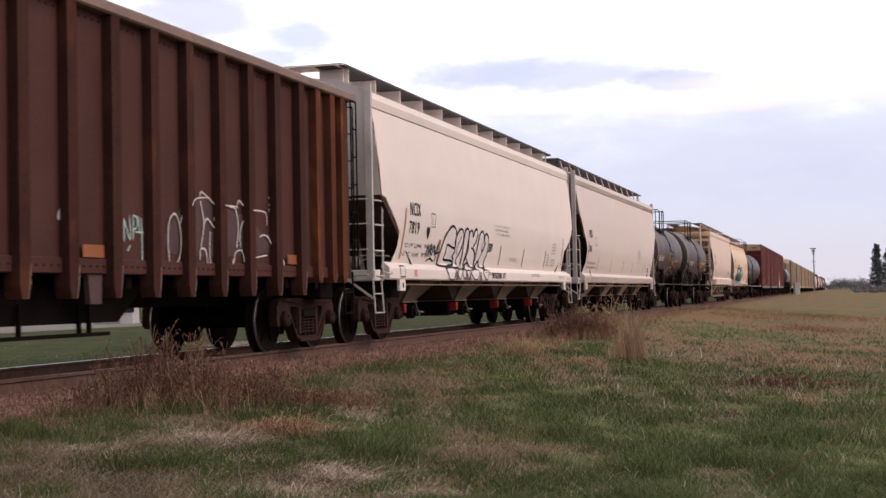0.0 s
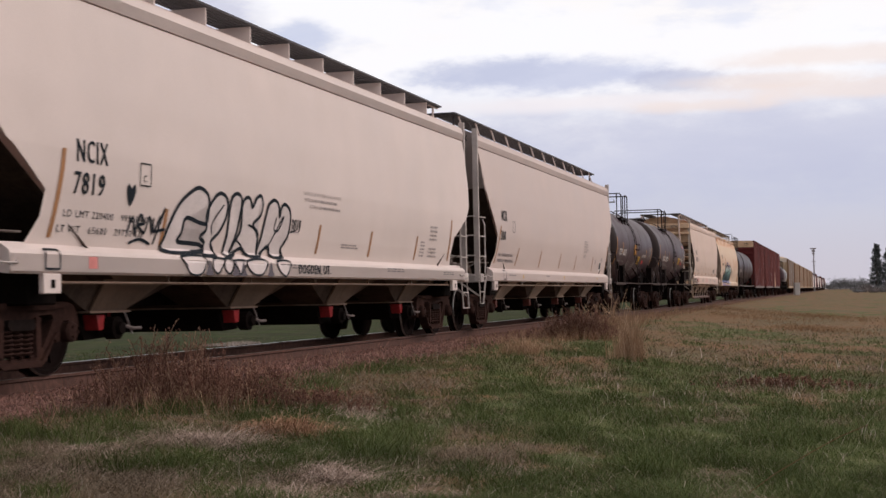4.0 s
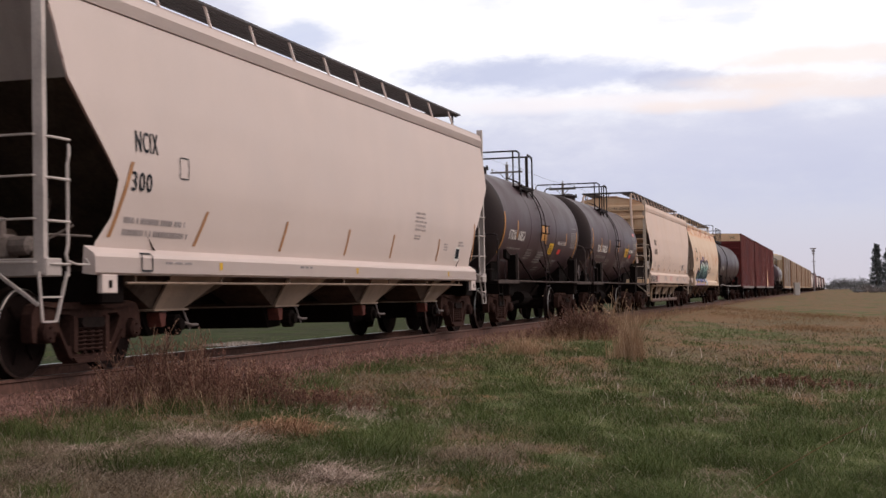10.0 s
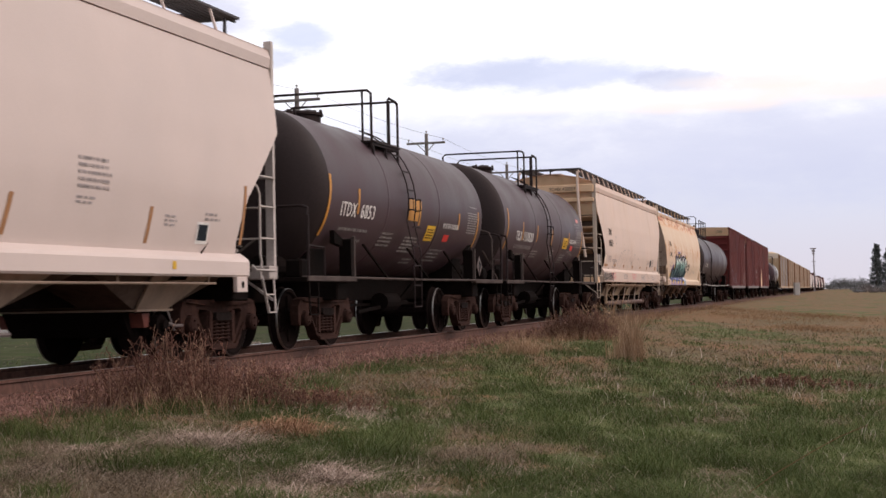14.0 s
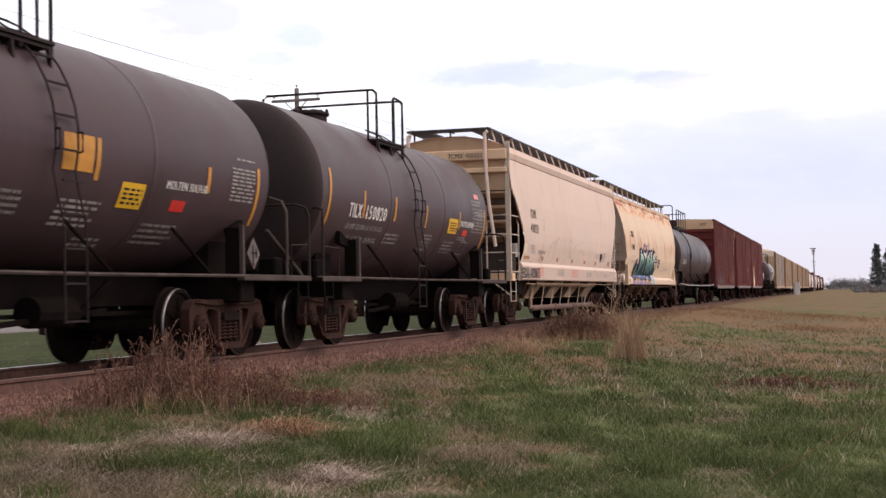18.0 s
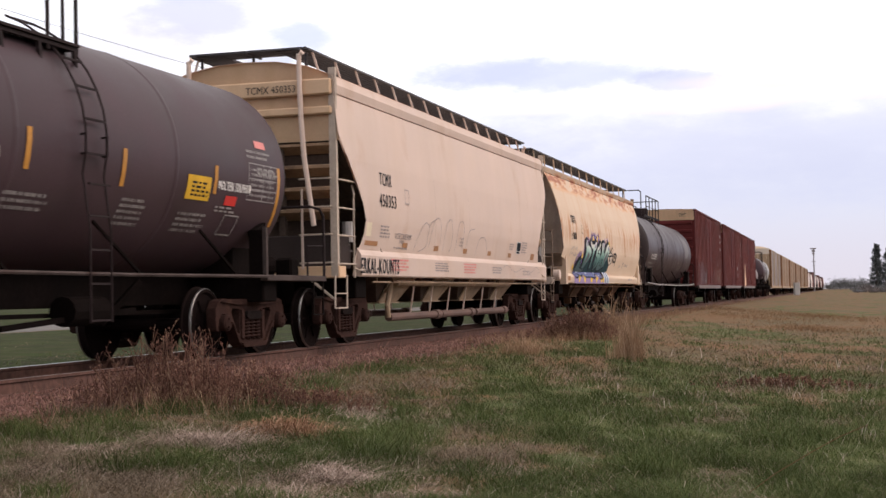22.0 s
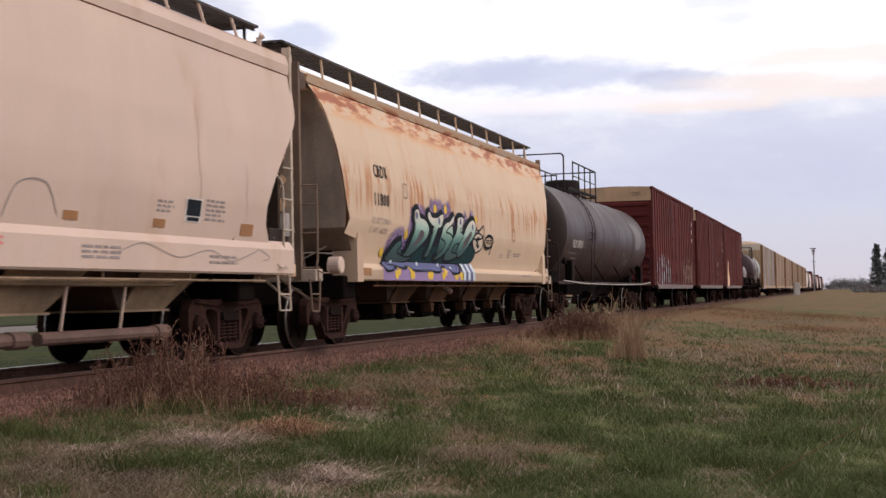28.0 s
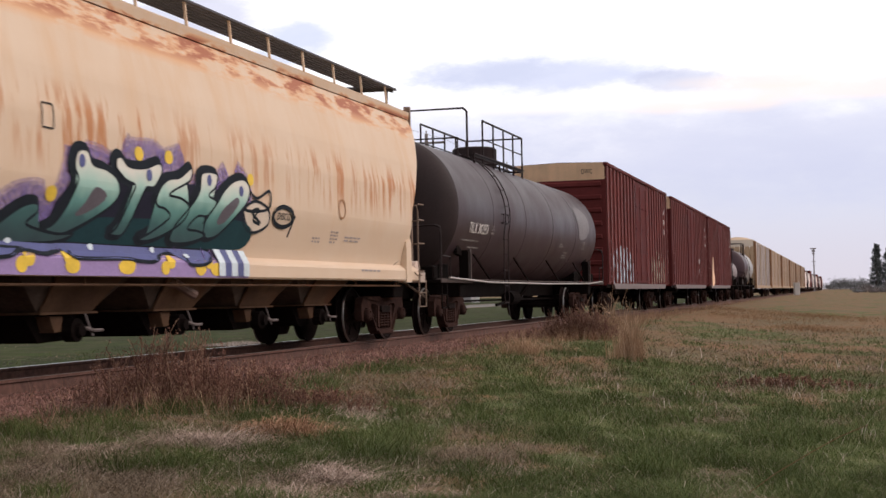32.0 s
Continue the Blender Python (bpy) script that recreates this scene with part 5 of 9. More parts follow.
        tube(bm, [(1.42, y + dy + 0.05, cz - 0.16), (1.52, y + dy - 0.02, cz - 0.16), (1.52, y + dy - 0.02, cz + 0.04), (1.42, y + dy + 0.05, cz + 0.04)], 0.014, 5)
        part("grab_iron", bm, BLACK_RAIL, car)
    # walkway across the crown with its rails, manway and valves
    zt = cz + r
    bm = bmesh.new()
    y0p, y1p, wp = (y - 1.0, y + 0.45, 1.06) if top == "rails" else (y + 0.2, y + 5.2, 0.75)
    zd = cz + math.sqrt(r * r - 0.8 * 0.8 * wp * wp) - 0.02 if top == "rails" else zt
    bm.free()
    for k in (1, -1):
        bm = bmesh.new()
        x0, x1 = (0.80 * wp, wp) if top == "rails" else (0.0, wp)
        for x in (x0, x1):
            bar(bm, (k * x, y0p, zd - 0.03), (k * x, y1p, zd - 0.03), 0.04)
        for yy in np.linspace(y0p + 0.05, y1p - 0.05, 3):
            bar(bm, (k * x0 * 0.9, yy, zd - 0.03), (k * x1, yy, zd - 0.03), 0.04)
            bar(bm, (k * x1, yy, zd - 0.03), (k * min(x1 * 1.02, r * 0.9), yy, cz + math.sqrt(r * r - min(x1 * 1.02, r * 0.9) ** 2) - 0.05), 0.04)
        deck = part("top_platform", bm, BLACK_RAIL, car)
        for x in np.linspace(x0, x1, 3 if full else 1):
            bm = bmesh.new()
            bar(bm, (k * x, y0p, zd + 0.01), (k * x, y1p, zd + 0.01), 0.10, 0.03)
            part("slat", bm, BLACK_RAIL, deck)
    ym = y0p - 0.75 if top == "rails" else y + 3.2
    bm = bmesh.new()
    if top == "rails":
        lathe(bm, [(-0.1, 0.40), (0.06, 0.40), (0.07, 0.44), (0.11, 0.44), (0.13, 0.38), (0.16, 0.1)], (0, ym, zt), "Z", 18)
        lathe(bm, [(0.1, 0.08), (0.17, 0.08), (0.19, 0.05)], (0.15, ym + 0.1, zt), "Z", 10)
        lathe(bm, [(-0.05, 0.07), (0.09, 0.07), (0.12, 0.03)], (0.1, ym - 0.6, zt), "Z", 10)
        bar(bm, (-0.3, ym + 0.1, zt + 0.15), (0.3, ym + 0.1, zt + 0.15), 0.05)
    else:
        lathe(bm, [(-0.05, 0.55), (0.40, 0.55), (0.44, 0.5), (0.46, 0.2)], (0, ym, zt), "Z", 18)
    part("manway", bm, BLACK_RAIL, car)
    for k in range(6 if full else 0):
        bm = bmesh.new()
        bar(bm, (0.44 * math.cos(k), ym + 0.44 * math.sin(k), zt + 0.04), (0.42 * math.cos(k), ym + 0.44 * math.sin(k), zt + 0.16), 0.04)
        part("manway_bolt", bm, BLACK_RAIL, car)
    if top == "rails":
        hi = zt + 0.56
        for yy, low in ((y0p, 0.0), (y1p, 0.02)):
            handrail(car, [(wp, yy, zd - 0.1), (wp, yy, hi - 0.06), (wp - 0.07, yy, hi - low), (-wp + 0.07, yy, hi - low), (-wp, yy, hi - 0.06 - low), (-wp, yy, zd - 0.1)], BLACK_RAIL, 0.024)
            handrail(car, [(wp - 0.16, yy, zd), (wp - 0.16, yy, hi - low)], BLACK_RAIL, 0.02, "rail_post")
        handrail(car, [(wp, y1p - 0.55, zd - 0.1), (wp, y1p - 0.55, hi - 0.08), (wp, y1p - 0.48, hi - 0.02), (wp, y1p - 0.08, hi - 0.04), (wp, y1p, hi - 0.1)], BLACK_RAIL, 0.022)
        handrail(car, [(-wp, y0p, hi - 0.3), (-wp, y1p, hi - 0.3)], BLACK_RAIL, 0.018)
    else:
        hi = zt + 0.85
        for x in (-wp, wp):
            for yy in np.linspace(y0p + 0.9, y1p, 5):
                handrail(car, [(x, yy, zt - 0.25), (x, yy, hi)], BLACK_RAIL, 0.022, "rail_post")
            handrail(car, [(x, y0p + 0.9, hi), (x, y1p, hi)], BLACK_RAIL, 0.024)
            handrail(car, [(x, y0p + 0.9, zt + 0.42), (x, y1p, zt + 0.42)], BLACK_RAIL, 0.016)
        handrail(car, [(-wp, y1p, hi), (wp, y1p, hi)], BLACK_RAIL, 0.022)
        handrail(car, [(0.7, y - 0.1, zt - 0.1), (0.7, y - 0.1, hi + 0.08), (0.62, y - 0.1, hi + 0.16), (-1.0, y - 0.1, hi + 0.16), (-1.0, y - 0.1, zt - 0.3)], BLACK_RAIL, 0.026)
        handrail(car, [(0.5, y - 0.2, zt + 0.34), (-1.0, y - 0.2, zt + 0.34), (-1.05, y - 0.2, zt - 0.4)], BLACK_RAIL, 0.02)
        handrail(car, [(0.5, y - 0.2, zt - 0.1), (0.5, y - 0.2, zt + 0.34)], BLACK_RAIL, 0.02, "rail_post")
    # brake gear under the middle
    bm = bmesh.new()
    lathe(bm, [(-0.4, 0.17), (0.4, 0.17)], (0.55, 0.4, 0.66), "Y", 12)
    bar(bm, (0.35, -half + 2.6, 0.62), (0.35, half - 2.6, 0.62), 0.05)
    bar(bm, (0.55, -1.2, 0.5), (0.55, 1.6, 0.66), 0.06)
    bar(bm, (0.8, 1.3, 1.0), (0.5, 0.9, 0.5), 0.07)
    part("brake_gear", bm, UNDER, car)
    return car, face, c


car_c, face_c, c_c = tank_car("black tank car with white lettering and amber stripes", 57.2, 68.9, 58.55, 67.66, 1.31, 2.44, BLACK_TANK, 62.3, trucks=(1.75, 2.0), welds=(61.4, 64.5), head_paint=SOOTY_HEAD)
lettering(car_c, "6853", 60.02 - c_c, 2.04, 0.23, 0.68, face_c, WHITE_INK, "white stencilled car number", bold=0.016)
lettering(car_c, "ITDX", 59.10 - c_c, 2.04, 0.23, 0.70, face_c, WHITE_INK, "white stencilled reporting mark", bold=0.016)
lettering(car_c, "MOLTEN SULFUR", 64.82 - c_c, 2.07, 0.10, 1.05, face_c, WHITE_INK, "white words", bold=0.006)
for y, z0, z1, lean in ((58.5, 1.71, 2.65, 0.05), (59.85, 2.1, 2.5, 0.0), (63.2, 2.05, 2.5, 0.0), (65.85, 2.08, 2.4, 0.0), (67.35, 1.75, 2.5, -0.04)):
    strip(car_c, face_c, y, z0, z1, 0.085, AMBER, lean, c_c)
panel(car_c, "amber_plate", 62.55 - c_c, 63.15 - c_c, 2.12, 2.5, face_c, AMBER, "worn amber painted patch")
panel(car_c, "yellow_placard", 63.82 - c_c, 64.35 - c_c, 1.80, 2.08, face_c, YELLOW, "yellow warning sign with black text")
text_bars(car_c, 63.88 - c_c, 1.83, 0.42, 0.2, 4, lambda z: face_c(z) + 0.003, BLACK_INK, seed=6)
panel(car_c, "red_placard", 65.05 - c_c, 65.4 - c_c, 1.82, 1.95, face_c, PLACARD, "red hazard placard")
for y, z, long, high, n in ((59.25, 1.80, 1.5, 0.09, 1), (59.5, 1.64, 1.2, 0.09, 1), (61.35, 1.62, 0.75, 0.26, 4), (62.7, 1.55, 0.8, 0.3, 5), (66.55, 2.02, 0.7, 0.45, 9), (64.6, 1.42, 0.9, 0.26, 4), (63.4, 1.36, 0.6, 0.12, 2), (66.7, 2.55, 0.55, 0.05, 1)):
    text_bars(car_c, y - c_c, z, long, high, n, face_c, GREY_INK, seed=int(y * 9))

# diamond placard on its stay, slanted brace and grab post at the trailing end
y = 66.83 - c_c
bm = bmesh.new()
slab(bm, [(y - 0.2, 1.35), (y, 1.145), (y + 0.2, 1.35), (y, 1.555)], 1.462, 1.474)
plate = part("diamond_placard", bm, surface("weathered_placard", (0.10, 0.075, 0.07), 0.6, grain=(30, 0.15), patches=(3, 0.25), bump=0.0), car_c, "pale diamond-shaped hazard placard")
bm = bmesh.new()
for p, q in (((y - 0.03, 1.2), (y - 0.03, 1.46)), ((y - 0.09, 1.36), (y + 0.1, 1.36)), ((y + 0.07, 1.3), (y + 0.07, 1.42))):
    bar(bm, (1.478, *p), (1.478, *q), 0.014)
part("placard_mark", bm, BLACK_INK, plate)
handrail(car_c, [(1.38, 67.48 - c_c, 1.68), (1.38, 68.68 - c_c, 1.1)], WORN_EDGE, 0.026, "slanted_brace")
handrail(car_c, [(1.45, 67.99 - c_c, 1.02), (1.45, 67.99 - c_c, 1.95), (1.38, 67.99 - c_c, 2.1), (1.2, 67.99 - c_c, 2.16)], WORN_EDGE, 0.022, "grab_post")

car_d, face_d, c_d = tank_car("black molten-sulphur tank car with large white number", 69.25, 80.75, 69.62, 79.4, 1.355, 2.44, BLACK_TANK, 74.05, trucks=(1.4, 1.85), welds=(72.9, 76.2), head=0.36, head_paint=SOOTY_HEAD)
d_at = c_d + 0.12
lettering(car_d, "150820", 71.70 - d_at, 2.03, 0.23, 1.06, face_d, WHITE_INK, "white stencilled car number", bold=0.016)
lettering(car_d, "TILX", 70.94 - d_at, 2.03, 0.23, 0.58, face_d, WHITE_INK, "white stencilled reporting mark", bold=0.016)
lettering(car_d, "LD LMT 223300 LB 101250 KG", 70.95 - d_at, 1.85, 0.085, 1.75, face_d, GREY_INK, "white stencilled weights", bold=0.008)
lettering(car_d, "LT WT  62700 LB  28450 KG", 70.92 - d_at, 1.66, 0.085, 1.72, face_d, GREY_INK, "white stencilled weights", bold=0.008)
lettering(car_d, "MOLTEN SULPHUR", 77.44 - d_at, 2.14, 0.115, 0.98, face_d, WHITE_INK, "white words", bold=0.014)
for y, z0, z1, lean in ((69.98, 1.80, 2.73, 0.05), (71.58, 2.04, 2.48, 0.0), (73.2, 2.06, 2.47, 0.0), (75.05, 2.02, 2.43, 0.0), (77.33, 2.08, 2.43, 0.0), (79.3, 1.75, 2.55, -0.04)):
    strip(car_d, face_d, y, z0, z1, 0.085, AMBER, lean, d_at)
panel(car_d, "yellow_placard", 76.62 - d_at, 77.25 - d_at, 1.98, 2.27, face_d, YELLOW, "yellow warning sign with black text")
text_bars(car_d, 76.74 - d_at, 2.01, 0.45, 0.2, 4, lambda z: face_d(z) + 0.003, BLACK_INK, seed=8)
panel(car_d, "red_placard", 77.72 - d_at, 78.05 - d_at, 1.96, 2.08, face_d, PLACARD, "red hazard placard")
panel(car_d, "pink_placard", 78.62 - d_at, 78.95 - d_at, 2.77, 2.87, face_d, PINK, "faded red hazard placard")
sprayed(car_d, "stencil_box", BOXED, (77.85 - d_at, 1.60, 0.42, 0.24), face_d, GREY_INK, 0.018, "white stencilled box")
for y, z, long, high, n in ((73.0, 1.66, 0.8, 0.2, 3), (75.2, 1.6, 0.6, 0.32, 5), (76.6, 1.58, 0.8, 0.26, 4), (78.4, 2.10, 0.8, 0.4, 6), (78.3, 2.60, 0.75, 0.14, 2), (77.5, 1.86, 0.6, 0.09, 2), (78.6, 2.40, 0.65, 0.12, 2)):
    text_bars(car_d, y - d_at, z, long, high, n, face_d, GREY_INK, seed=int(y * 9))

for z in (2.06, 2.20, 2.34, 2.54):
    panel(car_d, "table_line", 78.33 - d_at, 79.26 - d_at, z, z + 0.014, face_d, GREY_INK)
for y in (78.33, 78.8, 79.02, 79.25):
    panel(car_d, "table_line", y - d_at, y + 0.014 - d_at, 2.06, 2.55, face_d, GREY_INK)


def head_marks(car, a, r, cz, head):
    """Placard, number and lines of small text on the leading head of a tank; a: where its shell begins."""
    def bulge(x, z):
        rho = min(math.hypot(x, z - cz) / (r + 0.012), 0.99)
        return a - head * math.sqrt(max(1 - rho ** (2 / 0.7), 0.0)) - 0.012

    def on_head(name, verts, faces, material, label, proud=0.0):
        me = bpy.data.meshes.new(name)
        me.from_pydata([(x, bulge(x, z) - proud, z) for x, z in verts], [], faces)
        part_of(name, me, material, car, label)

    def patch(x0, x1, z0, z1):
        grid = [(x0 + (x1 - x0) * i / 4, z0 + (z1 - z0) * j / 2) for j in range(3) for i in range(5)]
        return grid, [(5 * j + i, 5 * j + i + 1, 5 * j + i + 6, 5 * j + i + 5) for j in range(2) for i in range(4)]

    on_head("end_placard", *patch(-0.06, 0.40, 2.945, 3.06), PLACARD, "red hazard placard on the tank end")
    for words, x, z, high, long, ink in (("2448", -0.02, 2.965, 0.075, 0.38, BLACK_INK), ("150820", -0.24, 2.81, 0.095, 0.60, WHITE_INK), ("GAL", 0.11, 2.67, 0.05, 0.17, GREY_INK), ("GAL", 0.11, 2.57, 0.05, 0.17, GREY_INK)):
        vs, fs, size = letter_flat(words, high)
        on_head("lettering", [(x + p * long / size, z + q) for p, q in vs], fs, ink, "stencilled words on the tank end", 0.004)


head_marks(car_d, 69.62 - c_d, 1.355, 2.44, 0.36)

car_g, face_g, c_g = tank_car("long dark grey tank car with a scuffed light patch", 114.5, 132.9, 115.9, 131.6, 1.45, 2.50, GREY_TANK, 119.6, trucks=2.0, top="cage", welds=(118.8, 122.0, 125.2, 128.4), head_paint=SOOTY_HEAD)
# added pale rod that draws the highlight along the side sill
handrail(car_g, [(1.5, 115.0 - c_g, 1.1), (1.52, 118.0 - c_g, 1.02), (1.52, 124.0 - c_g, 1.0), (1.52, 130.0 - c_g, 1.02), (1.5, 132.4 - c_g, 1.1)], LIGHT_STEEL, 0.018, "train_line_pipe")
lettering(car_g, "TILX 302551", 116.85 - c_g, 2.04, 0.22, 1.55, face_g, WHITE_INK, "white stencilled reporting mark", bold=0.012)
SCUFF = surface("scuffed_light_grey", (0.15, 0.135, 0.14), 0.6, grain=(12, 0.25), patches=(1.5, 0.3), bump=0.0)
filled(car_g, "scuffed_patch", [(0, 0.95), (0.05, 0.35), (0.12, 0.0), (0.6, 0.05), (0.95, 0.4), (0.9, 0.8), (0.5, 1.0)], (128.7 - c_g, 2.3, 1.9, 0.9), face_g, SCUFF, "scuffed light grey patch of paint")
for y, z, long, high, n in ((116.5, 1.85, 1.6, 0.07, 1), (117.2, 1.72, 0.9, 0.06, 1), (118.7, 2.05, 0.25, 0.22, 3), (126.3, 1.98, 0.5, 0.12, 2), (127.1, 1.7, 0.6, 0.2, 3), (129.5, 2.0, 0.5, 0.25, 4)):
    text_bars(car_g, y - c_g, z, long, high, n, face_g, GREY_INK, seed=int(y * 9))
# ---- third hopper car: ribbed end, pipes along the bottom ----
E_CUT = ((1.2, 0.75), (1.52, 0.92), (1.75, 1.08), (1.98, 1.10), (2.25, 0.93), (2.5, 0.72), (2.9, 0.32), (3.15, 0.08), (3.28, 0.0), (4.2, 0.0))
E_OUT = (84.9, 87.5, 90.1, 92.7)
SOOT_TAN = surface("sooty_tan_pocket", (0.30, 0.215, 0.145), 0.8, grain=(20, 0.15), patches=(1.5, 0.35), bump=0.004, streak=(5, 0.5), streak_colour=(0.1, 0.07, 0.05))
car_e, half_e, face_e, c_e = hopper("buff covered hopper car with ribbed end and scribbled line graffiti", 81.2, 96.2, E_CUT, A_PROFILE, BUFF, (1.08, 1.52, 1.50), 4.14, 4.42, trucks=(1.34, 1.37), pockets=E_OUT, end_paint=TAN_END, ends={-1: (0.91, 1.0, 0.68, (-0.18, -0.2, 0.33, 0.32)), 1: (0.15, 1.0, 0.44, (0.26, 0.23, 0.67, 0.6))}, rungs=(1.27, 1.70, 2.12, 2.55), step_low=0.6, legs="raked", leg_gap=0.98, pocket_paint=SOOT_TAN, pocket_wide=0.5, ladder_paint=surface("grimed_buff_paint", (0.46, 0.37, 0.30), 0.7, grain=(30, 0.12), patches=(1.5, 0.3), bump=0.003), jack=False)
END_BROWN = surface("brown_grimed_rib", (0.30, 0.19, 0.12), 0.8, grain=(20, 0.15), patches=(1.2, 0.35), bump=0.004, rust=(0.5, (0.10, 0.055, 0.038), 2.0))
# shade in the gaps between end ribs is painted as this dark wall
END_SHADE = surface("shade_dark_rusty_end", (0.075, 0.052, 0.042), 0.85, grain=(20, 0.15), patches=(1.0, 0.4), bump=0.004, rust=(0.5, (0.15, 0.10, 0.075), 1.5))
BOX_GREY = surface("dark_grey_box_paint", (0.05, 0.038, 0.035), 0.7, grain=(30, 0.08), patches=(1.0, 0.2), bump=0.002)
for m in (-1, 1):
    for z in (1.95, 2.28, 2.62, 2.96, 3.30):
        bm = bmesh.new()
        slab(bm, [(m * (half_e - 0.30), z), (m * (half_e - 0.06), z + 0.12), (m * (half_e - 0.06), z + 0.16), (m * (half_e - 0.30), z + 0.2)], -1.38, 1.38)
        part("end_rib", bm, END_BROWN, car_e)
    bm = bmesh.new()
    box(bm, -1.36, 1.36, *sorted((m * (half_e - 0.34), m * (half_e - 0.29))), 1.6, 3.6)
    part("end_wall", bm, END_SHADE, car_e)
    for z, d in ((3.55, 0.04), (3.85, 0.05)):
        bm = bmesh.new()
        box(bm, -1.4, 1.4, *sorted((m * (half_e - 0.05), m * (half_e + d))), z, z + (0.12 if z < 3.6 else 0.24), 0.02)
        part("end_rib", bm, TAN_END, car_e)
    for x in (0.92, -0.92):
        bm = bmesh.new()
        yy = m * (half_e + 0.10)
        tube(bm, [(x + 0.06, yy - m * 0.02, 4.46), (x + 0.03, yy, 4.5), (x, yy, 4.46), (x, yy, 4.2), (x + 0.02, yy, 3.5), (x + 0.06, yy, 2.9), (x + 0.2, yy, 1.85)], 0.042, 8)
        part("vent_pipe", bm, BUFF, car_e)
    bm = bmesh.new()
    box(bm, 0.1, 1.40, *sorted((m * (half_e - 0.75), m * (half_e - 0.1))), 1.2, 1.72, 0.02)
    part("equipment_box", bm, BOX_GREY, car_e)
    for k in (1, -1):
        bm = bmesh.new()
        bar(bm, (k * 0.9, m * (half_e + 0.02), 1.2), (k * 0.9, m * (half_e + 0.02), 2.42), 0.03)
        part("ladder_stile", bm, BUFF, car_e)
end_lettering(car_e, -half_e - 0.05, "TCMX 450353", 0.02, 3.90, 0.115, 0.82)
lettering(car_e, "TCMX", 82.97 - c_e, 2.58, 0.22, 0.62, face_e, BLACK_INK, "black stencilled reporting mark", bold=0.006)
lettering(car_e, "450353", 82.93 - c_e, 2.23, 0.22, 0.87, face_e, BLACK_INK, "black stencilled car number", bold=0.006)
GRIME = surface("thin_grime", (0.40, 0.31, 0.25), 0.7, grain=(30, 0.2), patches=(4, 0.3), bump=0.0)
PALE_PATCH = surface("pale_cleaned_paint", (0.70, 0.60, 0.44), 0.6, grain=(30, 0.05), patches=(3, 0.1), bump=0.0)
sprayed(car_e, "stencil_box", BOXED, (84.3 - c_e, 2.35, 0.22, 0.24), face_e, FADED_INK, 0.014, "small square stencilled box")
for y in (82.35, 84.3, 86.2, 88.25, 90.2, 92.05):
    panel(car_e, "reflector_patch", y - c_e, y - c_e + (0.62 if y < 83 else 0.28), 1.585, 1.66 if y < 83 else 1.68, face_e, BROWN_STRIP)
for y, z, long, high, n in ((83.05, 1.72, 0.5, 0.22, 4), (87.9, 1.7, 0.3, 0.2, 3), (92.1, 1.75, 0.4, 0.16, 3), (93.3, 1.7, 0.55, 0.28, 5), (86.2, 1.2, 0.9, 0.18, 4), (90.5, 1.2, 0.8, 0.16, 3), (93.4, 1.18, 0.9, 0.14, 2)):
    text_bars(car_e, y - c_e, z, long, high, n, face_e, FADED_INK, seed=int(y * 9))
for y in (83.6, 88.2):
    text_bars(car_e, y - c_e, 1.18, 0.95, 0.22, 4, face_e, PINK, "rows of small faded red text", seed=int(y))
panel(car_e, "tally_frame", 92.78 - c_e, 93.2 - c_e, 1.68, 1.96, face_e, WHITE_INK, "white border of a small plate")
panel(car_e, "tally_plate", 92.81 - c_e, 93.17 - c_e, 1.75, 1.94, face_e, BLACK_INK, "small black plate", proud=0.009)
panel(car_e, "tally_plate", 92.84 - c_e, 93.14 - c_e, 1.69, 1.735, face_e, BLACK_INK, "small black plate", proud=0.009)
panel(car_e, "pale_patch", 82.35 - c_e, 82.6 - c_e, 1.73, 1.95, face_e, PALE_PATCH, "small pale cleaned patch")
panel(car_e, "reflector_patch", 94.34 - c_e, 94.72 - c_e, 1.57, 1.72, face_e, BROWN_STRIP)
sprayed(car_e, "graffiti_line", [[(0, 0.3), (0.15, 0.9), (0.35, 0.2), (0.55, 0.7), (0.7, 0.1), (0.85, 0.6), (0.92, 0.9), (1.0, 0.4), (0.94, 0.2)]], (91.2 - c_e, 1.22, 4.0, 0.2), face_e, FADED_INK, 0.010, "long thin grey squiggle")
for y, z0, z1 in ((86.1, 1.7, 2.9), (88.5, 1.9, 2.7), (93.05, 1.95, 3.15), (94.4, 1.75, 2.5)):
    sprayed(car_e, "grime_run", [[(0.0, 1.0), (0.4, 0.7), (0.3, 0.4), (0.8, 0.15), (0.6, 0.0)]], (y - c_e, z0, 0.12, z1 - z0), face_e, GRIME, 0.010, "thin grey run of grime")
lettering(car_e, "ERKAL-KOUNTS", 82.05 - c_e, 1.13, 0.26, 1.95, face_e, BLACK_INK, "hand-sprayed black tag", 0.1, bold=0.014)
SCRAWL = ([(0.01, 0.0), (0.035, 0.31), (0.08, 0.6), (0.125, 0.78), (0.165, 0.66), (0.155, 0.4), (0.14, 0.13), (0.06, 0.0)], [(0.165, 0.66), (0.19, 0.8), (0.23, 0.87)], [(0.18, 0.1), (0.22, 0.8), (0.3, 0.9), (0.32, 0.2)], [(0.36, 0.1), (0.38, 0.75), (0.45, 0.95), (0.47, 0.3), (0.44, 0.05)], [(0.52, 0.1), (0.55, 0.85), (0.62, 0.9), (0.62, 0.2)], [(0.67, 0.2), (0.7, 0.7), (0.78, 0.8)], [(0.82, 0.0), (0.86, 0.5), (0.95, 0.55), (1.0, 0.1)])
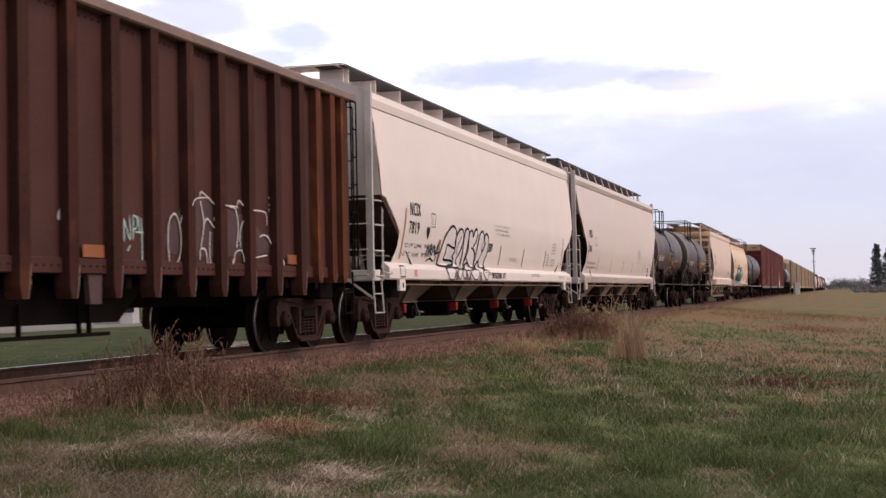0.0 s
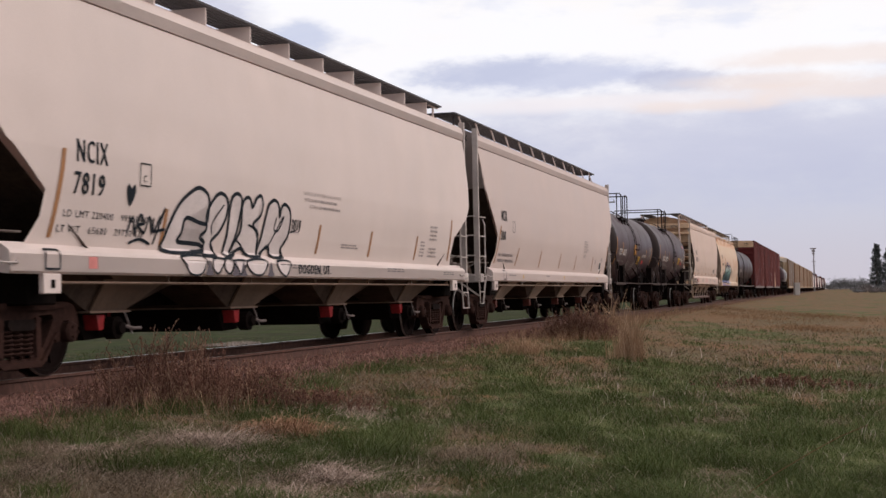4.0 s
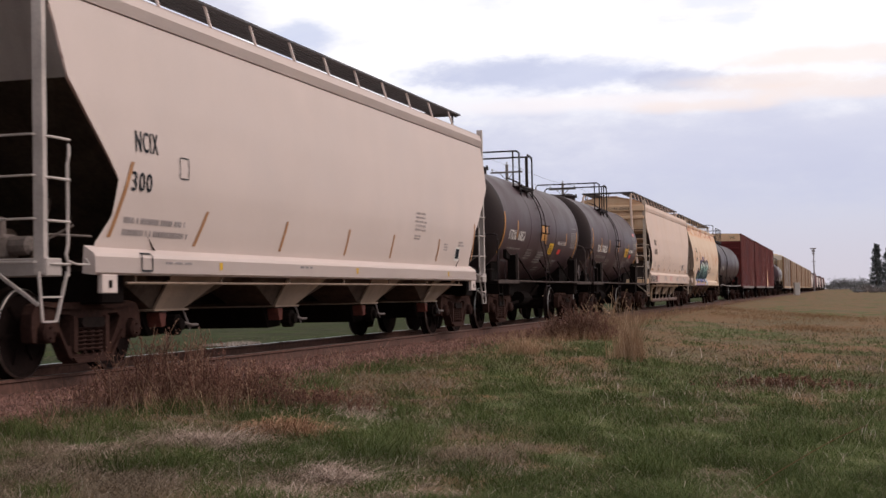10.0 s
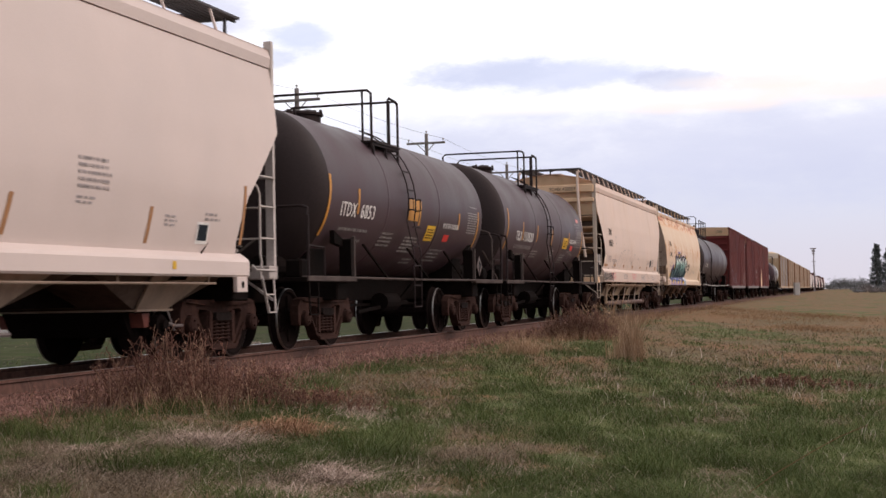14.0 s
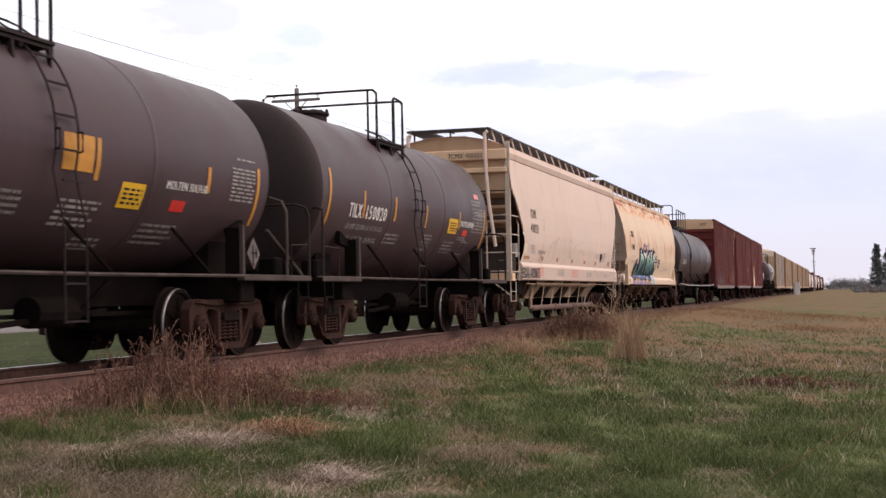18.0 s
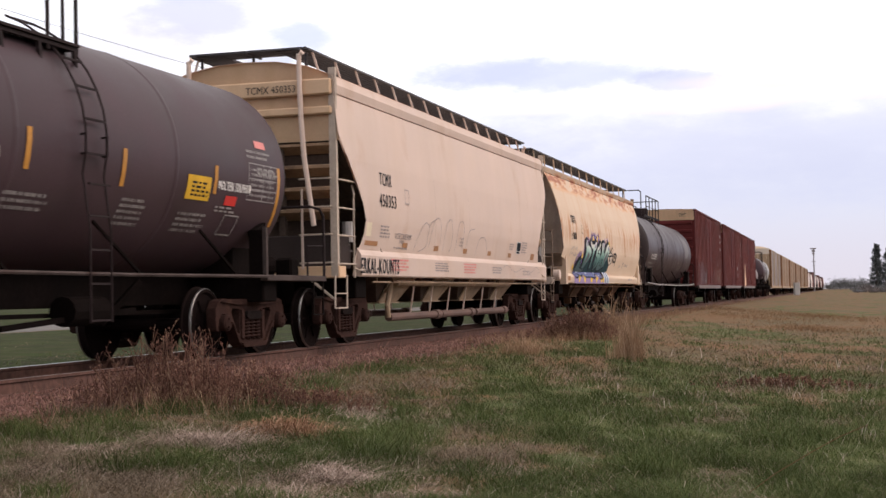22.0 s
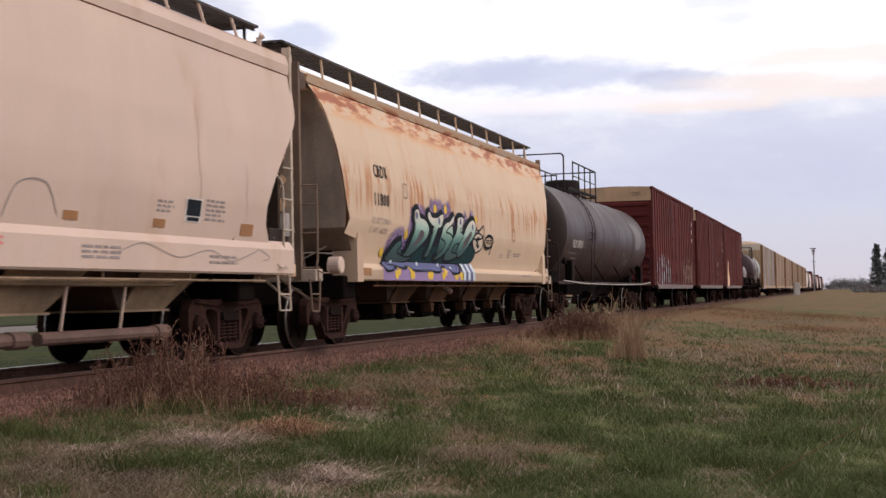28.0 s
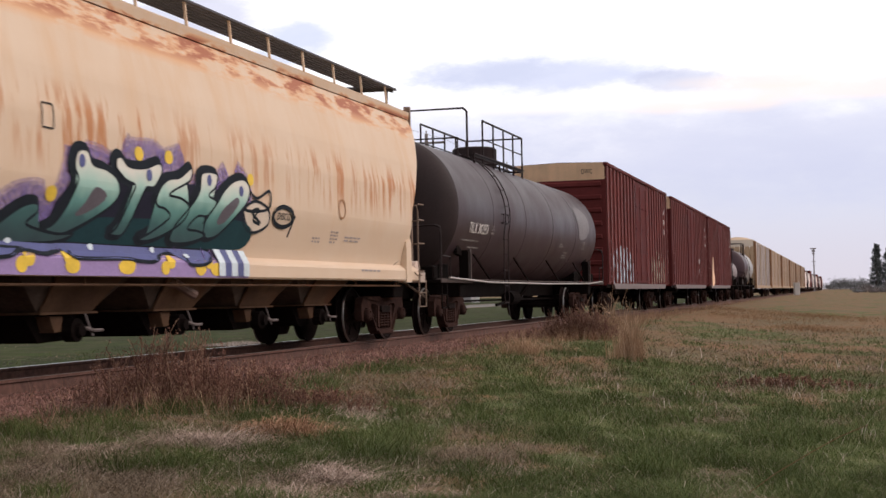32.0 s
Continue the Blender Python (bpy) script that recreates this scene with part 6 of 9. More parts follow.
sprayed(car_e, "graffiti_scrawl", SCRAWL, (84.9 - c_e, 1.55, 5.2, 0.68), face_e, FADED_INK, 0.014, "thin grey scrawled outline letters")
lettering(car_e, "ICECREAM", 83.84 - c_e, 1.735, 0.1, 0.9, face_e, FADED_INK, "thin hand-drawn grey tag", 0.15, bold=0.004)
lettering(car_e, "AND", 84.1 - c_e, 1.655, 0.065, 0.24, face_e, FADED_INK, "thin hand-drawn grey tag", 0.1, bold=0.003)
text_bars(car_e, 83.84 - c_e, 1.55, 0.85, 0.065, 1, face_e, FADED_INK, "small illegible hand-drawn tag", seed=4)
RUSTY_PIPE = surface("rusty_outlet_pipe", (0.12, 0.073, 0.06), 0.75, grain=(20, 0.2), patches=(2, 0.3), bump=0.004, rust=(0.5, (0.17, 0.095, 0.07)))
for k in (1, -1):
    for y0, y1 in ((84.4, 87.5), (87.6, 90.0), (90.2, 92.9)):
        bm = bmesh.new()
        tube(bm, [(k * 1.18, y0 - c_e, 0.40), (k * 1.18, y1 - c_e - 0.3, 0.40)], 0.072, 10)
        tube(bm, [(k * 1.18, y1 - c_e - 0.3, 0.40), (k * 1.18, y1 - c_e - 0.02, 0.40)], 0.092, 10)
        part("outlet_pipe", bm, RUSTY_PIPE, car_e, "rusty outlet pipe")
    bm = bmesh.new()
    tube(bm, [(k * 1.3, 84.5 - c_e, 0.99), (k * 1.3, 92.8 - c_e, 0.97)], 0.05, 8)
    tube(bm, [(k * 1.2, 84.5 - c_e, 0.99), (k * 1.18, 84.35 - c_e, 0.6), (k * 1.18, 84.4 - c_e, 0.4)], 0.05, 8)
    part("air_pipe", bm, SOOT_TAN, car_e)
    for y in (85.6, 86.8, 88.0, 89.2, 90.6, 91.8):
        bm = bmesh.new()
        bar(bm, (k * 1.2, y - c_e, 0.47), (k * 1.28, y - c_e, 0.97), 0.024)
        part("pipe_hanger", bm, BUFF, car_e)
for y in (81.6, 95.7):
    bm = bmesh.new()
    lathe(bm, [(-0.16, 0.09), (0.16, 0.09)], (1.35, y + 0.35 - c_e, 1.78), "Z", 12)
    part("air_filter", bm, LIGHT_STEEL, car_e)

# ---- fourth hopper car: rust along the roof, bright graffiti ----
F_CUT = ((1.1, 1.7), (1.68, 1.7), (1.74, 1.18), (1.98, 1.32), (2.11, 1.22), (2.55, 1.05), (3.07, 0.97), (3.38, 0.92), (3.68, 0.8), (3.83, 0.62), (3.95, 0.45), (4.2, 0.4))
F_BACK = ((1.1, 0.9), (1.45, 0.92), (1.8, 1.0), (2.05, 1.0), (2.3, 0.92), (2.6, 0.74), (2.9, 0.52), (3.2, 0.3), (3.5, 0.13), (3.75, 0.03), (3.9, 0.0), (4.2, 0.0))
F_PROFILE = ((1.1, 1.39), (1.32, 1.40), (1.6, 1.465), (1.95, 1.548), (2.1, 1.552), (2.6, 1.55), (3.1, 1.47), (3.6, 1.34), (3.95, 1.22))
F_OUT = (102.2, 104.6, 107.0, 109.3)
RUSTED = bpy.data.materials.new("yellow_cream_paint_with_rust")
RUSTED.use_nodes = True


def rusted_paint(m):
    """Yellow-cream paint: rust that breaks through along the shoulder of the roof and runs down in streaks."""
    nt = m.node_tree
    n, l = nt.nodes, nt.links
    b = n["Principled BSDF"]
    b.inputs["Roughness"].default_value = 0.6
    tc = n.new("ShaderNodeTexCoord")
    sep = n.new("ShaderNodeSeparateXYZ")
    l.new(tc.outputs["Object"], sep.inputs[0])

    def noise_at(scale, detail, stretch, seed):
        mp = n.new("ShaderNodeMapping")
        mp.inputs["Scale"].default_value, mp.inputs["Location"].default_value = stretch, (seed, seed, 0)
        l.new(tc.outputs["Object"], mp.inputs[0])
        t = n.new("ShaderNodeTexNoise")
        t.inputs["Scale"].default_value, t.inputs["Detail"].default_value, t.inputs["Roughness"].default_value = scale, detail, 0.62
        l.new(mp.outputs[0], t.inputs["Vector"])
        return t.outputs[0]

    def ramp(v, lo, hi, a=0.0, c=1.0):
        r = n.new("ShaderNodeMapRange")
        for i, x in enumerate((lo, hi, a, c)):
            r.inputs[i + 1].default_value = x
        l.new(v, r.inputs[0])
        return r.outputs[0]

    def times(a, c):
        r = n.new("ShaderNodeMath")
        r.operation = "MULTIPLY"
        l.new(a, r.inputs[0]), l.new(c, r.inputs[1])
        return r.outputs[0]

    def mix(f, a, c):
        x = n.new("ShaderNodeMix")
        x.data_type = "RGBA"
        l.new(f, x.inputs[0])
        for i, v in ((6, a), (7, c)):
            if isinstance(v, tuple):
                x.inputs[i].default_value = (*v, 1)
            else:
                l.new(v, x.inputs[i])
        return x.outputs[2]

    z = sep.outputs[2]
    col = mix(ramp(noise_at(0.8, 4, (1, 1, 1), 1.0), 0.35, 0.7), (0.58, 0.425, 0.295), (0.61, 0.47, 0.345))
    col = mix(times(ramp(noise_at(2.2, 5, (1, 1, 0.05), 4.0), 0.47, 0.72, 0.0, 0.5), ramp(z, 1.2, 2.6)), col, (0.55, 0.33, 0.17))
    runs = times(ramp(noise_at(5.0, 6, (1, 1, 0.10), 8.0), 0.50, 0.58), times(ramp(z, 2.0, 2.35), ramp(z, 3.0, 2.7)))
    col = mix(times(runs, ramp(noise_at(0.35, 2, (1, 1, 0), 3.0), 0.40, 0.58, 0.45, 0.95)), col, (0.42, 0.165, 0.05))
    crown = times(ramp(noise_at(1.8, 8, (1, 0.5, 2.4), 6.0), 0.46, 0.56), times(ramp(z, 3.5, 3.75), ramp(z, 4.06, 3.98)))
    col = mix(ramp(crown, 0.0, 0.5, 0.0, 0.8), col, (0.60, 0.30, 0.13))
    col = mix(ramp(crown, 0.4, 1.0), col, (0.33, 0.095, 0.035))
    l.new(col, b.inputs["Base Color"])
    bp = n.new("ShaderNodeBump")
    bp.inputs["Strength"].default_value, bp.inputs["Distance"].default_value = 0.4, 0.004
    l.new(noise_at(30, 4, (1, 1, 1), 2.0), bp.inputs["Height"])
    l.new(bp.outputs[0], b.inputs["Normal"])


rusted_paint(RUSTED)
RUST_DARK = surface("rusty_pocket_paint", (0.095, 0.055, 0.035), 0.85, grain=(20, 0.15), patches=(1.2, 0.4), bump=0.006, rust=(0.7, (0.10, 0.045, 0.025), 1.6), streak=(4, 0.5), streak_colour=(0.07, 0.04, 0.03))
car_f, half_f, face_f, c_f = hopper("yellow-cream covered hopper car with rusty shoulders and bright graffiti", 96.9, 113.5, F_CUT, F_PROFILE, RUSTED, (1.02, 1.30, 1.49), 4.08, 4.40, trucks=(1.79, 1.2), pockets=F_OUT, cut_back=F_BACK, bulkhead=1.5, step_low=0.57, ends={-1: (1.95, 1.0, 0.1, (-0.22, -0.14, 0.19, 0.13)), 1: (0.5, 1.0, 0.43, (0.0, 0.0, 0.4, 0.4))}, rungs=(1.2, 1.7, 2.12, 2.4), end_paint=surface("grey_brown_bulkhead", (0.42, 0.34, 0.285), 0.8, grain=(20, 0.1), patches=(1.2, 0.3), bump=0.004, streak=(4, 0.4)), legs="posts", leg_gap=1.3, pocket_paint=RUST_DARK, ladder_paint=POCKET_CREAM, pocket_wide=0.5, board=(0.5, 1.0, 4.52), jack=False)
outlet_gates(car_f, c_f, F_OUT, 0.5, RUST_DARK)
for m in (1, -1):
    for k in (1, -1):
        bm = bmesh.new()
        ye = m * (half_f - (1.7 if m < 0 else 0.95))
        slab(bm, [(ye - m * 0.28, 1.0), (ye, 1.0), (ye, 1.66), (ye - m * 0.06, 1.77), (ye - m * 0.28, 1.70)], *sorted((k * 1.1, k * 1.52)))
        part("gusset_plate", bm, TAN if m < 0 else RUSTED, car_f)
    bm = bmesh.new()
    lathe(bm, [(1.28, 0.13), (1.46, 0.135), (1.48, 0.11), (1.48, 0.02)], (0, m * (half_f - (1.12 if m < 0 else 0.45)), 1.25), "X", 18)
    part("air_reservoir", bm, BUFF, car_f, "round-ended air reservoir")
bm = bmesh.new()
tube(bm, [(0.9, 104.0 - c_f, 0.98), (1.2, 104.3 - c_f, 0.96), (1.32, 104.55 - c_f, 0.82)], 0.06, 8)
part("vent_elbow", bm, RUSTY_PIPE, car_f, "rusty bent pipe end")
lettering(car_f, "CRDX", 99.42 - c_f, 2.70, 0.22, 0.68, face_f, BLACK_INK, "black stencilled reporting mark", bold=0.01)
lettering(car_f, "LD LMT 219600", 99.24 - c_f, 1.95, 0.1, 0.95, face_f, FADED_INK, "small grey stencilled weight mark")
lettering(car_f, "LT WT  66200", 99.15 - c_f, 1.79, 0.1, 0.93, face_f, FADED_INK, "small grey stencilled weight mark")
lettering(car_f, "11800", 99.32 - c_f, 2.24, 0.21, 0.78, face_f, BLACK_INK, "black stencilled car number", bold=0.01)
sprayed(car_f, "stencil_box", BOXED, (100.9 - c_f, 2.45, 0.2, 0.24), face_f, BLACK_INK, 0.014, "small square stencilled box")
for y, z, long, high, n in ((108.7, 1.56, 0.3, 0.2, 4), (108.0, 1.55, 0.3, 0.1, 2), (109.3, 1.6, 0.7, 0.1, 2), (110.0, 1.15, 0.9, 0.06, 1)):
    text_bars(car_f, y - c_f, z, long, high, n, face_f, FADED_INK, seed=int(y * 9))
panel(car_f, "amber_mark", 98.9 - c_f, 99.3 - c_f, 1.1, 1.22, face_f, BROWN_STRIP)
panel(car_f, "scuff_mark", 107.05 - c_f, 107.1 - c_f, 1.6, 1.9, face_f, BLACK_INK, lean=0.15)
sprayed(car_f, "round_mark", [[(0.5 + 0.5 * math.cos(a), 0.5 + 0.5 * math.sin(a)) for a in np.linspace(0, 5.6, 9)]], (108.9 - c_f, 1.95, 0.28, 0.28), face_f, BROWN_STRIP, 0.03, "round brown stencilled mark", True)

# graffiti: five block letters in fading green with black outlines on a violet cloud
VIOLET = surface("sprayed_violet", (0.27, 0.19, 0.37), 0.6, grain=(30, 0.1), patches=(2, 0.15), bump=0.0)


def thin_spray(name, colour, low, high, scale, least=0.0, most=1.0):
    """Spray paint that covers the sheet only in part, in specks."""
    m = bpy.data.materials.new(name)
    m.use_nodes = True
    n, l = m.node_tree.nodes, m.node_tree.links
    tc, nz, mr, tp, ms = n.new("ShaderNodeTexCoord"), n.new("ShaderNodeTexNoise"), n.new("ShaderNodeMapRange"), n.new("ShaderNodeBsdfTransparent"), n.new("ShaderNodeMixShader")
    nz.inputs["Scale"].default_value, nz.inputs["Detail"].default_value = scale, 5
    for i, v in enumerate((low, high, least, most)):
        mr.inputs[i + 1].default_value = v
    n["Principled BSDF"].inputs["Base Color"].default_value, n["Principled BSDF"].inputs["Roughness"].default_value = (*colour, 1), 0.65
    l.new(tc.outputs["Object"], nz.inputs["Vector"]), l.new(nz.outputs[0], mr.inputs[0]), l.new(mr.outputs[0], ms.inputs[0])
    l.new(tp.outputs[0], ms.inputs[1]), l.new(n["Principled BSDF"].outputs[0], ms.inputs[2]), l.new(ms.outputs[0], n["Material Output"].inputs["Surface"])
    return m


VIOLET_HAZE = thin_spray("thin_violet_spray", (0.25, 0.18, 0.42), 0.3, 0.7, 20, 0.12, 0.5)
NAVY = surface("sprayed_navy", (0.075, 0.085, 0.21), 0.6, grain=(30, 0.1), patches=(2, 0.2), bump=0.0)
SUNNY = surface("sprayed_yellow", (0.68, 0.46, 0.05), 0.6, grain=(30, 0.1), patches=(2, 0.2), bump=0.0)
PALE = surface("sprayed_pale_blue", (0.55, 0.62, 0.66), 0.6, grain=(30, 0.1), patches=(2, 0.2), bump=0.0)
TEAL = bpy.data.materials.new("sprayed_green_fade")
TEAL.use_nodes = True


def fading_green(m):
    """Spray paint that fades from pale mint at the top of the letters to deep green at their foot."""
    n, l = m.node_tree.nodes, m.node_tree.links
    tc, sep, r = n.new("ShaderNodeTexCoord"), n.new("ShaderNodeSeparateXYZ"), n.new("ShaderNodeValToRGB")
    nz, add, rng_node = n.new("ShaderNodeTexNoise"), n.new("ShaderNodeMath"), n.new("ShaderNodeMapRange")
    nz.inputs["Scale"].default_value = 3.0
    l.new(tc.outputs["Object"], sep.inputs[0]), l.new(tc.outputs["Object"], nz.inputs["Vector"])
    add.operation = "MULTIPLY_ADD"
    add.inputs[1].default_value = 0.25
    l.new(nz.outputs[0], add.inputs[0]), l.new(sep.outputs[2], add.inputs[2])
    rng_node.inputs[1].default_value, rng_node.inputs[2].default_value = 1.46, 2.3
    l.new(add.outputs[0], rng_node.inputs[0]), l.new(rng_node.outputs[0], r.inputs[0])
    e = r.color_ramp.elements
    e[0].color, e[1].color = (0.014, 0.035, 0.042, 1), (0.62, 0.60, 0.52, 1)
    for at, col in ((0.35, (0.032, 0.10, 0.098, 1)), (0.55, (0.10, 0.25, 0.22, 1)), (0.75, (0.32, 0.50, 0.43, 1))):
        x = e.new(at)
        x.color = col
    l.new(r.outputs[0], n["Principled BSDF"].inputs["Base Color"])
    n["Principled BSDF"].inputs["Roughness"].default_value = 0.6


fading_green(TEAL)
G_BOX = (100.35 - c_f, 1.22, 6.1, 1.12)
def spot(car, x, z, rx, rz, paint, label, proud=0.011):
    filled(car, "graffiti_dot", [(x + rx * math.cos(a), z + rz * math.sin(a)) for a in np.linspace(0, 5.5, 8)], G_BOX, face_f, paint, label, proud)


for x, z in ((0.12, 0.536), (0.397, 1.018), (0.51, 1.036), (0.608, 0.509), (0.875, 0.955), (-0.066, 0.241), (0.061, -0.027), (0.175, 0.0), (0.379, -0.054), (0.531, -0.018), (0.69, -0.009)):
    spot(car_f, x, z, 0.016, 0.07, SUNNY, "yellow sprayed dot", 0.0135)
# each letter is a few thick strokes: black first, the green fade over it
STROKES = ([(0.16, 0.23), (0.08, 0.2), (0.02, 0.17), (0.0, 0.24), (0.03, 0.36), (0.085, 0.40), (0.07, 0.31)],
           [(0.212, 0.95), (0.203, 0.74), (0.18, 0.49), (0.165, 0.24)], [(0.206, 0.75), (0.28, 0.71), (0.312, 0.54), (0.262, 0.34), (0.175, 0.24)],
           [(0.33, 0.94), (0.37, 0.86), (0.45, 0.88), (0.47, 0.82)], [(0.405, 0.86), (0.39, 0.64), (0.363, 0.45), (0.335, 0.24)],
           [(0.58, 0.92), (0.50, 0.80), (0.485, 0.66), (0.54, 0.54), (0.53, 0.38), (0.455, 0.29)],
           [(0.683, 0.93), (0.675, 0.78), (0.635, 0.60), (0.605, 0.42), (0.615, 0.28), (0.68, 0.31)],
           [(0.787, 0.87), (0.83, 0.74), (0.81, 0.48), (0.745, 0.31), (0.715, 0.43), (0.738, 0.7), (0.78, 0.86)])
for wide, paint, label, off in ((0.70, VIOLET_HAZE, "thin violet sprayed haze", 0.0012), (0.63, VIOLET_HAZE, "thin violet sprayed haze", 0.0044), (0.55, VIOLET_HAZE, "violet sprayed halo", 0.0078)):
    for k, stroke in enumerate(STROKES):
        sprayed(car_f, "graffiti_halo", [stroke], G_BOX, face_f, paint, wide if k else wide - 0.12, label, False, off + 0.0004 * k)
NIGHT = surface("sprayed_near_black", (0.022, 0.022, 0.035), 0.6, grain=(30, 0.1), patches=(2, 0.2), bump=0.0)
DEEP_TEAL = surface("sprayed_deep_teal", (0.018, 0.045, 0.052), 0.6, grain=(30, 0.1), patches=(2, 0.2), bump=0.0)
BASE = [(-0.051, -0.018), (-0.036, 0.134), (0.097, 0.125), (0.316, 0.125), (0.695, 0.134), (0.684, -0.018), (0.608, -0.036), (0.589, 0.071), (0.511, 0.071), (0.467, -0.018), (0.4, -0.018), (0.364, 0.0), (0.198, -0.009), (0.189, 0.08), (0.146, 0.045), (0.108, 0.018), (0.049, 0.045), (0.005, -0.018)]
filled(car_f, "graffiti_base", BASE, G_BOX, face_f, NAVY, "navy sprayed base with drips", 0.018)
sprayed(car_f, "graffiti_outline", [BASE], G_BOX, face_f, BLACK_INK, 0.04, "black sprayed outline", True, 0.0195)
filled(car_f, "graffiti_shadow", [(0.17, 0.25), (0.2, 0.75), (0.28, 0.78), (0.36, 0.8), (0.44, 0.8), (0.52, 0.78), (0.62, 0.8), (0.7, 0.78), (0.8, 0.8), (0.84, 0.6), (0.82, 0.3)], G_BOX, face_f, NIGHT, "near-black sprayed shadow between letters", 0.0205)
filled(car_f, "graffiti_shadow", [(-0.007, 0.098), (0.098, 0.205), (0.249, 0.357), (0.403, 0.393), (0.592, 0.429), (0.803, 0.482), (0.9, 0.384), (0.859, 0.161), (0.623, 0.143), (0.316, 0.134), (0.097, 0.134)], G_BOX, face_f, DEEP_TEAL, "dark teal sprayed fill", 0.021)
LETTERS = (([(0.0, 0.10), (-0.033, 0.152), (0.007, 0.304), (0.052, 0.42), (0.084, 0.437), (0.087, 0.366), (0.062, 0.268), (0.098, 0.223), (0.152, 0.196), (0.203, 0.205), (0.157, 0.13), (0.062, 0.10)], None),
           ([(0.189, 0.938), (0.22, 0.955), (0.236, 0.839), (0.279, 0.812), (0.316, 0.732), (0.326, 0.598), (0.305, 0.482), (0.256, 0.357), (0.203, 0.25), (0.164, 0.196), (0.116, 0.223), (0.141, 0.286), (0.169, 0.446), (0.184, 0.607), (0.189, 0.705), (0.179, 0.795)], [(0.244, 0.634), (0.277, 0.607), (0.284, 0.545), (0.257, 0.455), (0.216, 0.375), (0.197, 0.375), (0.221, 0.491)]))
LETTERS += (([(0.313, 0.92), (0.33, 0.955), (0.357, 0.875), (0.415, 0.884), (0.467, 0.955), (0.477, 0.866), (0.448, 0.714), (0.416, 0.688), (0.398, 0.536), (0.382, 0.366), (0.359, 0.223), (0.32, 0.223), (0.339, 0.295), (0.356, 0.446), (0.37, 0.616), (0.377, 0.705), (0.346, 0.741), (0.316, 0.83)], None),
            ([(0.5, 0.804), (0.549, 0.848), (0.597, 0.964), (0.589, 0.83), (0.528, 0.714), (0.508, 0.652), (0.554, 0.634), (0.593, 0.562), (0.582, 0.42), (0.525, 0.277), (0.462, 0.19), (0.421, 0.19), (0.462, 0.268), (0.523, 0.429), (0.502, 0.509), (0.464, 0.545), (0.466, 0.679)], None))
LETTERS += (([(0.643, 0.929), (0.708, 0.946), (0.7, 0.804), (0.67, 0.705), (0.707, 0.643), (0.677, 0.491), (0.636, 0.473), (0.603, 0.339), (0.649, 0.321), (0.684, 0.277), (0.623, 0.197), (0.544, 0.189), (0.551, 0.357), (0.592, 0.536), (0.631, 0.741)], None),
            ([(0.789, 0.902), (0.836, 0.938), (0.862, 0.857), (0.854, 0.714), (0.805, 0.509), (0.738, 0.295), (0.684, 0.259), (0.672, 0.411), (0.705, 0.607), (0.743, 0.786)], [(0.798, 0.723), (0.81, 0.652), (0.761, 0.446), (0.725, 0.42), (0.743, 0.58)]))
for k, (shape, hole) in enumerate(LETTERS):
    # thick black edge that falls to the left, the green fade inside it
    sprayed(car_f, "graffiti_outline", [[(a - 0.009, b + 0.014) for a, b in shape]], G_BOX, face_f, BLACK_INK, 0.125, "black sprayed outline", True, 0.0225 + 0.0004 * k)
    filled(car_f, "graffiti_letter", shape, G_BOX, face_f, TEAL, "mint-to-green sprayed letter", 0.0265 + 0.0004 * k)
    sprayed(car_f, "graffiti_edge", [shape], G_BOX, face_f, BLACK_INK, 0.028, "black sprayed edge", True, 0.0295 + 0.0004 * k)
    if hole:
        filled(car_f, "graffiti_counter", hole, G_BOX, face_f, GREY_SHADE, "dark sprayed counter of a letter", 0.030 + 0.0004 * k)
for x, z in ((0.2, 0.857), (0.428, 0.821), (0.672, 0.866), (0.821, 0.804)):
    spot(car_f, x, z, 0.010, 0.06, NAVY, "navy sprayed dot", 0.034)
for x, z in ((0.021, 0.11), (0.261, 0.098), (0.477, 0.1), (0.605, 0.063)):
    spot(car_f, x, z, 0.010, 0.03, PALE, "pale blue sprayed highlight", 0.032)
filled(car_f, "graffiti_band", [(0, 0), (0, 1), (1, 1), (1, 0)], (99.9 - c_f, 1.03, 5.8, 0.24), face_f, VIOLET, "violet sprayed band on the sill", 0.006, False)
for k, x in enumerate((100.5, 101.35, 102.4, 103.35, 104.2, 104.6)):
    filled(car_f, "graffiti_dot", [(0.5 + 0.5 * math.cos(a), 0.5 + 0.5 * math.sin(a)) for a in np.linspace(0, 5.5, 8)], (x - c_f, 1.05, 0.2 + 0.08 * (k % 3), 0.16), face_f, SUNNY, "yellow sprayed dot", 0.011)
for k, paint in enumerate((PALE, NAVY, PALE, NAVY, PALE)):
    panel(car_f, "graffiti_stripe", 104.81 + 0.178 * k - c_f, 104.985 + 0.178 * k - c_f, 1.05, 1.38, face_f, paint, proud=0.026)
FACE_PALE = surface("sprayed_cream", (0.62, 0.52, 0.42), 0.6, grain=(30, 0.1), patches=(2, 0.1), bump=0.0)
filled(car_f, "graffiti_blob", [(0.1, 0.2), (0.0, 0.7), (0.4, 1.0), (0.9, 0.8), (1.0, 0.3), (0.5, 0.0)], (105.5 - c_f, 1.62, 0.82, 0.4), face_f, FACE_PALE, "pale sprayed blob", 0.018)
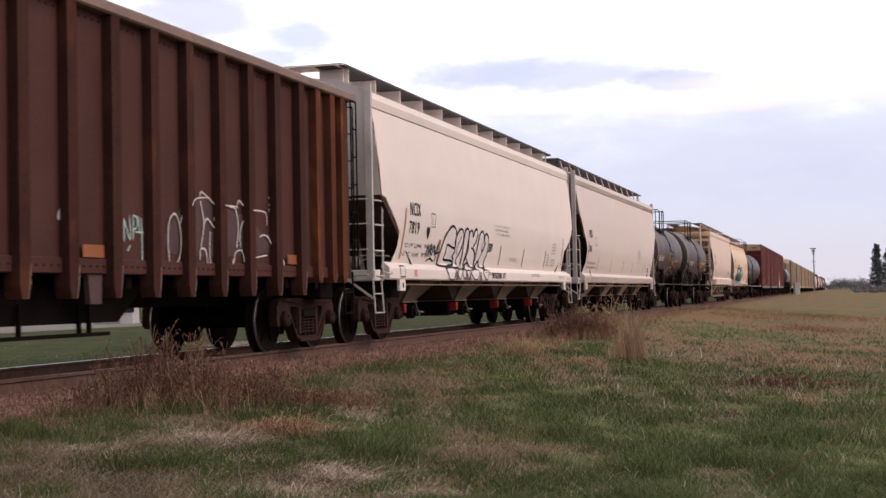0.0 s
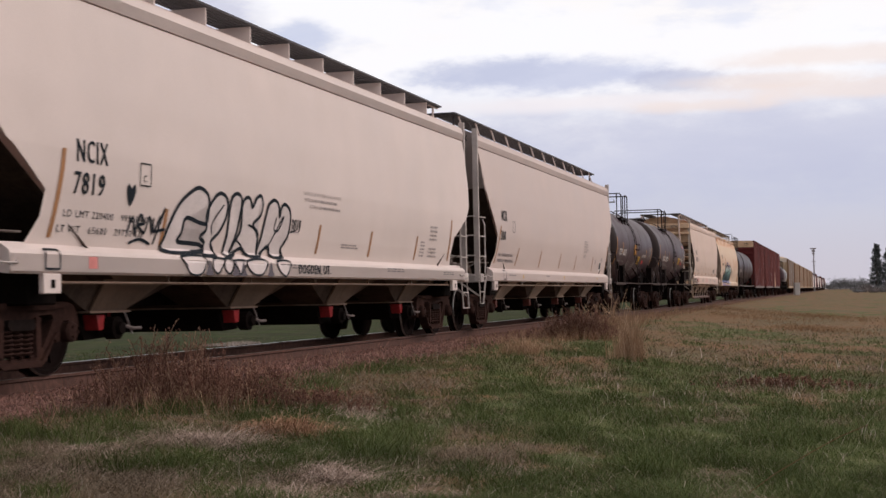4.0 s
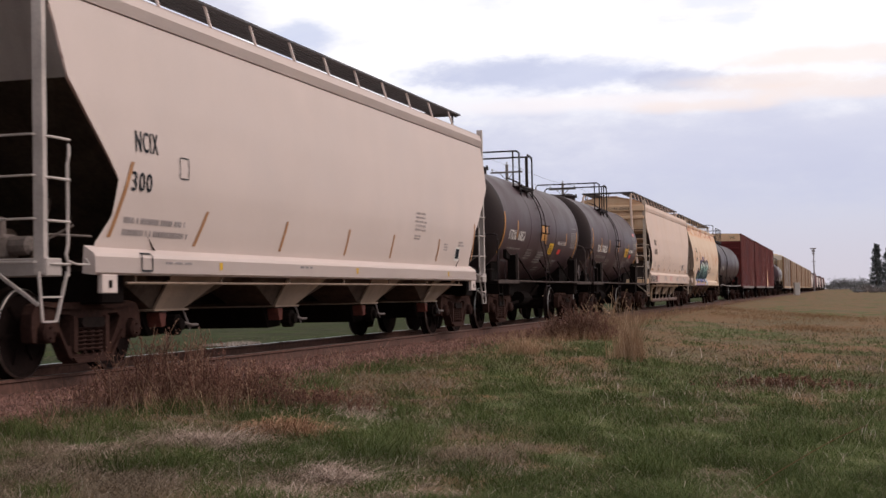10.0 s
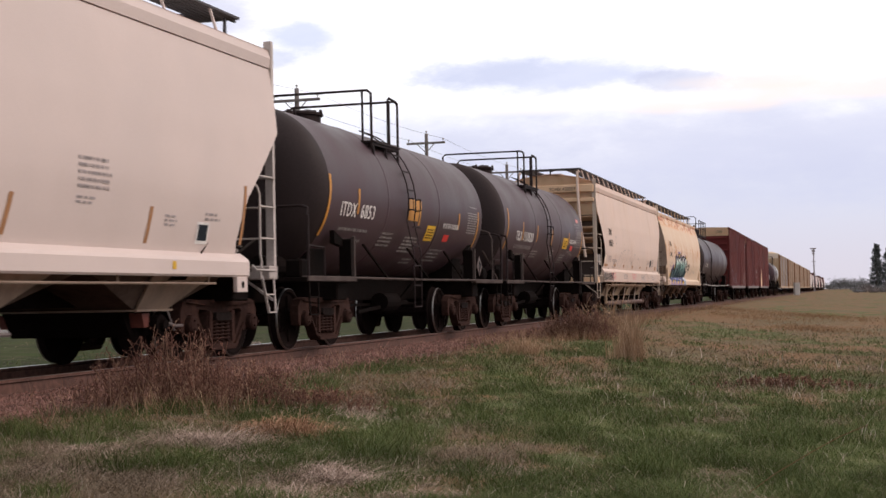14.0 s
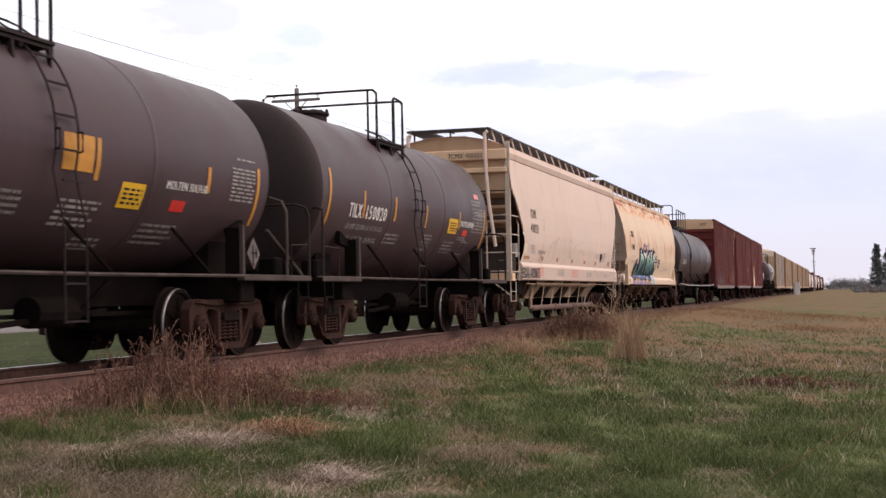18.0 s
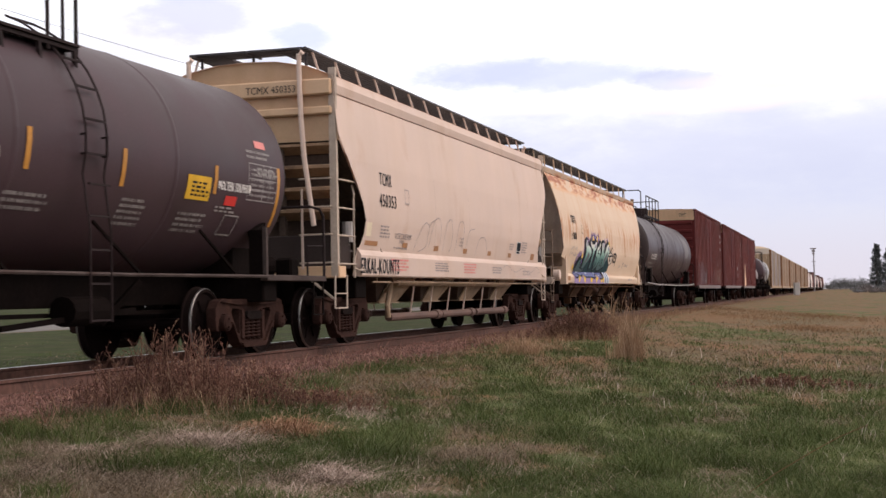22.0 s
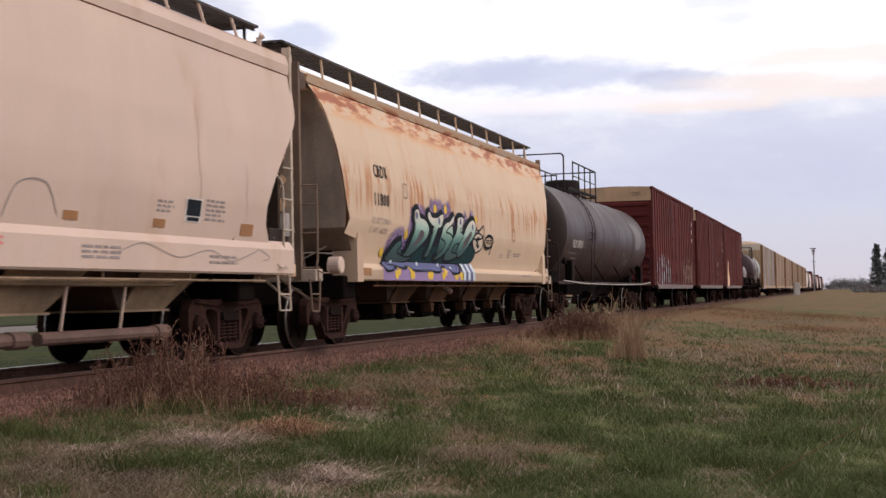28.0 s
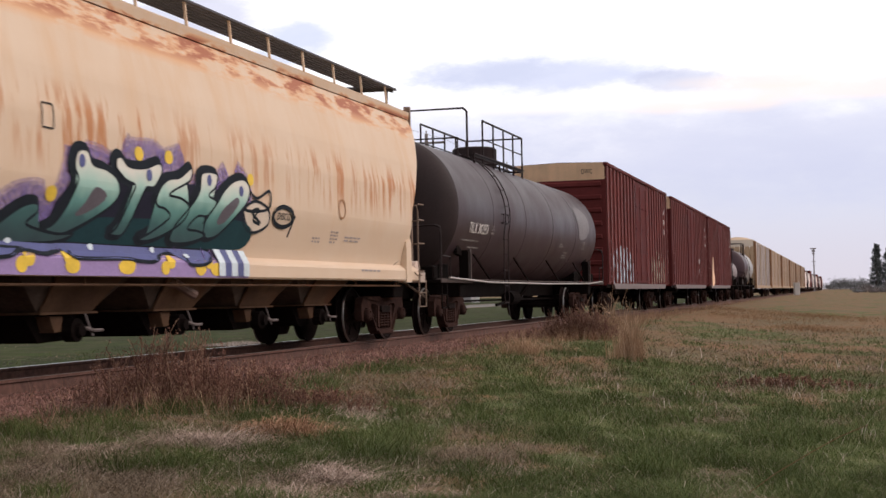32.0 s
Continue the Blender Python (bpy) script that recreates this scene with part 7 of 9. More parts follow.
sprayed(car_f, "graffiti_outline", ([(0.1, 0.2), (0.0, 0.7), (0.4, 1.0), (0.9, 0.8), (1.0, 0.3), (0.5, 0.0)], [(0.0, 0.7), (0.1, 1.3), (0.45, 1.1), (0.95, 1.4), (0.9, 0.8)], [(0.3, 0.65), (0.55, 0.75), (0.4, 0.4), (0.7, 0.3)]), (105.5 - c_f, 1.62, 0.82, 0.4), face_f, BLACK_INK, 0.04, "black sprayed outline", True, 0.021)
sprayed(car_f, "graffiti_bubble", [[(0.5 + 0.5 * math.cos(a), 0.5 + 0.5 * math.sin(a)) for a in np.linspace(0, 5.5, 8)]], (106.46 - c_f, 1.73, 0.68, 0.27), face_f, BLACK_INK, 0.06, "black sprayed bubble", True, 0.018)
lettering(car_f, "DISCO", 106.58 - c_f, 1.82, 0.1, 0.44, face_f, BLACK_INK, "small sprayed word", bold=0.01, proud=0.02)
# ---- gondola ----
BROWN_CAR = surface("brown_gondola_paint", (0.070, 0.031, 0.027), 0.62, grain=(30, 0.12), patches=(0.9, 0.2), bump=0.004, dirt=(0.35, (0.082, 0.042, 0.036)), streak=(3, 0.3), streak_colour=(0.045, 0.02, 0.016))
BROWN_POST = surface("rusty_gondola_post", (0.046, 0.019, 0.0145), 0.7, grain=(25, 0.2), patches=(1.2, 0.3), bump=0.004, rust=(0.5, (0.10, 0.036, 0.02), 2.5))
RUST_POST = surface("orange_rusted_post", (0.085, 0.03, 0.018), 0.75, grain=(25, 0.2), patches=(1.2, 0.35), bump=0.004, rust=(0.9, (0.20, 0.068, 0.026), 1.6), streak=(3, 0.4), streak_colour=(0.16, 0.05, 0.02))
ORANGE_PATCH = surface("orange_reflector_patch", (0.24, 0.075, 0.025), 0.6, grain=(40, 0.1), patches=(3, 0.2), bump=0.0)
CHALK = surface("white_spray_line", (0.52, 0.48, 0.46), 0.7, grain=(50, 0.2), patches=(4, 0.2), bump=0.0)
PURPLE_WASH = surface("thin_grey_wash", (0.085, 0.055, 0.054), 0.7, grain=(30, 0.15), patches=(2, 0.2), bump=0.0)
MINT = surface("mint_spray_line", (0.40, 0.55, 0.50), 0.7, grain=(50, 0.2), patches=(4, 0.2), bump=0.0)
# worn paint of the top rail, and painted highlight on the post feet
RAIL_WORN_LIT = surface("worn_lit_brown_edge", (0.17, 0.105, 0.088), 0.6, grain=(25, 0.2), patches=(1.5, 0.4), bump=0.003)
gond, half = car_thing("gondola_car", "tall brown ribbed gondola car with white outline graffiti", "gondola car", 2.8, 20.45, (1.75, 0.83))
c_go = 11.625
G_TOP, G_BOT = 3.83, 1.09
for m in (1, -1):
    bm = bmesh.new()
    box(bm, *sorted((m * 1.44, m * 1.46)), -half, half, G_BOT, G_TOP)
    part("side_sheet", bm, BROWN_CAR, gond)
    bm = bmesh.new()
    box(bm, *sorted((m * 1.40, m * 1.60)), -half - 0.02, half + 0.02, G_TOP - 0.06, G_TOP + 0.07, 0.02)
    part("top_rail", bm, RAIL_WORN_LIT, gond)
    bm = bmesh.new()
    box(bm, *sorted((m * 1.40, m * 1.49)), -half, half, G_BOT - 0.04, G_BOT + 0.12, 0.01)
    part("side_sill", bm, BROWN_CAR, gond)
    k = 0
    for u in list(np.arange(13.17 - 0.857 * 11, 18.4, 0.857)) + [18.94, 19.52, 19.95]:
        y = float(u) - c_go
        foot = 0.80 if u < 18.6 else 0.98
        bm = bmesh.new()
        slab(bm, [(y - 0.09, G_BOT), (y + 0.09, G_BOT), (y + 0.09, G_TOP - 0.05), (y - 0.09, G_TOP - 0.05)], *sorted((m * 1.458, m * 1.575)))
        slab(bm, [(y - 0.09, G_BOT + 0.01), (y + 0.09, G_BOT + 0.01), (y + 0.085, foot + 0.16), (y + 0.05, foot), (y - 0.05, foot), (y - 0.085, foot + 0.12)], *sorted((m * 1.40, m * 1.575)))
        part("side_post", bm, BROWN_POST if u < 18.5 else RUST_POST, gond, "" if u < 18.5 else "orange-rusted post near the end")
        if m > 0:
            # thin pale sliver that paints the lit edge of the foot
            bm = bmesh.new()
            slab(bm, [(y + 0.045, foot), (y + 0.052, foot + 0.005), (y + 0.088, foot + 0.16), (y + 0.092, G_BOT + 0.05), (y + 0.082, G_BOT + 0.05), (y + 0.076, foot + 0.16)], 1.572, 1.579)
            part("post_edge", bm, RAIL_WORN_LIT, gond, "worn paler edge of the post's foot")
    bm = bmesh.new()
    for u in np.arange(13.17 - 0.857 * 11, 18.0, 0.857):
        for j in range(5):
            y = float(u) + 0.18 + j * 0.13 - c_go
            lathe(bm, [(m * 1.46, 0.016), (m * 1.475, 0.01)], (0, y, G_TOP - 0.14), "X", 5)
            lathe(bm, [(m * 1.49, 0.016), (m * 1.503, 0.01)], (0, y, G_BOT + 0.04), "X", 5)
    ob = part("rivets", bm, BROWN_POST, gond)
    ob["kind"] = "stuff"
    bm = bmesh.new()
    box(bm, -1.44, 1.44, *sorted((m * (half - 0.04), m * half)), G_BOT, G_TOP)
    part("end_sheet", bm, BROWN_CAR, gond)
    for z in (1.5, 2.0, 2.5, 3.0, 3.5):
        bm = bmesh.new()
        box(bm, -1.42, 1.42, *sorted((m * (half - 0.005), m * (half + 0.09))), z, z + 0.14, 0.02)
        part("end_rib", bm, BROWN_POST, gond)
    for k in (1, -1):
        ladder(gond, k * 1.6, m * half - (0.24 if m > 0 else 0.0), 1.2, 3.77, 0.24, "y", 0.40, UNDER)
        ladder(gond, k * 1.5 - (0.45 if k > 0 else 0.0), m * (half + 0.12), 1.2, 3.72, 0.45, "x", 0.40, UNDER, "end_ladder")
        step_stirrup(gond, k * 1.52, *sorted((m * (half - 0.05), m * (half - 0.45))), 0.52, 1.15, UNDER, 0.05)
    bm = bmesh.new()
    box(bm, -1.4, 1.4, *sorted((m * (half - (1.08 if m > 0 else 2.0)), m * (half - (0.58 if m > 0 else 1.5)))), 0.74, 1.14, 0.02)
    part("bolster", bm, UNDER, gond)
bm = bmesh.new()
box(bm, -1.42, 1.42, -half + 0.05, half - 0.05, G_BOT - 0.05, G_BOT)
box(bm, -0.3, 0.3, -half + 0.1, half - 0.1, 0.68, G_BOT - 0.04)
for y in np.arange(-half + 1, half - 0.5, 1.1):
    box(bm, -1.4, 1.4, y - 0.06, y + 0.06, 0.9, G_BOT - 0.045)
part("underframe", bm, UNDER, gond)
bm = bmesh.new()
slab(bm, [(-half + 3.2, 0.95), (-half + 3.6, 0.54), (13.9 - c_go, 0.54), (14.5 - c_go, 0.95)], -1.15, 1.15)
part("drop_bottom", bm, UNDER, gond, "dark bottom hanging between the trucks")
for u, z0, w in ((12.6, 1.30, 0.42), (17.9, 1.31, 0.34), (8.0, 1.30, 0.4)):
    panel(gond, "reflector_patch", u - c_go, u - c_go + w, z0 - 0.08, z0 + 0.05, lambda z: 1.492, ORANGE_PATCH)
bm = bmesh.new()
slab(bm, [(12.75 - c_go, 1.14), (13.05 - c_go, 1.14), (13.02 - c_go, 0.74), (12.8 - c_go, 0.74)], 1.40, 1.46)
part("slack_adjuster_plate", bm, PURPLE_WASH, gond)
bm = bmesh.new()
lathe(bm, [(-0.5, 0.2), (0.5, 0.2)], (0.8, 11.6 - c_go, 0.74), "Y", 14)
bar(bm, (1.2, 9.0 - c_go, 0.42), (1.2, 13.6 - c_go, 0.42), 0.04)
for u in (11.9, 13.0, 13.2):
    bar(bm, (1.2, u - c_go, 0.42), (1.2, u - c_go, 0.75), 0.04)
part("brake_gear", bm, UNDER, gond)


def flat_side(z):
    return 1.464


MINT_TAG = ([(0.14, 0.78), (0.14, 0.29)], [(0.14, 0.76), (0.45, 0.34), (0.42, 0.85)], [(0.63, 0.88), (0.6, 0.34)], [(0.63, 0.85), (0.82, 0.81), (0.8, 0.62), (0.63, 0.55)], [(0.88, 0.85), (0.95, 0.48)], [(0.72, 0.51), (1.17, 0.51)], [(1.03, 0.83), (1.07, 0.4), (1.07, -0.09)], [(0.45, 0.23), (0.3, 0.1)])
sprayed(gond, "graffiti_tag", MINT_TAG, (13.42 - c_go, 1.25, 0.42, 0.52), flat_side, MINT, 0.02, "mint-green sprayed tag")
SKETCH_FIRST = ([(0.02, -0.01), (0.01, 0.27), (0.02, 0.55), (0.06, 0.68), (0.09, 0.63), (0.11, 0.5), (0.12, 0.33), (0.11, 0.12), (0.08, -0.02), (0.04, -0.06)], [(0.04, -0.06), (0.08, -0.11), (0.06, -0.17)], [(0.11, 0.54), (0.15, 0.8)], [(0.29, 0.98), (0.31, 1.04), (0.43, 0.87)], [(0.29, 0.91), (0.32, 0.59), (0.29, 0.22)],
                [(0.32, 0.56), (0.35, 0.66), (0.4, 0.57), (0.43, 0.5), (0.45, 0.4), (0.43, 0.1)], [(0.45, 0.89), (0.41, 0.63)], [(0.28, 0.04), (0.29, 0.2), (0.33, 0.2), (0.35, 0.05), (0.36, -0.16)])
SKETCH_LAST = ([(0.38, 0.48), (0.37, 0.22), (0.38, -0.02)], [(0.57, 0.87), (0.61, 0.87), (0.64, 0.77), (0.65, 0.51), (0.63, 0.24)], [(0.64, 0.85), (0.66, 0.99), (0.73, 0.88)], [(0.67, 0.26), (0.67, 0.51), (0.71, 0.7), (0.76, 0.74)], [(0.6, 0.02), (0.62, 0.18), (0.66, 0.22), (0.69, 0.2), (0.71, 0.02)], [(0.59, 0.09), (0.6, -0.15)], [(0.73, 0.06), (0.72, -0.15)],
               [(0.87, 0.45), (0.92, 0.49), (0.97, 0.45), (1.02, 0.28)], [(1.14, 0.11), (1.16, -0.17)], [(0.58, -0.15), (0.72, -0.15)], [(0.28, -0.15), (0.36, -0.16)])
for sketch in (SKETCH_FIRST, SKETCH_LAST):
    sprayed(gond, "graffiti_sketch", sketch, (14.42 - c_go, 1.2, 2.95, 0.82), lambda z: 1.478, CHALK, 0.021, "white sprayed outline letters")
# the line goes on over the faces of the posts
for line in ([(0.15, 0.8), (0.18, 0.91), (0.28, 0.95)], [(0.75, 0.11), (0.87, 0.16)], [(0.73, 0.85), (0.86, 0.83), (0.87, 0.63)], [(0.45, 0.87), (0.57, 0.87)]):
    sprayed(gond, "graffiti_sketch", [line], (14.42 - c_go, 1.2, 2.95, 0.82), lambda z: 1.585, CHALK, 0.018, "thin white sprayed line")
filled(gond, "graffiti_wash", [(0.05, 0.0), (0.08, 0.6), (0.28, 0.95), (0.6, 0.8), (0.78, 0.7), (0.9, 0.45), (0.98, 0.1)], (14.42 - c_go, 1.3, 2.95, 0.72), flat_side, PURPLE_WASH, "thin grey sprayed fill", 0.004)
text_bars(gond, 17.35 - c_go, 1.9, 0.2, 0.25, 3, flat_side, CHALK, seed=2)
filled(gond, "graffiti_splash", [(0.1, 0.2), (0.3, 0.9), (0.6, 0.6), (0.9, 0.8), (0.7, 0.2)], (12.15 - c_go, 1.55, 0.3, 0.18), flat_side, CHALK, "smudged white spray", 0.006)

# ---- boxcars ----
OXIDE = surface("oxide_red_paint", (0.096, 0.0215, 0.0205), 0.6, grain=(30, 0.12), patches=(0.8, 0.25), bump=0.003, streak=(3, 0.4), streak_colour=(0.06, 0.014, 0.014), dirt=(0.3, (0.12, 0.034, 0.030)))
# paler than the sheets: light on the raised ribs is put into the colour
OXIDE_RIB = surface("lit_oxide_red_rib", (0.15, 0.040, 0.036), 0.6, grain=(30, 0.12), patches=(0.8, 0.25), bump=0.003)
BAND = surface("tan_height_band", (0.76, 0.50, 0.31), 0.6, grain=(30, 0.08), patches=(1.2, 0.15), bump=0.002, streak=(4, 0.2))
SILL_GREY = surface("worn_grey_sill", (0.15, 0.12, 0.115), 0.7, grain=(20, 0.2), patches=(2, 0.3), bump=0.003)
GRAF_GRY = surface("faded_grey_spray", (0.30, 0.27, 0.25), 0.7, grain=(8, 0.5), patches=(2.5, 0.4), bump=0.0)


def boxcar(label, u0, u1, paint, rib, band=True, marks=True, full=True, top=4.86, sides=True):
    car, half = car_thing("boxcar", label, "boxcar", u0, u1, 2.3, full)
    for m in (1, -1):
        bm = bmesh.new()
        box(bm, *sorted((m * 1.46, m * 1.49)), -half, half, 1.02, top)
        part("side_sheet", bm, paint, car)
        if m > 0 or full:
            for y in list(np.arange(-half + 0.1, -1.6, 0.74)) + list(np.arange(1.75, half, 0.74)):
                bm = bmesh.new()
                box(bm, *sorted((m * 1.488, m * 1.545)), y - 0.06, y + 0.06, 1.0, top - 0.06, 0.02)
                part("side_post", bm, rib, car)
        bm = bmesh.new()
        slab(bm, [(-half + 1.2, 0.86), (half - 1.2, 0.86), (half - 0.9, 1.04), (-half + 0.9, 1.04)], *sorted((m * 1.47, m * 1.55)))
        part("side_sill", bm, SILL_GREY, car)
        for y0, y1 in ((-1.5, 0.05), (0.06, 1.6)):
            bm = bmesh.new()
            box(bm, *sorted((m * 1.495, m * 1.54)), y0, y1, 1.08, top - 0.2)
            for z in (1.4, 2.2, 3.0, 3.8):
                box(bm, *sorted((m * 1.54, m * 1.565)), y0 + 0.04, y1 - 0.04, z, z + 0.07)
            d = part("door", bm, paint, car)
            bm = bmesh.new()
            bar(bm, (m * 1.59, (y0 + y1) / 2, 1.15), (m * 1.59, (y0 + y1) / 2, top - 0.3), 0.04)
            part("lock_rod", bm, rib, d)
        bm = bmesh.new()
        box(bm, *sorted((m * 1.42, m * 1.56)), -half - 0.02, half + 0.02, top - 0.07, top + 0.05, 0.02)
        part("roof_edge", bm, paint, car)
        bm = bmesh.new()
        ye = m * half
        box(bm, -1.46, 1.46, *sorted((ye - m * 0.04, ye)), 0.98, top - 0.5)
        wall = part("end_wall", bm, paint, car)
        for z in np.arange(1.2, top - 0.7, 0.42):
            bm = bmesh.new()
            box(bm, -1.36, 1.36, *sorted((ye - m * 0.01, ye + m * 0.06)), z, z + 0.16, 0.03)
            part("end_rib", bm, paint, wall)
        bm = bmesh.new()
        sheet(bm, [[(x, ye, top - 0.5) for x in (-1.48, 0, 1.48)], [(x, ye, top + (0.07 if x == 0 else 0.04)) for x in (-1.48, 0, 1.48)]], 0.03)
        part("end_band", bm, BAND if band else paint, car, "tan band along the top of the end" if band else "")
        bm = bmesh.new()
        box(bm, -1.4, 1.4, *sorted((m * (half - 2.6), m * (half - 2.0))), 0.74, 1.02, 0.02)
        part("bolster", bm, UNDER, car)
        if full:
            ladder(car, 1.56, m * half - (0.45 if m > 0 else 0.0), 1.1, 2.4 if m < 0 else top - 0.2, 0.45, "y", 0.42, rib)
    bm = bmesh.new()
    sheet(bm, [[(x, y, z) for y in np.linspace(-half, half, 3)] for x, z in ((-1.5, top + 0.04), (0, top + 0.09), (1.5, top + 0.04))], 0.02)
    part("roof", bm, paint, car)
    bm = bmesh.new()
    box(bm, -1.44, 1.44, -half + 0.05, half - 0.05, 0.9, 1.05)
    box(bm, -0.3, 0.3, -half + 0.1, half - 0.1, 0.66, 0.9)
    part("underframe", bm, UNDER, car)
    if marks:
        text_bars(car, half - 1.4, 3.0, 0.3, 1.2, 3, lambda z: 1.56, WHITE_INK, "white stencilled text", seed=int(u0) + 2)
    return car, half


car_h, half = boxcar("dark red boxcar with tan end band and faded blue graffiti", 133.5, 149.1, OXIDE, OXIDE_RIB)
end_lettering(car_h, -half - 0.035, "DWC", 0.72, 4.55, 0.16, 0.36)
BLUE_SPRAY = thin_spray("worn_pale_blue_spray", (0.36, 0.42, 0.48), 0.38, 0.60, 2.6)
OLIVE_SPRAY = thin_spray("worn_olive_grey_spray", (0.27, 0.25, 0.19), 0.40, 0.60, 2.6)
for y0, z1, long, paint, label in ((-6.9, 1.08, 4.6, BLUE_SPRAY, "worn pale blue sprayed patch"), (2.7, 1.1, 4.3, OLIVE_SPRAY, "worn olive-grey sprayed patch")):
    filled(car_h, "graffiti_patch", [(0.0, 0.0), (0.02, 0.7), (0.2, 0.85), (0.35, 1.0), (0.6, 0.92), (0.8, 0.95), (1.0, 0.6), (0.98, 0.05), (0.5, 0.0)], (y0, z1, long, 1.25), lambda z: 1.49, paint, label, 0.004)
    for y in np.arange(-half + 0.1, half, 0.74):
        if y0 < y < y0 + long and abs(y) > 1.6:
            panel(car_h, "graffiti_patch", y - 0.055, y + 0.055, z1 + 0.02, z1 + 1.0 + 0.2 * math.sin(y * 3), lambda z: 1.545, paint, proud=0.004)
car_i, half = boxcar("dark red boxcar with worn paint", 151.0, 167.3, OXIDE, OXIDE_RIB)
text_bars(car_i, half - 5.0, 1.5, 0.6, 1.0, 2, lambda z: 1.56, GRAF_GRY, "faded sprayed marks", seed=5)
car_j, half = boxcar("dark red boxcar with peeling pale patch", 168.5, 184.5, OXIDE, OXIDE_RIB, band=False)
filled(car_j, "peeling_patch", [(0, 0), (0.2, 0.9), (0.5, 1.0), (0.6, 0.5), (1.0, 0.3), (0.9, 0)], (-6.3, 1.1, 1.6, 1.5), lambda z: 1.55, BAND, "peeling pale patch", 0.004)

# ---- cars further back ----
SILVER_TANK = surface("dull_silver_tank_paint", (0.17, 0.16, 0.165), 0.5, grain=(30, 0.1), patches=(1, 0.25), bump=0.002, streak=(3, 0.4))
SMALL_TANK = surface("pinkish_grey_tank_paint", (0.20, 0.165, 0.165), 0.6, grain=(30, 0.1), patches=(1, 0.3), bump=0.002, streak=(3, 0.4))
tank_car("low pinkish-grey tank car with dark stains", 186.5, 198.9, 187.6, 197.8, 1.0, 2.05, SMALL_TANK, 192.0, full=False)
car_k, face_k, c_k = tank_car("black tank car with a grey rear half", 199.6, 211.9, 200.8, 210.8, 1.4, 2.5, BLACK_TANK, 205.0, full=False)
bm = bmesh.new()
lathe(bm, [(204.6 - c_k, 1.41), (204.6 - c_k, 1.425), (211.0 - c_k, 1.425), (211.0 - c_k, 1.41)], (0, 0, 2.5), "Y", 40)
part("painted_band", bm, surface("pale_grey_tank_band", (0.30, 0.29, 0.29), 0.5, grain=(30, 0.1), patches=(1, 0.25), bump=0.002, streak=(3, 0.3)), car_k, "pale grey painted rear half", smooth=True)
RACK_YELLOW = surface("yellow_rack_paint", (0.36, 0.25, 0.155), 0.6, grain=(20, 0.1), patches=(0.5, 0.2), bump=0.002, streak=(2, 0.3))
RACK_PANEL = surface("galvanised_rack_panel", (0.45, 0.35, 0.275), 0.6, 0.0, grain=(25, 0.12), patches=(0.5, 0.25), bump=0.004, by_piece=0.15)
RACK_ROOF = surface("pale_rack_roof", (0.62, 0.52, 0.42), 0.6, grain=(20, 0.1), patches=(0.6, 0.15), bump=0.002)


RACK_PILLAR = surface("rusty_orange_pillar", (0.20, 0.095, 0.04), 0.7, grain=(20, 0.15), patches=(0.8, 0.25), bump=0.003)


def autorack(u0, label, paint):
    car, half = car_thing("autorack_car", label, "autorack car", u0, u0 + 27.2, 3.2, False)
    top = 5.05
    bm = bmesh.new()
    box(bm, -1.4, 1.4, -half, half, 0.95, 1.15)
    part("deck", bm, UNDER, car)
    for m in (1, -1):
        for k in range(12):
            y0 = -half + 0.1 + k * (2 * half - 0.2) / 12
            y1 = y0 + (2 * half - 0.2) / 12
            bm = bmesh.new()
            box(bm, *sorted((m * 1.42, m * 1.45)), y0 + 0.08, y1 - 0.02, 1.1, top - 0.2)
            part("side_panel", bm, paint, car)
            bm = bmesh.new()
            box(bm, *sorted((m * 1.40, m * 1.52)), y0 - 0.05, y0 + 0.05, 1.0, top - 0.1)
            part("side_post", bm, RACK_YELLOW if k % 4 == 0 else paint, car)
        bm = bmesh.new()
        box(bm, *sorted((m * 1.36, m * 1.54)), -half, half, 0.85, 1.1)
        part("side_sill", bm, RACK_YELLOW, car)
        for e in (1, -1):
            bm = bmesh.new()
            box(bm, *sorted((m * 1.36, m * 1.6)), *sorted((e * (half - 0.5), e * half)), 0.9, top - 0.15, 0.02)
            part("corner_pillar", bm, RACK_PILLAR, car)
        ye = m * half
        door = None
        for x in np.linspace(-1.3, 1.3, 7):
            bm = bmesh.new()
            box(bm, x - 0.19, x + 0.19, *sorted((ye - m * (0.05 + 0.1 * (1 - abs(x) / 1.4)), ye)), 1.1, top - 0.6, 0.02)
            leaf = part("door_leaf" if door else "end_door", bm, RACK_YELLOW, door or car)
            door = door or leaf
        bm = bmesh.new()
        box(bm, -1.42, 1.42, *sorted((ye - m * 0.05, ye - m * 0.01)), top - 0.6, top, 0.01)
        part("end_band", bm, RACK_ROOF, car)
    bm = bmesh.new()
    sheet(bm, [[(x, y, z) for y in np.linspace(-half, half, 4)] for x, z in ((-1.47, top - 0.2), (-1.3, top), (-0.7, top + 0.18), (0, top + 0.24), (0.7, top + 0.18), (1.3, top), (1.47, top - 0.2))], 0.02)
    part("roof", bm, RACK_ROOF, car)


RACK_GREY = surface("grey_rack_panel", (0.38, 0.325, 0.295), 0.6, 0.0, grain=(25, 0.12), patches=(0.5, 0.25), bump=0.004, by_piece=0.15)
for k in range(6):
    autorack(212.9 + k * 28.3, "yellow autorack car with pale roof and metal side panels", RACK_GREY if k == 0 else RACK_PANEL)
u = 383.0
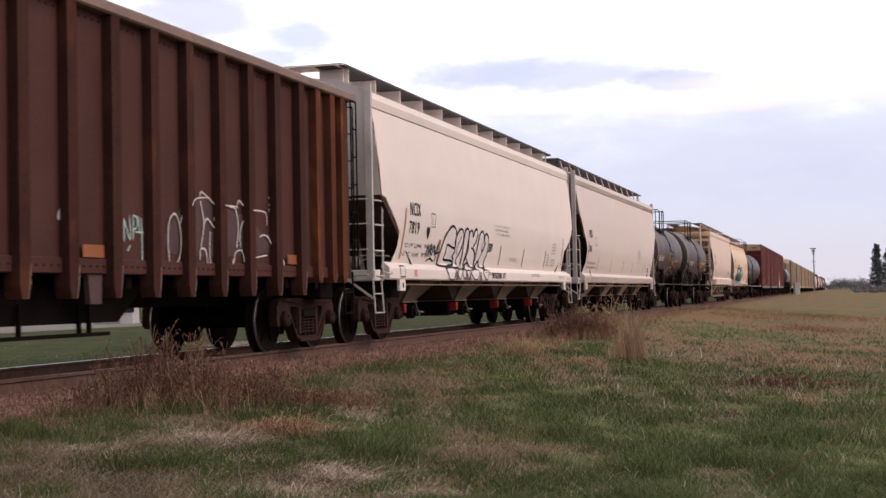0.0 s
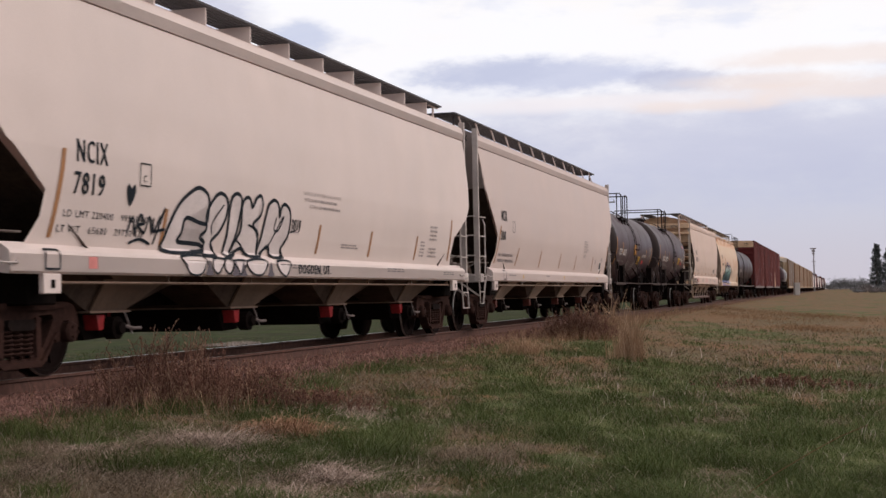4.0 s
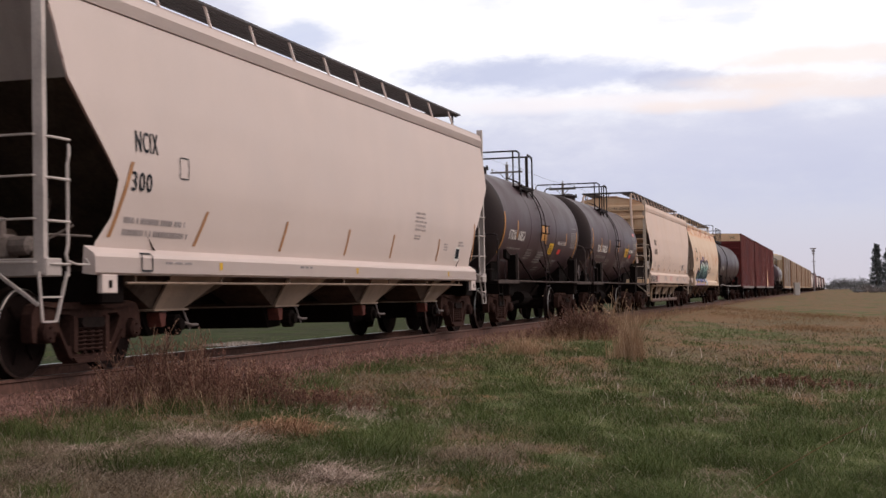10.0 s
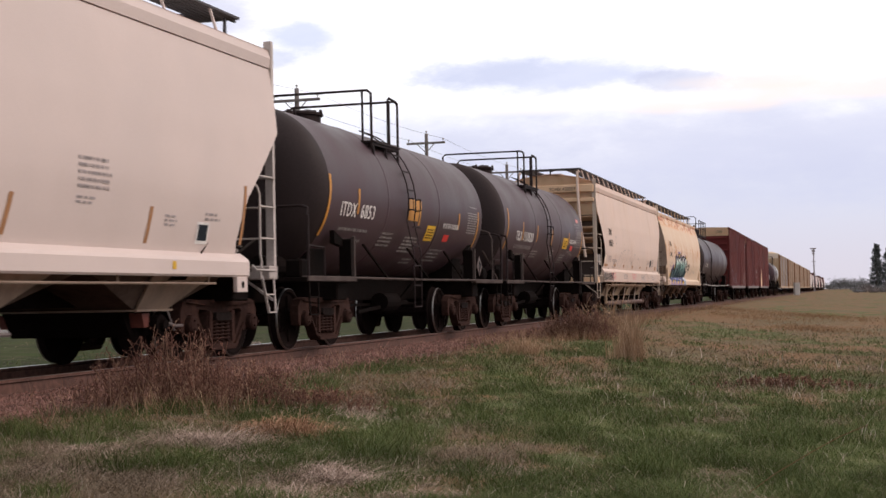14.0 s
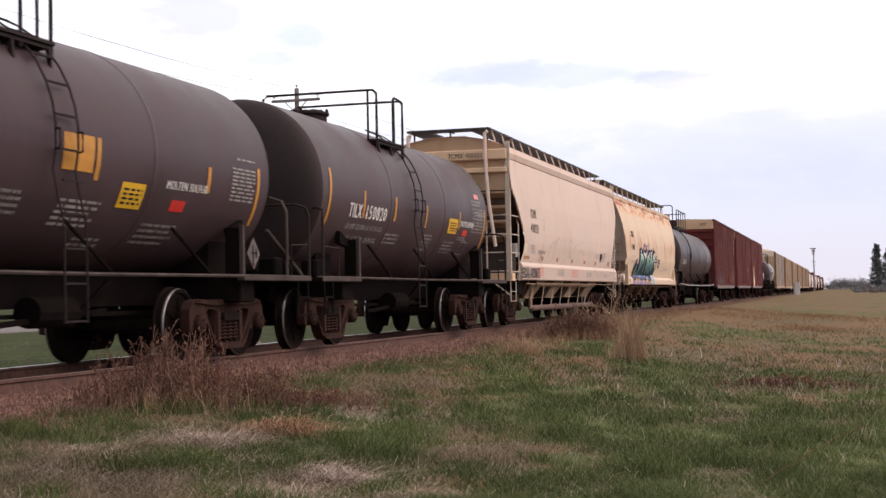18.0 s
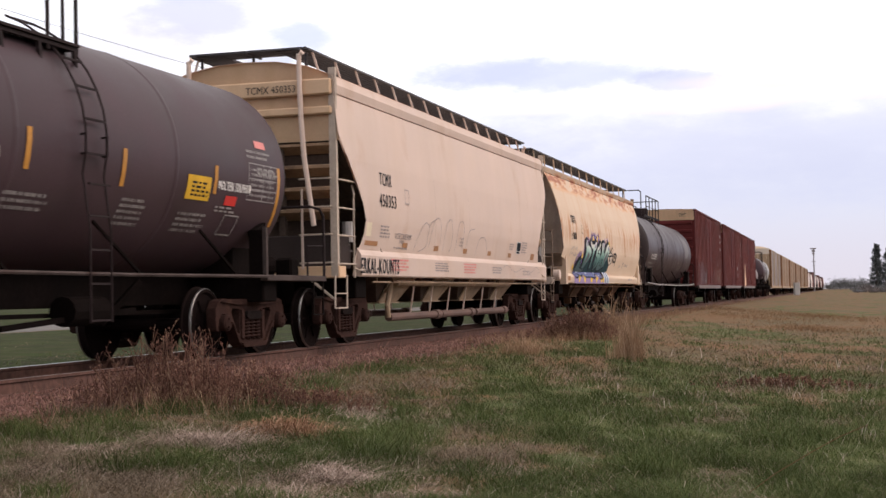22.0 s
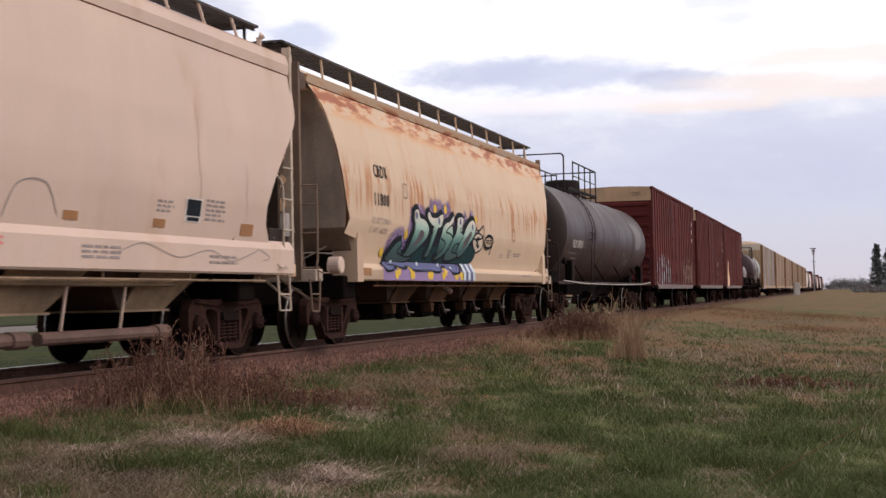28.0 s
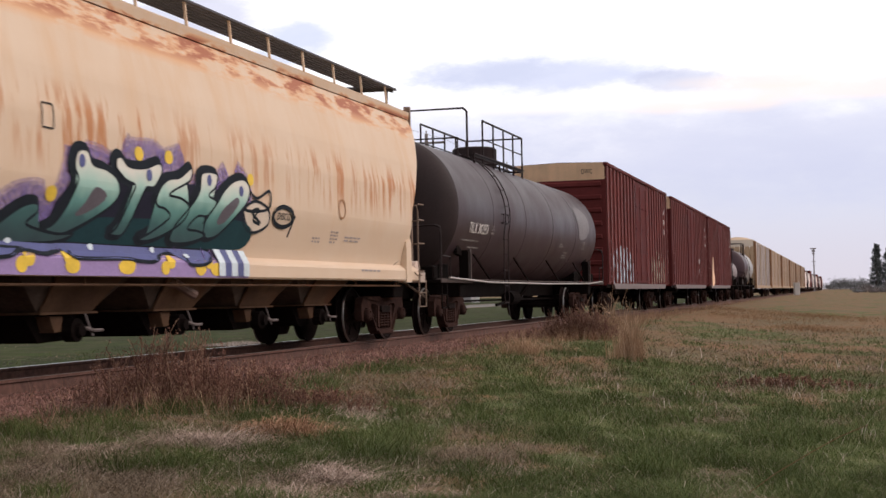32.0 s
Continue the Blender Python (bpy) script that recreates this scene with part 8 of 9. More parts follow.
for k, kind in enumerate("hthbthtthbtthtbth"):
    long = {"t": 14.0, "h": 16.5, "b": 16.8}[kind]
    if kind == "t":
        tank_car("distant tank car in dull paint", u, u + long, u + 1.3, u + long - 1.3, 1.4, 2.5, (SILVER_TANK, BLACK_TANK)[k % 2], u + long / 2 - 0.5, full=False)
    elif kind == "h":
        hopper("distant pale covered hopper car", u, u + long, A_CUT, A_PROFILE, CREAM, (1.04, 1.33, 1.52), 4.12, 4.40, full=False, leg_gap=3.0)
    else:
        boxcar("distant dark red boxcar", u, u + long, OXIDE, OXIDE_RIB, False, False, False)
    u += long + 0.9
# ---- ties, gravel lane, things beyond the track ----
GRAVEL = surface("pale_gravel", (0.13, 0.115, 0.105), 0.95, grain=(22, 0.3), patches=(1.0, 0.2), bump=0.03)
bm = bmesh.new()
lane = np.random.RandomState(8)
sheet(bm, [[on_line(s, w + (lane.uniform(-0.3, 0.3) if abs(w + 25.6) > 2.5 else 0), float(hump(np.array(s), np.array(w))) + (0.06 if abs(w + 25.6) < 2.5 else 0.012)) for w in (-29.0, -27.8, -25.6, -23.4, -22.4)] for s in list(np.arange(-20, 90, 1.5)) + list(np.arange(90, 500, 15))])
tagged(part("gravel_lane", bm, GRAVEL, smooth=True), "pale gravel lane behind the track", "lane", kind="structure")
TURF = surface("green_turf", (0.030, 0.040, 0.014), 0.95, grain=(10, 0.5), patches=(0.5, 0.45), bump=0.05, dirt=(0.8, (0.070, 0.054, 0.037)))
bm = bmesh.new()
sheet(bm, [[on_line(s, w + (lane.uniform(-0.4, 0.4) if w > -4 or w < -21 else 0), float(hump(np.array(s), np.array(w))) + (0.004 if w > -4 or w < -21 else 0.03)) for w in (-22.2, -20.0, -15.0, -10.0, -6.5, -4.5, -3.6)] for s in list(np.arange(-20, 90, 1.5)) + list(np.arange(90, 300, 15))])
tagged(part("grass_strip", bm, TURF, smooth=True), "strip of green turf between the track and the lane", "grass", kind="structure")
bm = bmesh.new()
sheet(bm, [[on_line(s, w, float(hump(np.array(s), np.array(w))) + 0.06) for w in (-150.0, -90.0, -50.0, -36.0, -29.3)] for s in list(np.arange(-60, 90, 6)) + list(np.arange(90, 420, 15))])
tagged(part("far_field", bm, TURF, smooth=True), "green field beyond the gravel lane", "field", kind="structure")


def stones(name, n, s0, s1, w0, w1, size, material, label, seed, sink=0.3):
    """Crushed stones, each a squashed eight-sided lump, in one mesh."""
    r = np.random.RandomState(seed)
    s = s0 + (s1 - s0) * r.uniform(0, 1, n) ** 1.5
    w = r.uniform(w0, w1, n)
    x, y = line_arrays(s, w)
    z = np.where(np.abs(w) < 2.35, np.interp(w, W_BED, Z_BED), hump(s, w))
    k = size * r.uniform(0.5, 1.3, (n, 1, 1))
    shape = np.array([(1, 0, 0), (-1, 0, 0), (0, 1, 0), (0, -1, 0), (0, 0, 0.8), (0, 0, -0.8)])[None] * k * r.uniform(0.6, 1.2, (n, 6, 1))
    a = r.uniform(0, 6.28, n)
    c, q = np.cos(a)[:, None], np.sin(a)[:, None]
    v = np.stack([shape[..., 0] * c - shape[..., 1] * q + x[:, None], shape[..., 0] * q + shape[..., 1] * c + y[:, None], shape[..., 2] + z[:, None] + size * sink], -1)
    f = np.array([(0, 2, 4), (2, 1, 4), (1, 3, 4), (3, 0, 4), (2, 0, 5), (1, 2, 5), (3, 1, 5), (0, 3, 5)])
    me = bpy.data.meshes.new(name)
    me.from_pydata(v.reshape(-1, 3).tolist(), [], (f[None] + 6 * np.arange(n)[:, None, None]).reshape(-1, 3).tolist())
    return tagged(part_of(name, me, material), label, "stones", kind="stuff")


STONE = surface("reddish_crushed_stone", (0.15, 0.078, 0.063), 0.95, grain=(9, 0.5), patches=(3.0, 0.4), bump=0.0)
stones("ballast_stones", 26000, 4, 60, 0.82, 2.15, 0.035, STONE, "reddish crushed stones on the ballast shoulder", 4)
stones("ballast_stones", 14000, 4, 60, -0.7, 0.7, 0.035, STONE, "reddish crushed stones between the rails", 9)
stones("ballast_stones", 9000, 4, 60, -2.3, -0.82, 0.035, STONE, "reddish crushed stones on the ballast shoulder", 5)
stones("pale_gravel", 7000, 6, 50, -3.9, -2.3, 0.04, GRAVEL, "pale loose gravel beyond the track", 6, 0.1)
stones("pale_rubble", 170, 33.0, 35.0, -7.1, -6.4, 0.08, surface("pale_rubble_stone", (0.22, 0.18, 0.15), 0.9, grain=(9, 0.3), patches=(3.0, 0.3), bump=0.0), "low heap of pale rubble in the grass", 7, 0.6)

bm = bmesh.new()
box(bm, -1.28, 1.28, -0.11, 0.11, -0.30, -0.155, 0.012)
TIE_MESH = mesh_of(bm, TIE)
ties = tagged(new("sleepers"), "weathered wooden ties half sunk in ballast", "sleepers", kind="structure")
for k in range(150):
    s = -6 + k * 0.53
    p = on_line(s)
    ob = new("tie", TIE_MESH)
    ob.parent = ties
    ob.matrix_local = pose(p.x, p.y, 0.0, 0, 0, math.degrees(float(np.interp(s, GRID, TURN))))

WOOD = surface("weathered_pole_wood", (0.17, 0.145, 0.135), 0.9, grain=(12, 0.25), patches=(1, 0.25), bump=0.01)
GLASS = surface("insulator_porcelain", (0.3, 0.28, 0.27), 0.3, grain=(40, 0.1), patches=(4, 0.1), bump=0.0)
WIRE = surface("dark_wire", (0.16, 0.16, 0.19), 0.5, 0.3, grain=(40, 0.1), patches=(4, 0.1), bump=0.0)


def utility_pole(x, y, base, high, turn, name="utility_pole", arm=2.5, label="weathered wooden utility pole with one crossarm"):
    ob = thing(name, label, "utility pole", "utility poles")
    bm = bmesh.new()
    lathe(bm, [(base - 0.3, 0.17), (high * 0.5, 0.14), (high, 0.11), (high + 0.03, 0.07)], (0, 0, 0), "Z", 10)
    part("post", bm, WOOD, ob)
    za = high - 0.65
    bm = bmesh.new()
    box(bm, -arm / 2, arm / 2, -0.2, -0.08, za, za + 0.13, 0.01)
    part("crossarm", bm, WOOD, ob)
    for k in (1, -1):
        bm = bmesh.new()
        bar(bm, (k * 0.55, -0.14, za), (0, -0.12, za - 0.55), 0.04)
        part("arm_brace", bm, WOOD, ob)
    for xx, zz in ((-arm / 2 + 0.12, za + 0.13), (arm / 2 - 0.12, za + 0.13), (0.0, high)):
        bm = bmesh.new()
        lathe(bm, [(0, 0.02), (0.1, 0.02), (0.11, 0.06), (0.17, 0.065), (0.2, 0.03)], (xx, -0.14 if zz < high else 0, zz), "Z", 8)
        part("insulator", bm, GLASS, ob)
    ob.matrix_basis = pose(x, y, 0, 0, 0, turn)
    return ob


POLES = []
for s, high in ((21.0, 10.4), (63.1, 10.9), (84.2, 10.9), (105.0, 10.7), (126.0, 10.8), (147.0, 10.8)):
    p = (9.03 - 26.0, s)
    utility_pole(p[0], p[1], -0.4, high, 0)
    POLES.append((p[0], p[1], high))
for off, drop in ((-1.13, 0.32), (1.13, 0.32)):
    bm = bmesh.new()
    for (x0, y0, h0), (x1, y1, h1) in zip(POLES, POLES[1:]):
        pts = []
        for k in range(9):
            f = k / 8
            sag = (0.55 if y1 - y0 > 30 else 0.22) * 4 * f * (1 - f)
            pts.append((x0 + off + (x1 - x0) * f, y0 - 0.14 + (y1 - y0) * f, h0 + (h1 - h0) * f - drop - sag))
        tube(bm, pts, 0.0095, 4)
    tagged(part("overhead_wire", bm, WIRE), "thin dark overhead wire strung between poles", "wire", "overhead wires")


# far mast with cross pieces, lineside cabinet
x, y = view_place(14.73, 330)
# grey lightened so that the far mast looks hazed
MAST_PAINT = surface("haze_paled_mast_paint", (0.24, 0.215, 0.225), 0.7, grain=(20, 0.1), patches=(1, 0.15), bump=0.0)
mast = thing("signal_mast", "tall grey pole with brackets near the track", "mast")
bm = bmesh.new()
lathe(bm, [(-0.5, 0.17), (5, 0.14), (9.6, 0.12)], (0, 0, 0), "Z", 8)
part("post", bm, MAST_PAINT, mast)
for z, w, t in ((9.35, 0.75, 0.3), (8.75, 0.4, 0.5), (8.2, 0.32, 0.3), (6.5, 0.5, 0.16), (5.6, 0.3, 0.14)):
    bm = bmesh.new()
    box(bm, -w, w * 0.8, -0.12, 0.12, z, z + t, 0.02)
    part("bracket", bm, MAST_PAINT, mast)
mast.matrix_basis = pose(x, y, 0.2, 0, 0, 10)
CAB = surface("pale_cabinet_paint", (0.42, 0.39, 0.37), 0.5, grain=(20, 0.1), patches=(1, 0.15), bump=0.002)
x, y = view_place(14.05, 145)
cab = thing("lineside_cabinet", "pale grey metal cabinet beside the track", "cabinet")
bm = bmesh.new()
box(bm, -0.27, 0.27, -0.26, 0.26, -0.1, 1.1, 0.02)
part("body", bm, CAB, cab)
bm = bmesh.new()
box(bm, -0.22, 0.22, -0.285, -0.255, 0.1, 1.02, 0.01)
part("door", bm, CAB, cab)
bm = bmesh.new()
box(bm, -0.3, 0.3, -0.3, 0.3, 1.095, 1.15, 0.01)
part("lid", bm, CAB, cab)
cab.matrix_basis = pose(x, y, 0.2, 0, 0, 16)
SHED_WALL = surface("pale_shed_siding", (0.52, 0.50, 0.48), 0.8, grain=(8, 0.15), patches=(0.5, 0.2), bump=0.01, streak=(3, 0.3))
SHED_ROOF = surface("grey_shed_roof", (0.2, 0.19, 0.19), 0.7, grain=(8, 0.15), patches=(0.5, 0.2), bump=0.01)


def shed(right, dist, long, deep, high, turn, wall):
    ob = thing("shed", "low pale shed with a grey gabled roof", "shed", "sheds beyond the lane")
    bm = bmesh.new()
    slab(bm, [(-deep / 2, 0), (deep / 2, 0), (deep / 2, high), (0, high + deep * 0.25), (-deep / 2, high)], -long / 2, long / 2)
    part("wall", bm, wall, ob)
    for m in (1, -1):
        bm = bmesh.new()
        sheet(bm, [[(q, m * deep * 0.56, high - 0.08) for q in (-long / 2 - 0.3, long / 2 + 0.3)], [(q, 0, high + deep * 0.25 + 0.06) for q in (-long / 2 - 0.3, long / 2 + 0.3)]], 0.06)
        part("roof", bm, SHED_ROOF, ob)
    bm = bmesh.new()
    box(bm, -0.6, 0.6, -deep / 2 - 0.04, -deep / 2 + 0.02, 0.05, min(2.0, high - 0.2))
    part("door", bm, SHED_ROOF, ob)
    for k in (-1, 1):
        bm = bmesh.new()
        box(bm, k * long * 0.32 - 0.5, k * long * 0.32 + 0.5, -deep / 2 - 0.03, -deep / 2 + 0.02, 0.9, min(1.7, high - 0.3))
        part("window", bm, surface("dark_window", (0.03, 0.035, 0.04), 0.1, bump=0.0), ob)
    x, y = view_place(right, dist)
    ob.matrix_basis = pose(x, y, -0.35, 0, 0, turn)


shed(0.9, 190, 3.6, 3.0, 1.5, 16, SHED_WALL)
shed(-10.5, 120, 5.0, 4.0, 1.2, 10, SHED_WALL)
shed(-7.6, 135, 4.4, 3.0, 1.4, 20, SHED_WALL)
shed(-13.3, 70, 2.4, 2.0, 0.9, 20, CAB)

# ---- trees ----
BARK = surface("grey_bark", (0.09, 0.075, 0.065), 0.95, grain=(10, 0.3), patches=(1, 0.3), bump=0.02)
# distance haze is put into the needle and shrub colours: paler and bluer
NEEDLES = surface("haze_paled_spruce_needles", (0.075, 0.082, 0.082), 0.8, grain=(3, 0.4), patches=(0.6, 0.35), bump=0.0)
TWIGS = surface("bare_grey_twigs", (0.16, 0.138, 0.135), 0.9, grain=(3, 0.3), patches=(0.4, 0.3), bump=0.0)
SHRUB = surface("hazy_shrub_leaves", (0.15, 0.152, 0.155), 0.9, grain=(2, 0.4), patches=(0.4, 0.35), bump=0.0)


def leaf_mesh(points, size, seed, flat=0.5):
    """Many small leaf blades at points, joined: the crown of a tree."""
    r = np.random.RandomState(seed)
    p = np.asarray(points)
    n = len(p)
    a = r.normal(size=(n, 3))
    a /= np.linalg.norm(a, axis=1, keepdims=True)
    b = np.cross(a, r.normal(size=(n, 3)))
    b /= np.linalg.norm(b, axis=1, keepdims=True)
    s = size * r.uniform(0.6, 1.3, (n, 1))
    v = np.stack([p - a * s, p + b * s * flat, p + a * s, p - b * s * flat], 1).reshape(-1, 3)
    f = np.arange(4 * n).reshape(n, 4)
    me = bpy.data.meshes.new("crown")
    me.from_pydata(v.tolist(), [], f.tolist())
    return me


def spruce(right, dist, high, seed, wide=0.22):
    r = np.random.RandomState(seed)
    ob = thing("spruce_tree", "dark green spruce tree with drooping tiers", "spruce tree", "spruces by the field")
    bm = bmesh.new()
    lathe(bm, [(0, 0.2), (high * 0.5, 0.12), (high, 0.02)], (0, 0, 0), "Z", 8)
    part("trunk", bm, BARK, ob)
    pts = []
    for k in range(26):
        f = k / 26
        z, reach = high * (0.04 + 0.94 * f), high * wide * (1 - f) ** 0.8 * r.uniform(0.75, 1.15) + 0.08
        for j in range(9):
            a = r.uniform(0, 6.28)
            L = reach * r.uniform(0.6, 1.1)
            for q in np.linspace(0.15, 1, 12):
                pts.append((L * q * math.cos(a) + r.normal(0, 0.1), L * q * math.sin(a) + r.normal(0, 0.1), z - L * q * 0.3 + r.normal(0, 0.1) + 0.3 * q ** 2))
    me = leaf_mesh(pts, 0.19, seed)
    part_of("crown", me, NEEDLES, ob)
    x, y = view_place(right, dist)
    ob.matrix_basis = pose(x, y, 0.0, 0, 0, r.uniform(0, 360))


spruce(17.1, 240, 7.8, 1, 0.27)
spruce(17.52, 244, 7.4, 2, 0.33)
spruce(17.95, 241, 7.0, 3, 0.33)


def broad_tree(right, dist, high, wide, seed, material, label, density=500, name="bare_tree"):
    r = np.random.RandomState(seed)
    ob = thing(name, label, "tree" if "tree" in name else "shrub", "trees along the horizon")
    bm = bmesh.new()
    lathe(bm, [(-0.1, 0.03 * high), (high * 0.4, 0.02 * high)], (0, 0, 0), "Z", 7)
    pts = []
    for j in range(17):
        a, up = r.uniform(0, 6.28), r.uniform(0.3, 1.0)
        tip = Vector((wide * math.cos(a) * r.uniform(0.3, 1) * (1.25 - up * 0.8), wide * math.sin(a) * r.uniform(0.3, 1) * (1.25 - up * 0.8), high * up))
        root = Vector((0, 0, high * r.uniform(0.05, 0.25)))
        mid = (tip + root) / 2 + Vector((0, 0, high * 0.05))
        tube(bm, [root, mid, tip], 0.008 * high, 5)
        for _ in range(density // 17):
            q = r.uniform(0.15, 1.05)
            b = root.lerp(tip, q)
            pts.append((b.x + r.normal(0, wide * 0.2), b.y + r.normal(0, wide * 0.2), max(0.1, b.z + r.normal(0, high * 0.09))))
    part("trunk", bm, BARK, ob)
    part_of("crown", leaf_mesh(pts, 0.035 * high + 0.08, seed, 0.35), material, ob)
    x, y = view_place(right, dist)
    ob.matrix_basis = pose(x, y, -0.1, 0, 0, 0)


for k in range(8):
    broad_tree(16.35 + k * 0.3, 228 + 8 * math.sin(k * 2.0), 0.7 + 0.7 * abs(math.sin(k * 1.7)), 1.7, 20 + k, TWIGS if k % 3 else SHRUB, "leafless greyish shrub at the edge of the field", 900, "bare_shrub")
for k in range(8):
    broad_tree(15.3 + k * 0.2, 560 + 50 * math.sin(k * 2.3), 2.9 + 1.9 * abs(math.sin(k * 1.3)), 4.2, 60 + k, SHRUB, "hazy distant tree on the horizon", 1500)
# ---- grass, weeds ----
def ground_z(x, y):
    w = x - np.interp(y, LINE_Y[120:], LINE_X[120:])
    z = hump(y, w)
    return z + 0.01 * np.clip((np.abs(w) - 1.6) / 1.5, 0, 1) * (np.sin(x * 0.9 + 1.3 * np.sin(y * 0.5)) + np.sin(y * 1.3 + x * 0.4)) * 0.5, w


def blades(name, x, y, z, high, wide, lean, droop, material, label, category, seed):
    """Blades of grass as narrow bent strips, all in one mesh."""
    r = np.random.RandomState(seed)
    n = len(x)
    a = r.uniform(0, 6.28, n)
    face = r.uniform(-0.9, 0.9, n)
    ax, ay = np.cos(face) * wide / 2, np.sin(face) * wide / 2
    lx, ly = np.cos(a) * lean * high, np.sin(a) * lean * high
    base = np.stack([x, y, z - 0.02], -1)
    side = np.stack([ax, ay, 0 * ax], -1)
    mid = base + np.stack([lx * 0.35, ly * 0.35, high * 0.55], -1)
    tip = base + np.stack([lx, ly, high * (1 - droop)], -1)
    v = np.stack([base - side, base + side, mid + side * 0.8, mid - side * 0.8, tip], 1).reshape(-1, 3)
    k = 5 * np.arange(n)[:, None]
    quads = k + np.array([[0, 1, 2, 3]])
    tris = k + np.array([[3, 2, 4]])
    me = bpy.data.meshes.new(name)
    loops = np.concatenate([quads.ravel(), tris.ravel()]).astype(np.int32)
    me.vertices.add(len(v)), me.vertices.foreach_set("co", v.astype(np.float32).ravel())
    me.loops.add(len(loops)), me.loops.foreach_set("vertex_index", loops)
    me.polygons.add(2 * n)
    me.polygons.foreach_set("loop_start", np.concatenate([4 * np.arange(n), 4 * n + 3 * np.arange(n)]).astype(np.int32))
    me.polygons.foreach_set("loop_total", np.concatenate([np.full(n, 4), np.full(n, 3)]).astype(np.int32))
    me.update(calc_edges=True)
    return tagged(part_of(name, me, material), label, category, kind="stuff")


def blade_paint(name, colours, rough=0.7):
    """Grass colours that differ from blade to blade."""
    m = bpy.data.materials.new(name)
    m.use_nodes = True
    n, l = m.node_tree.nodes, m.node_tree.links
    g, r = n.new("ShaderNodeNewGeometry"), n.new("ShaderNodeValToRGB")
    tc, nz, mx = n.new("ShaderNodeTexCoord"), n.new("ShaderNodeTexNoise"), n.new("ShaderNodeMix")
    e = r.color_ramp.elements
    e[0].color, e[1].color = (*colours[0], 1), (*colours[-1], 1)
    for k, c in enumerate(colours[1:-1]):
        x = e.new((k + 1) / (len(colours) - 1))
        x.color = (*c, 1)
    l.new(g.outputs["Random Per Island"], r.inputs[0])
    nz.inputs["Scale"].default_value = 0.7
    l.new(tc.outputs["Object"], nz.inputs["Vector"])
    mx.data_type, mx.blend_type = "RGBA", "MULTIPLY"
    mx.inputs[0].default_value = 0.7
    l.new(r.outputs[0], mx.inputs[6])
    mr = n.new("ShaderNodeMapRange")
    mr.inputs[1].default_value, mr.inputs[2].default_value, mr.inputs[3].default_value, mr.inputs[4].default_value = 0.3, 0.7, 0.6, 1.35
    cc = n.new("ShaderNodeCombineColor")
    l.new(nz.outputs[0], mr.inputs[0])
    for i in range(3):
        l.new(mr.outputs[0], cc.inputs[i])
    l.new(cc.outputs[0], mx.inputs[7])
    b = n["Principled BSDF"]
    l.new(mx.outputs[2], b.inputs["Base Color"])
    b.inputs["Roughness"].default_value = rough
    b.inputs["Specular IOR Level"].default_value = 0.12
    # rounded blades: their normals lean towards the sky; thin blades also let light through
    up = n.new("ShaderNodeVectorMath")
    up.operation = "MULTIPLY_ADD"
    up.inputs[1].default_value, up.inputs[2].default_value = (0.5, 0.5, 0.5), (0, 0, 0.6)
    l.new(g.outputs["Normal"], up.inputs[0])
    unit = n.new("ShaderNodeVectorMath")
    unit.operation = "NORMALIZE"
    l.new(up.outputs[0], unit.inputs[0])
    l.new(unit.outputs[0], b.inputs["Normal"])
    tr, ms = n.new("ShaderNodeBsdfTranslucent"), n.new("ShaderNodeMixShader")
    l.new(mx.outputs[2], tr.inputs["Color"])
    ms.inputs[0].default_value = 0.25
    l.new(b.outputs[0], ms.inputs[1]), l.new(tr.outputs[0], ms.inputs[2])
    l.new(ms.outputs[0], n["Material Output"].inputs["Surface"])
    return m


GREEN = blade_paint("green_grass_blades", ((0.044, 0.062, 0.017), (0.063, 0.087, 0.024), (0.086, 0.110, 0.033), (0.13, 0.136, 0.058)))
DRY = blade_paint("dry_grass_blades", ((0.085, 0.064, 0.042), (0.13, 0.098, 0.064), (0.175, 0.134, 0.092), (0.32, 0.25, 0.19)), 0.8)
TAN_GRASS = blade_paint("tan_grass_blades", ((0.115, 0.068, 0.035), (0.165, 0.098, 0.05), (0.23, 0.145, 0.08)), 0.8)
TALL_TAN = blade_paint("tall_tan_blades", ((0.24, 0.145, 0.085), (0.36, 0.225, 0.135), (0.52, 0.37, 0.25)), 0.8)
RED_WEED = blade_paint("red_brown_weeds", ((0.075, 0.034, 0.028), (0.12, 0.053, 0.04), (0.19, 0.095, 0.065), (0.30, 0.19, 0.13)), 0.85)


def scatter(n, near, far, seed, spread=19.5, power=1.0):
    """Places in front of the camera, denser near it so that cover looks even."""
    r = np.random.RandomState(seed)
    f = r.uniform(0, 1, n)
    d = (near ** -power + f * (far ** -power - near ** -power)) ** (-1 / power)
    a = YAW - np.radians(r.uniform(-spread, spread, n))
    x, y = EYE.x - np.sin(a) * d, EYE.y + np.cos(a) * d
    z, w = ground_z(x, y)
    return x, y, z, w, d, r


def grow(name, n, near, far, seed, keep, high, wide, lean, droop, material, label, category, power=1.0, spread=19.5):
    x, y, z, w, d, r = scatter(n, near, far, seed, spread, power)
    k = keep(x, y, w, d, r)
    x, y, z, w, d = x[k], y[k], z[k], w[k], d[k]
    m = len(x)
    size = np.clip(d / 14.0, 0.85, 2.2)
    blades(name, x, y, z, high(x, y, w, d, r, m), wide * size * r.uniform(0.7, 1.3, m), r.uniform(*lean, m), r.uniform(*droop, m), material, label, category, seed)


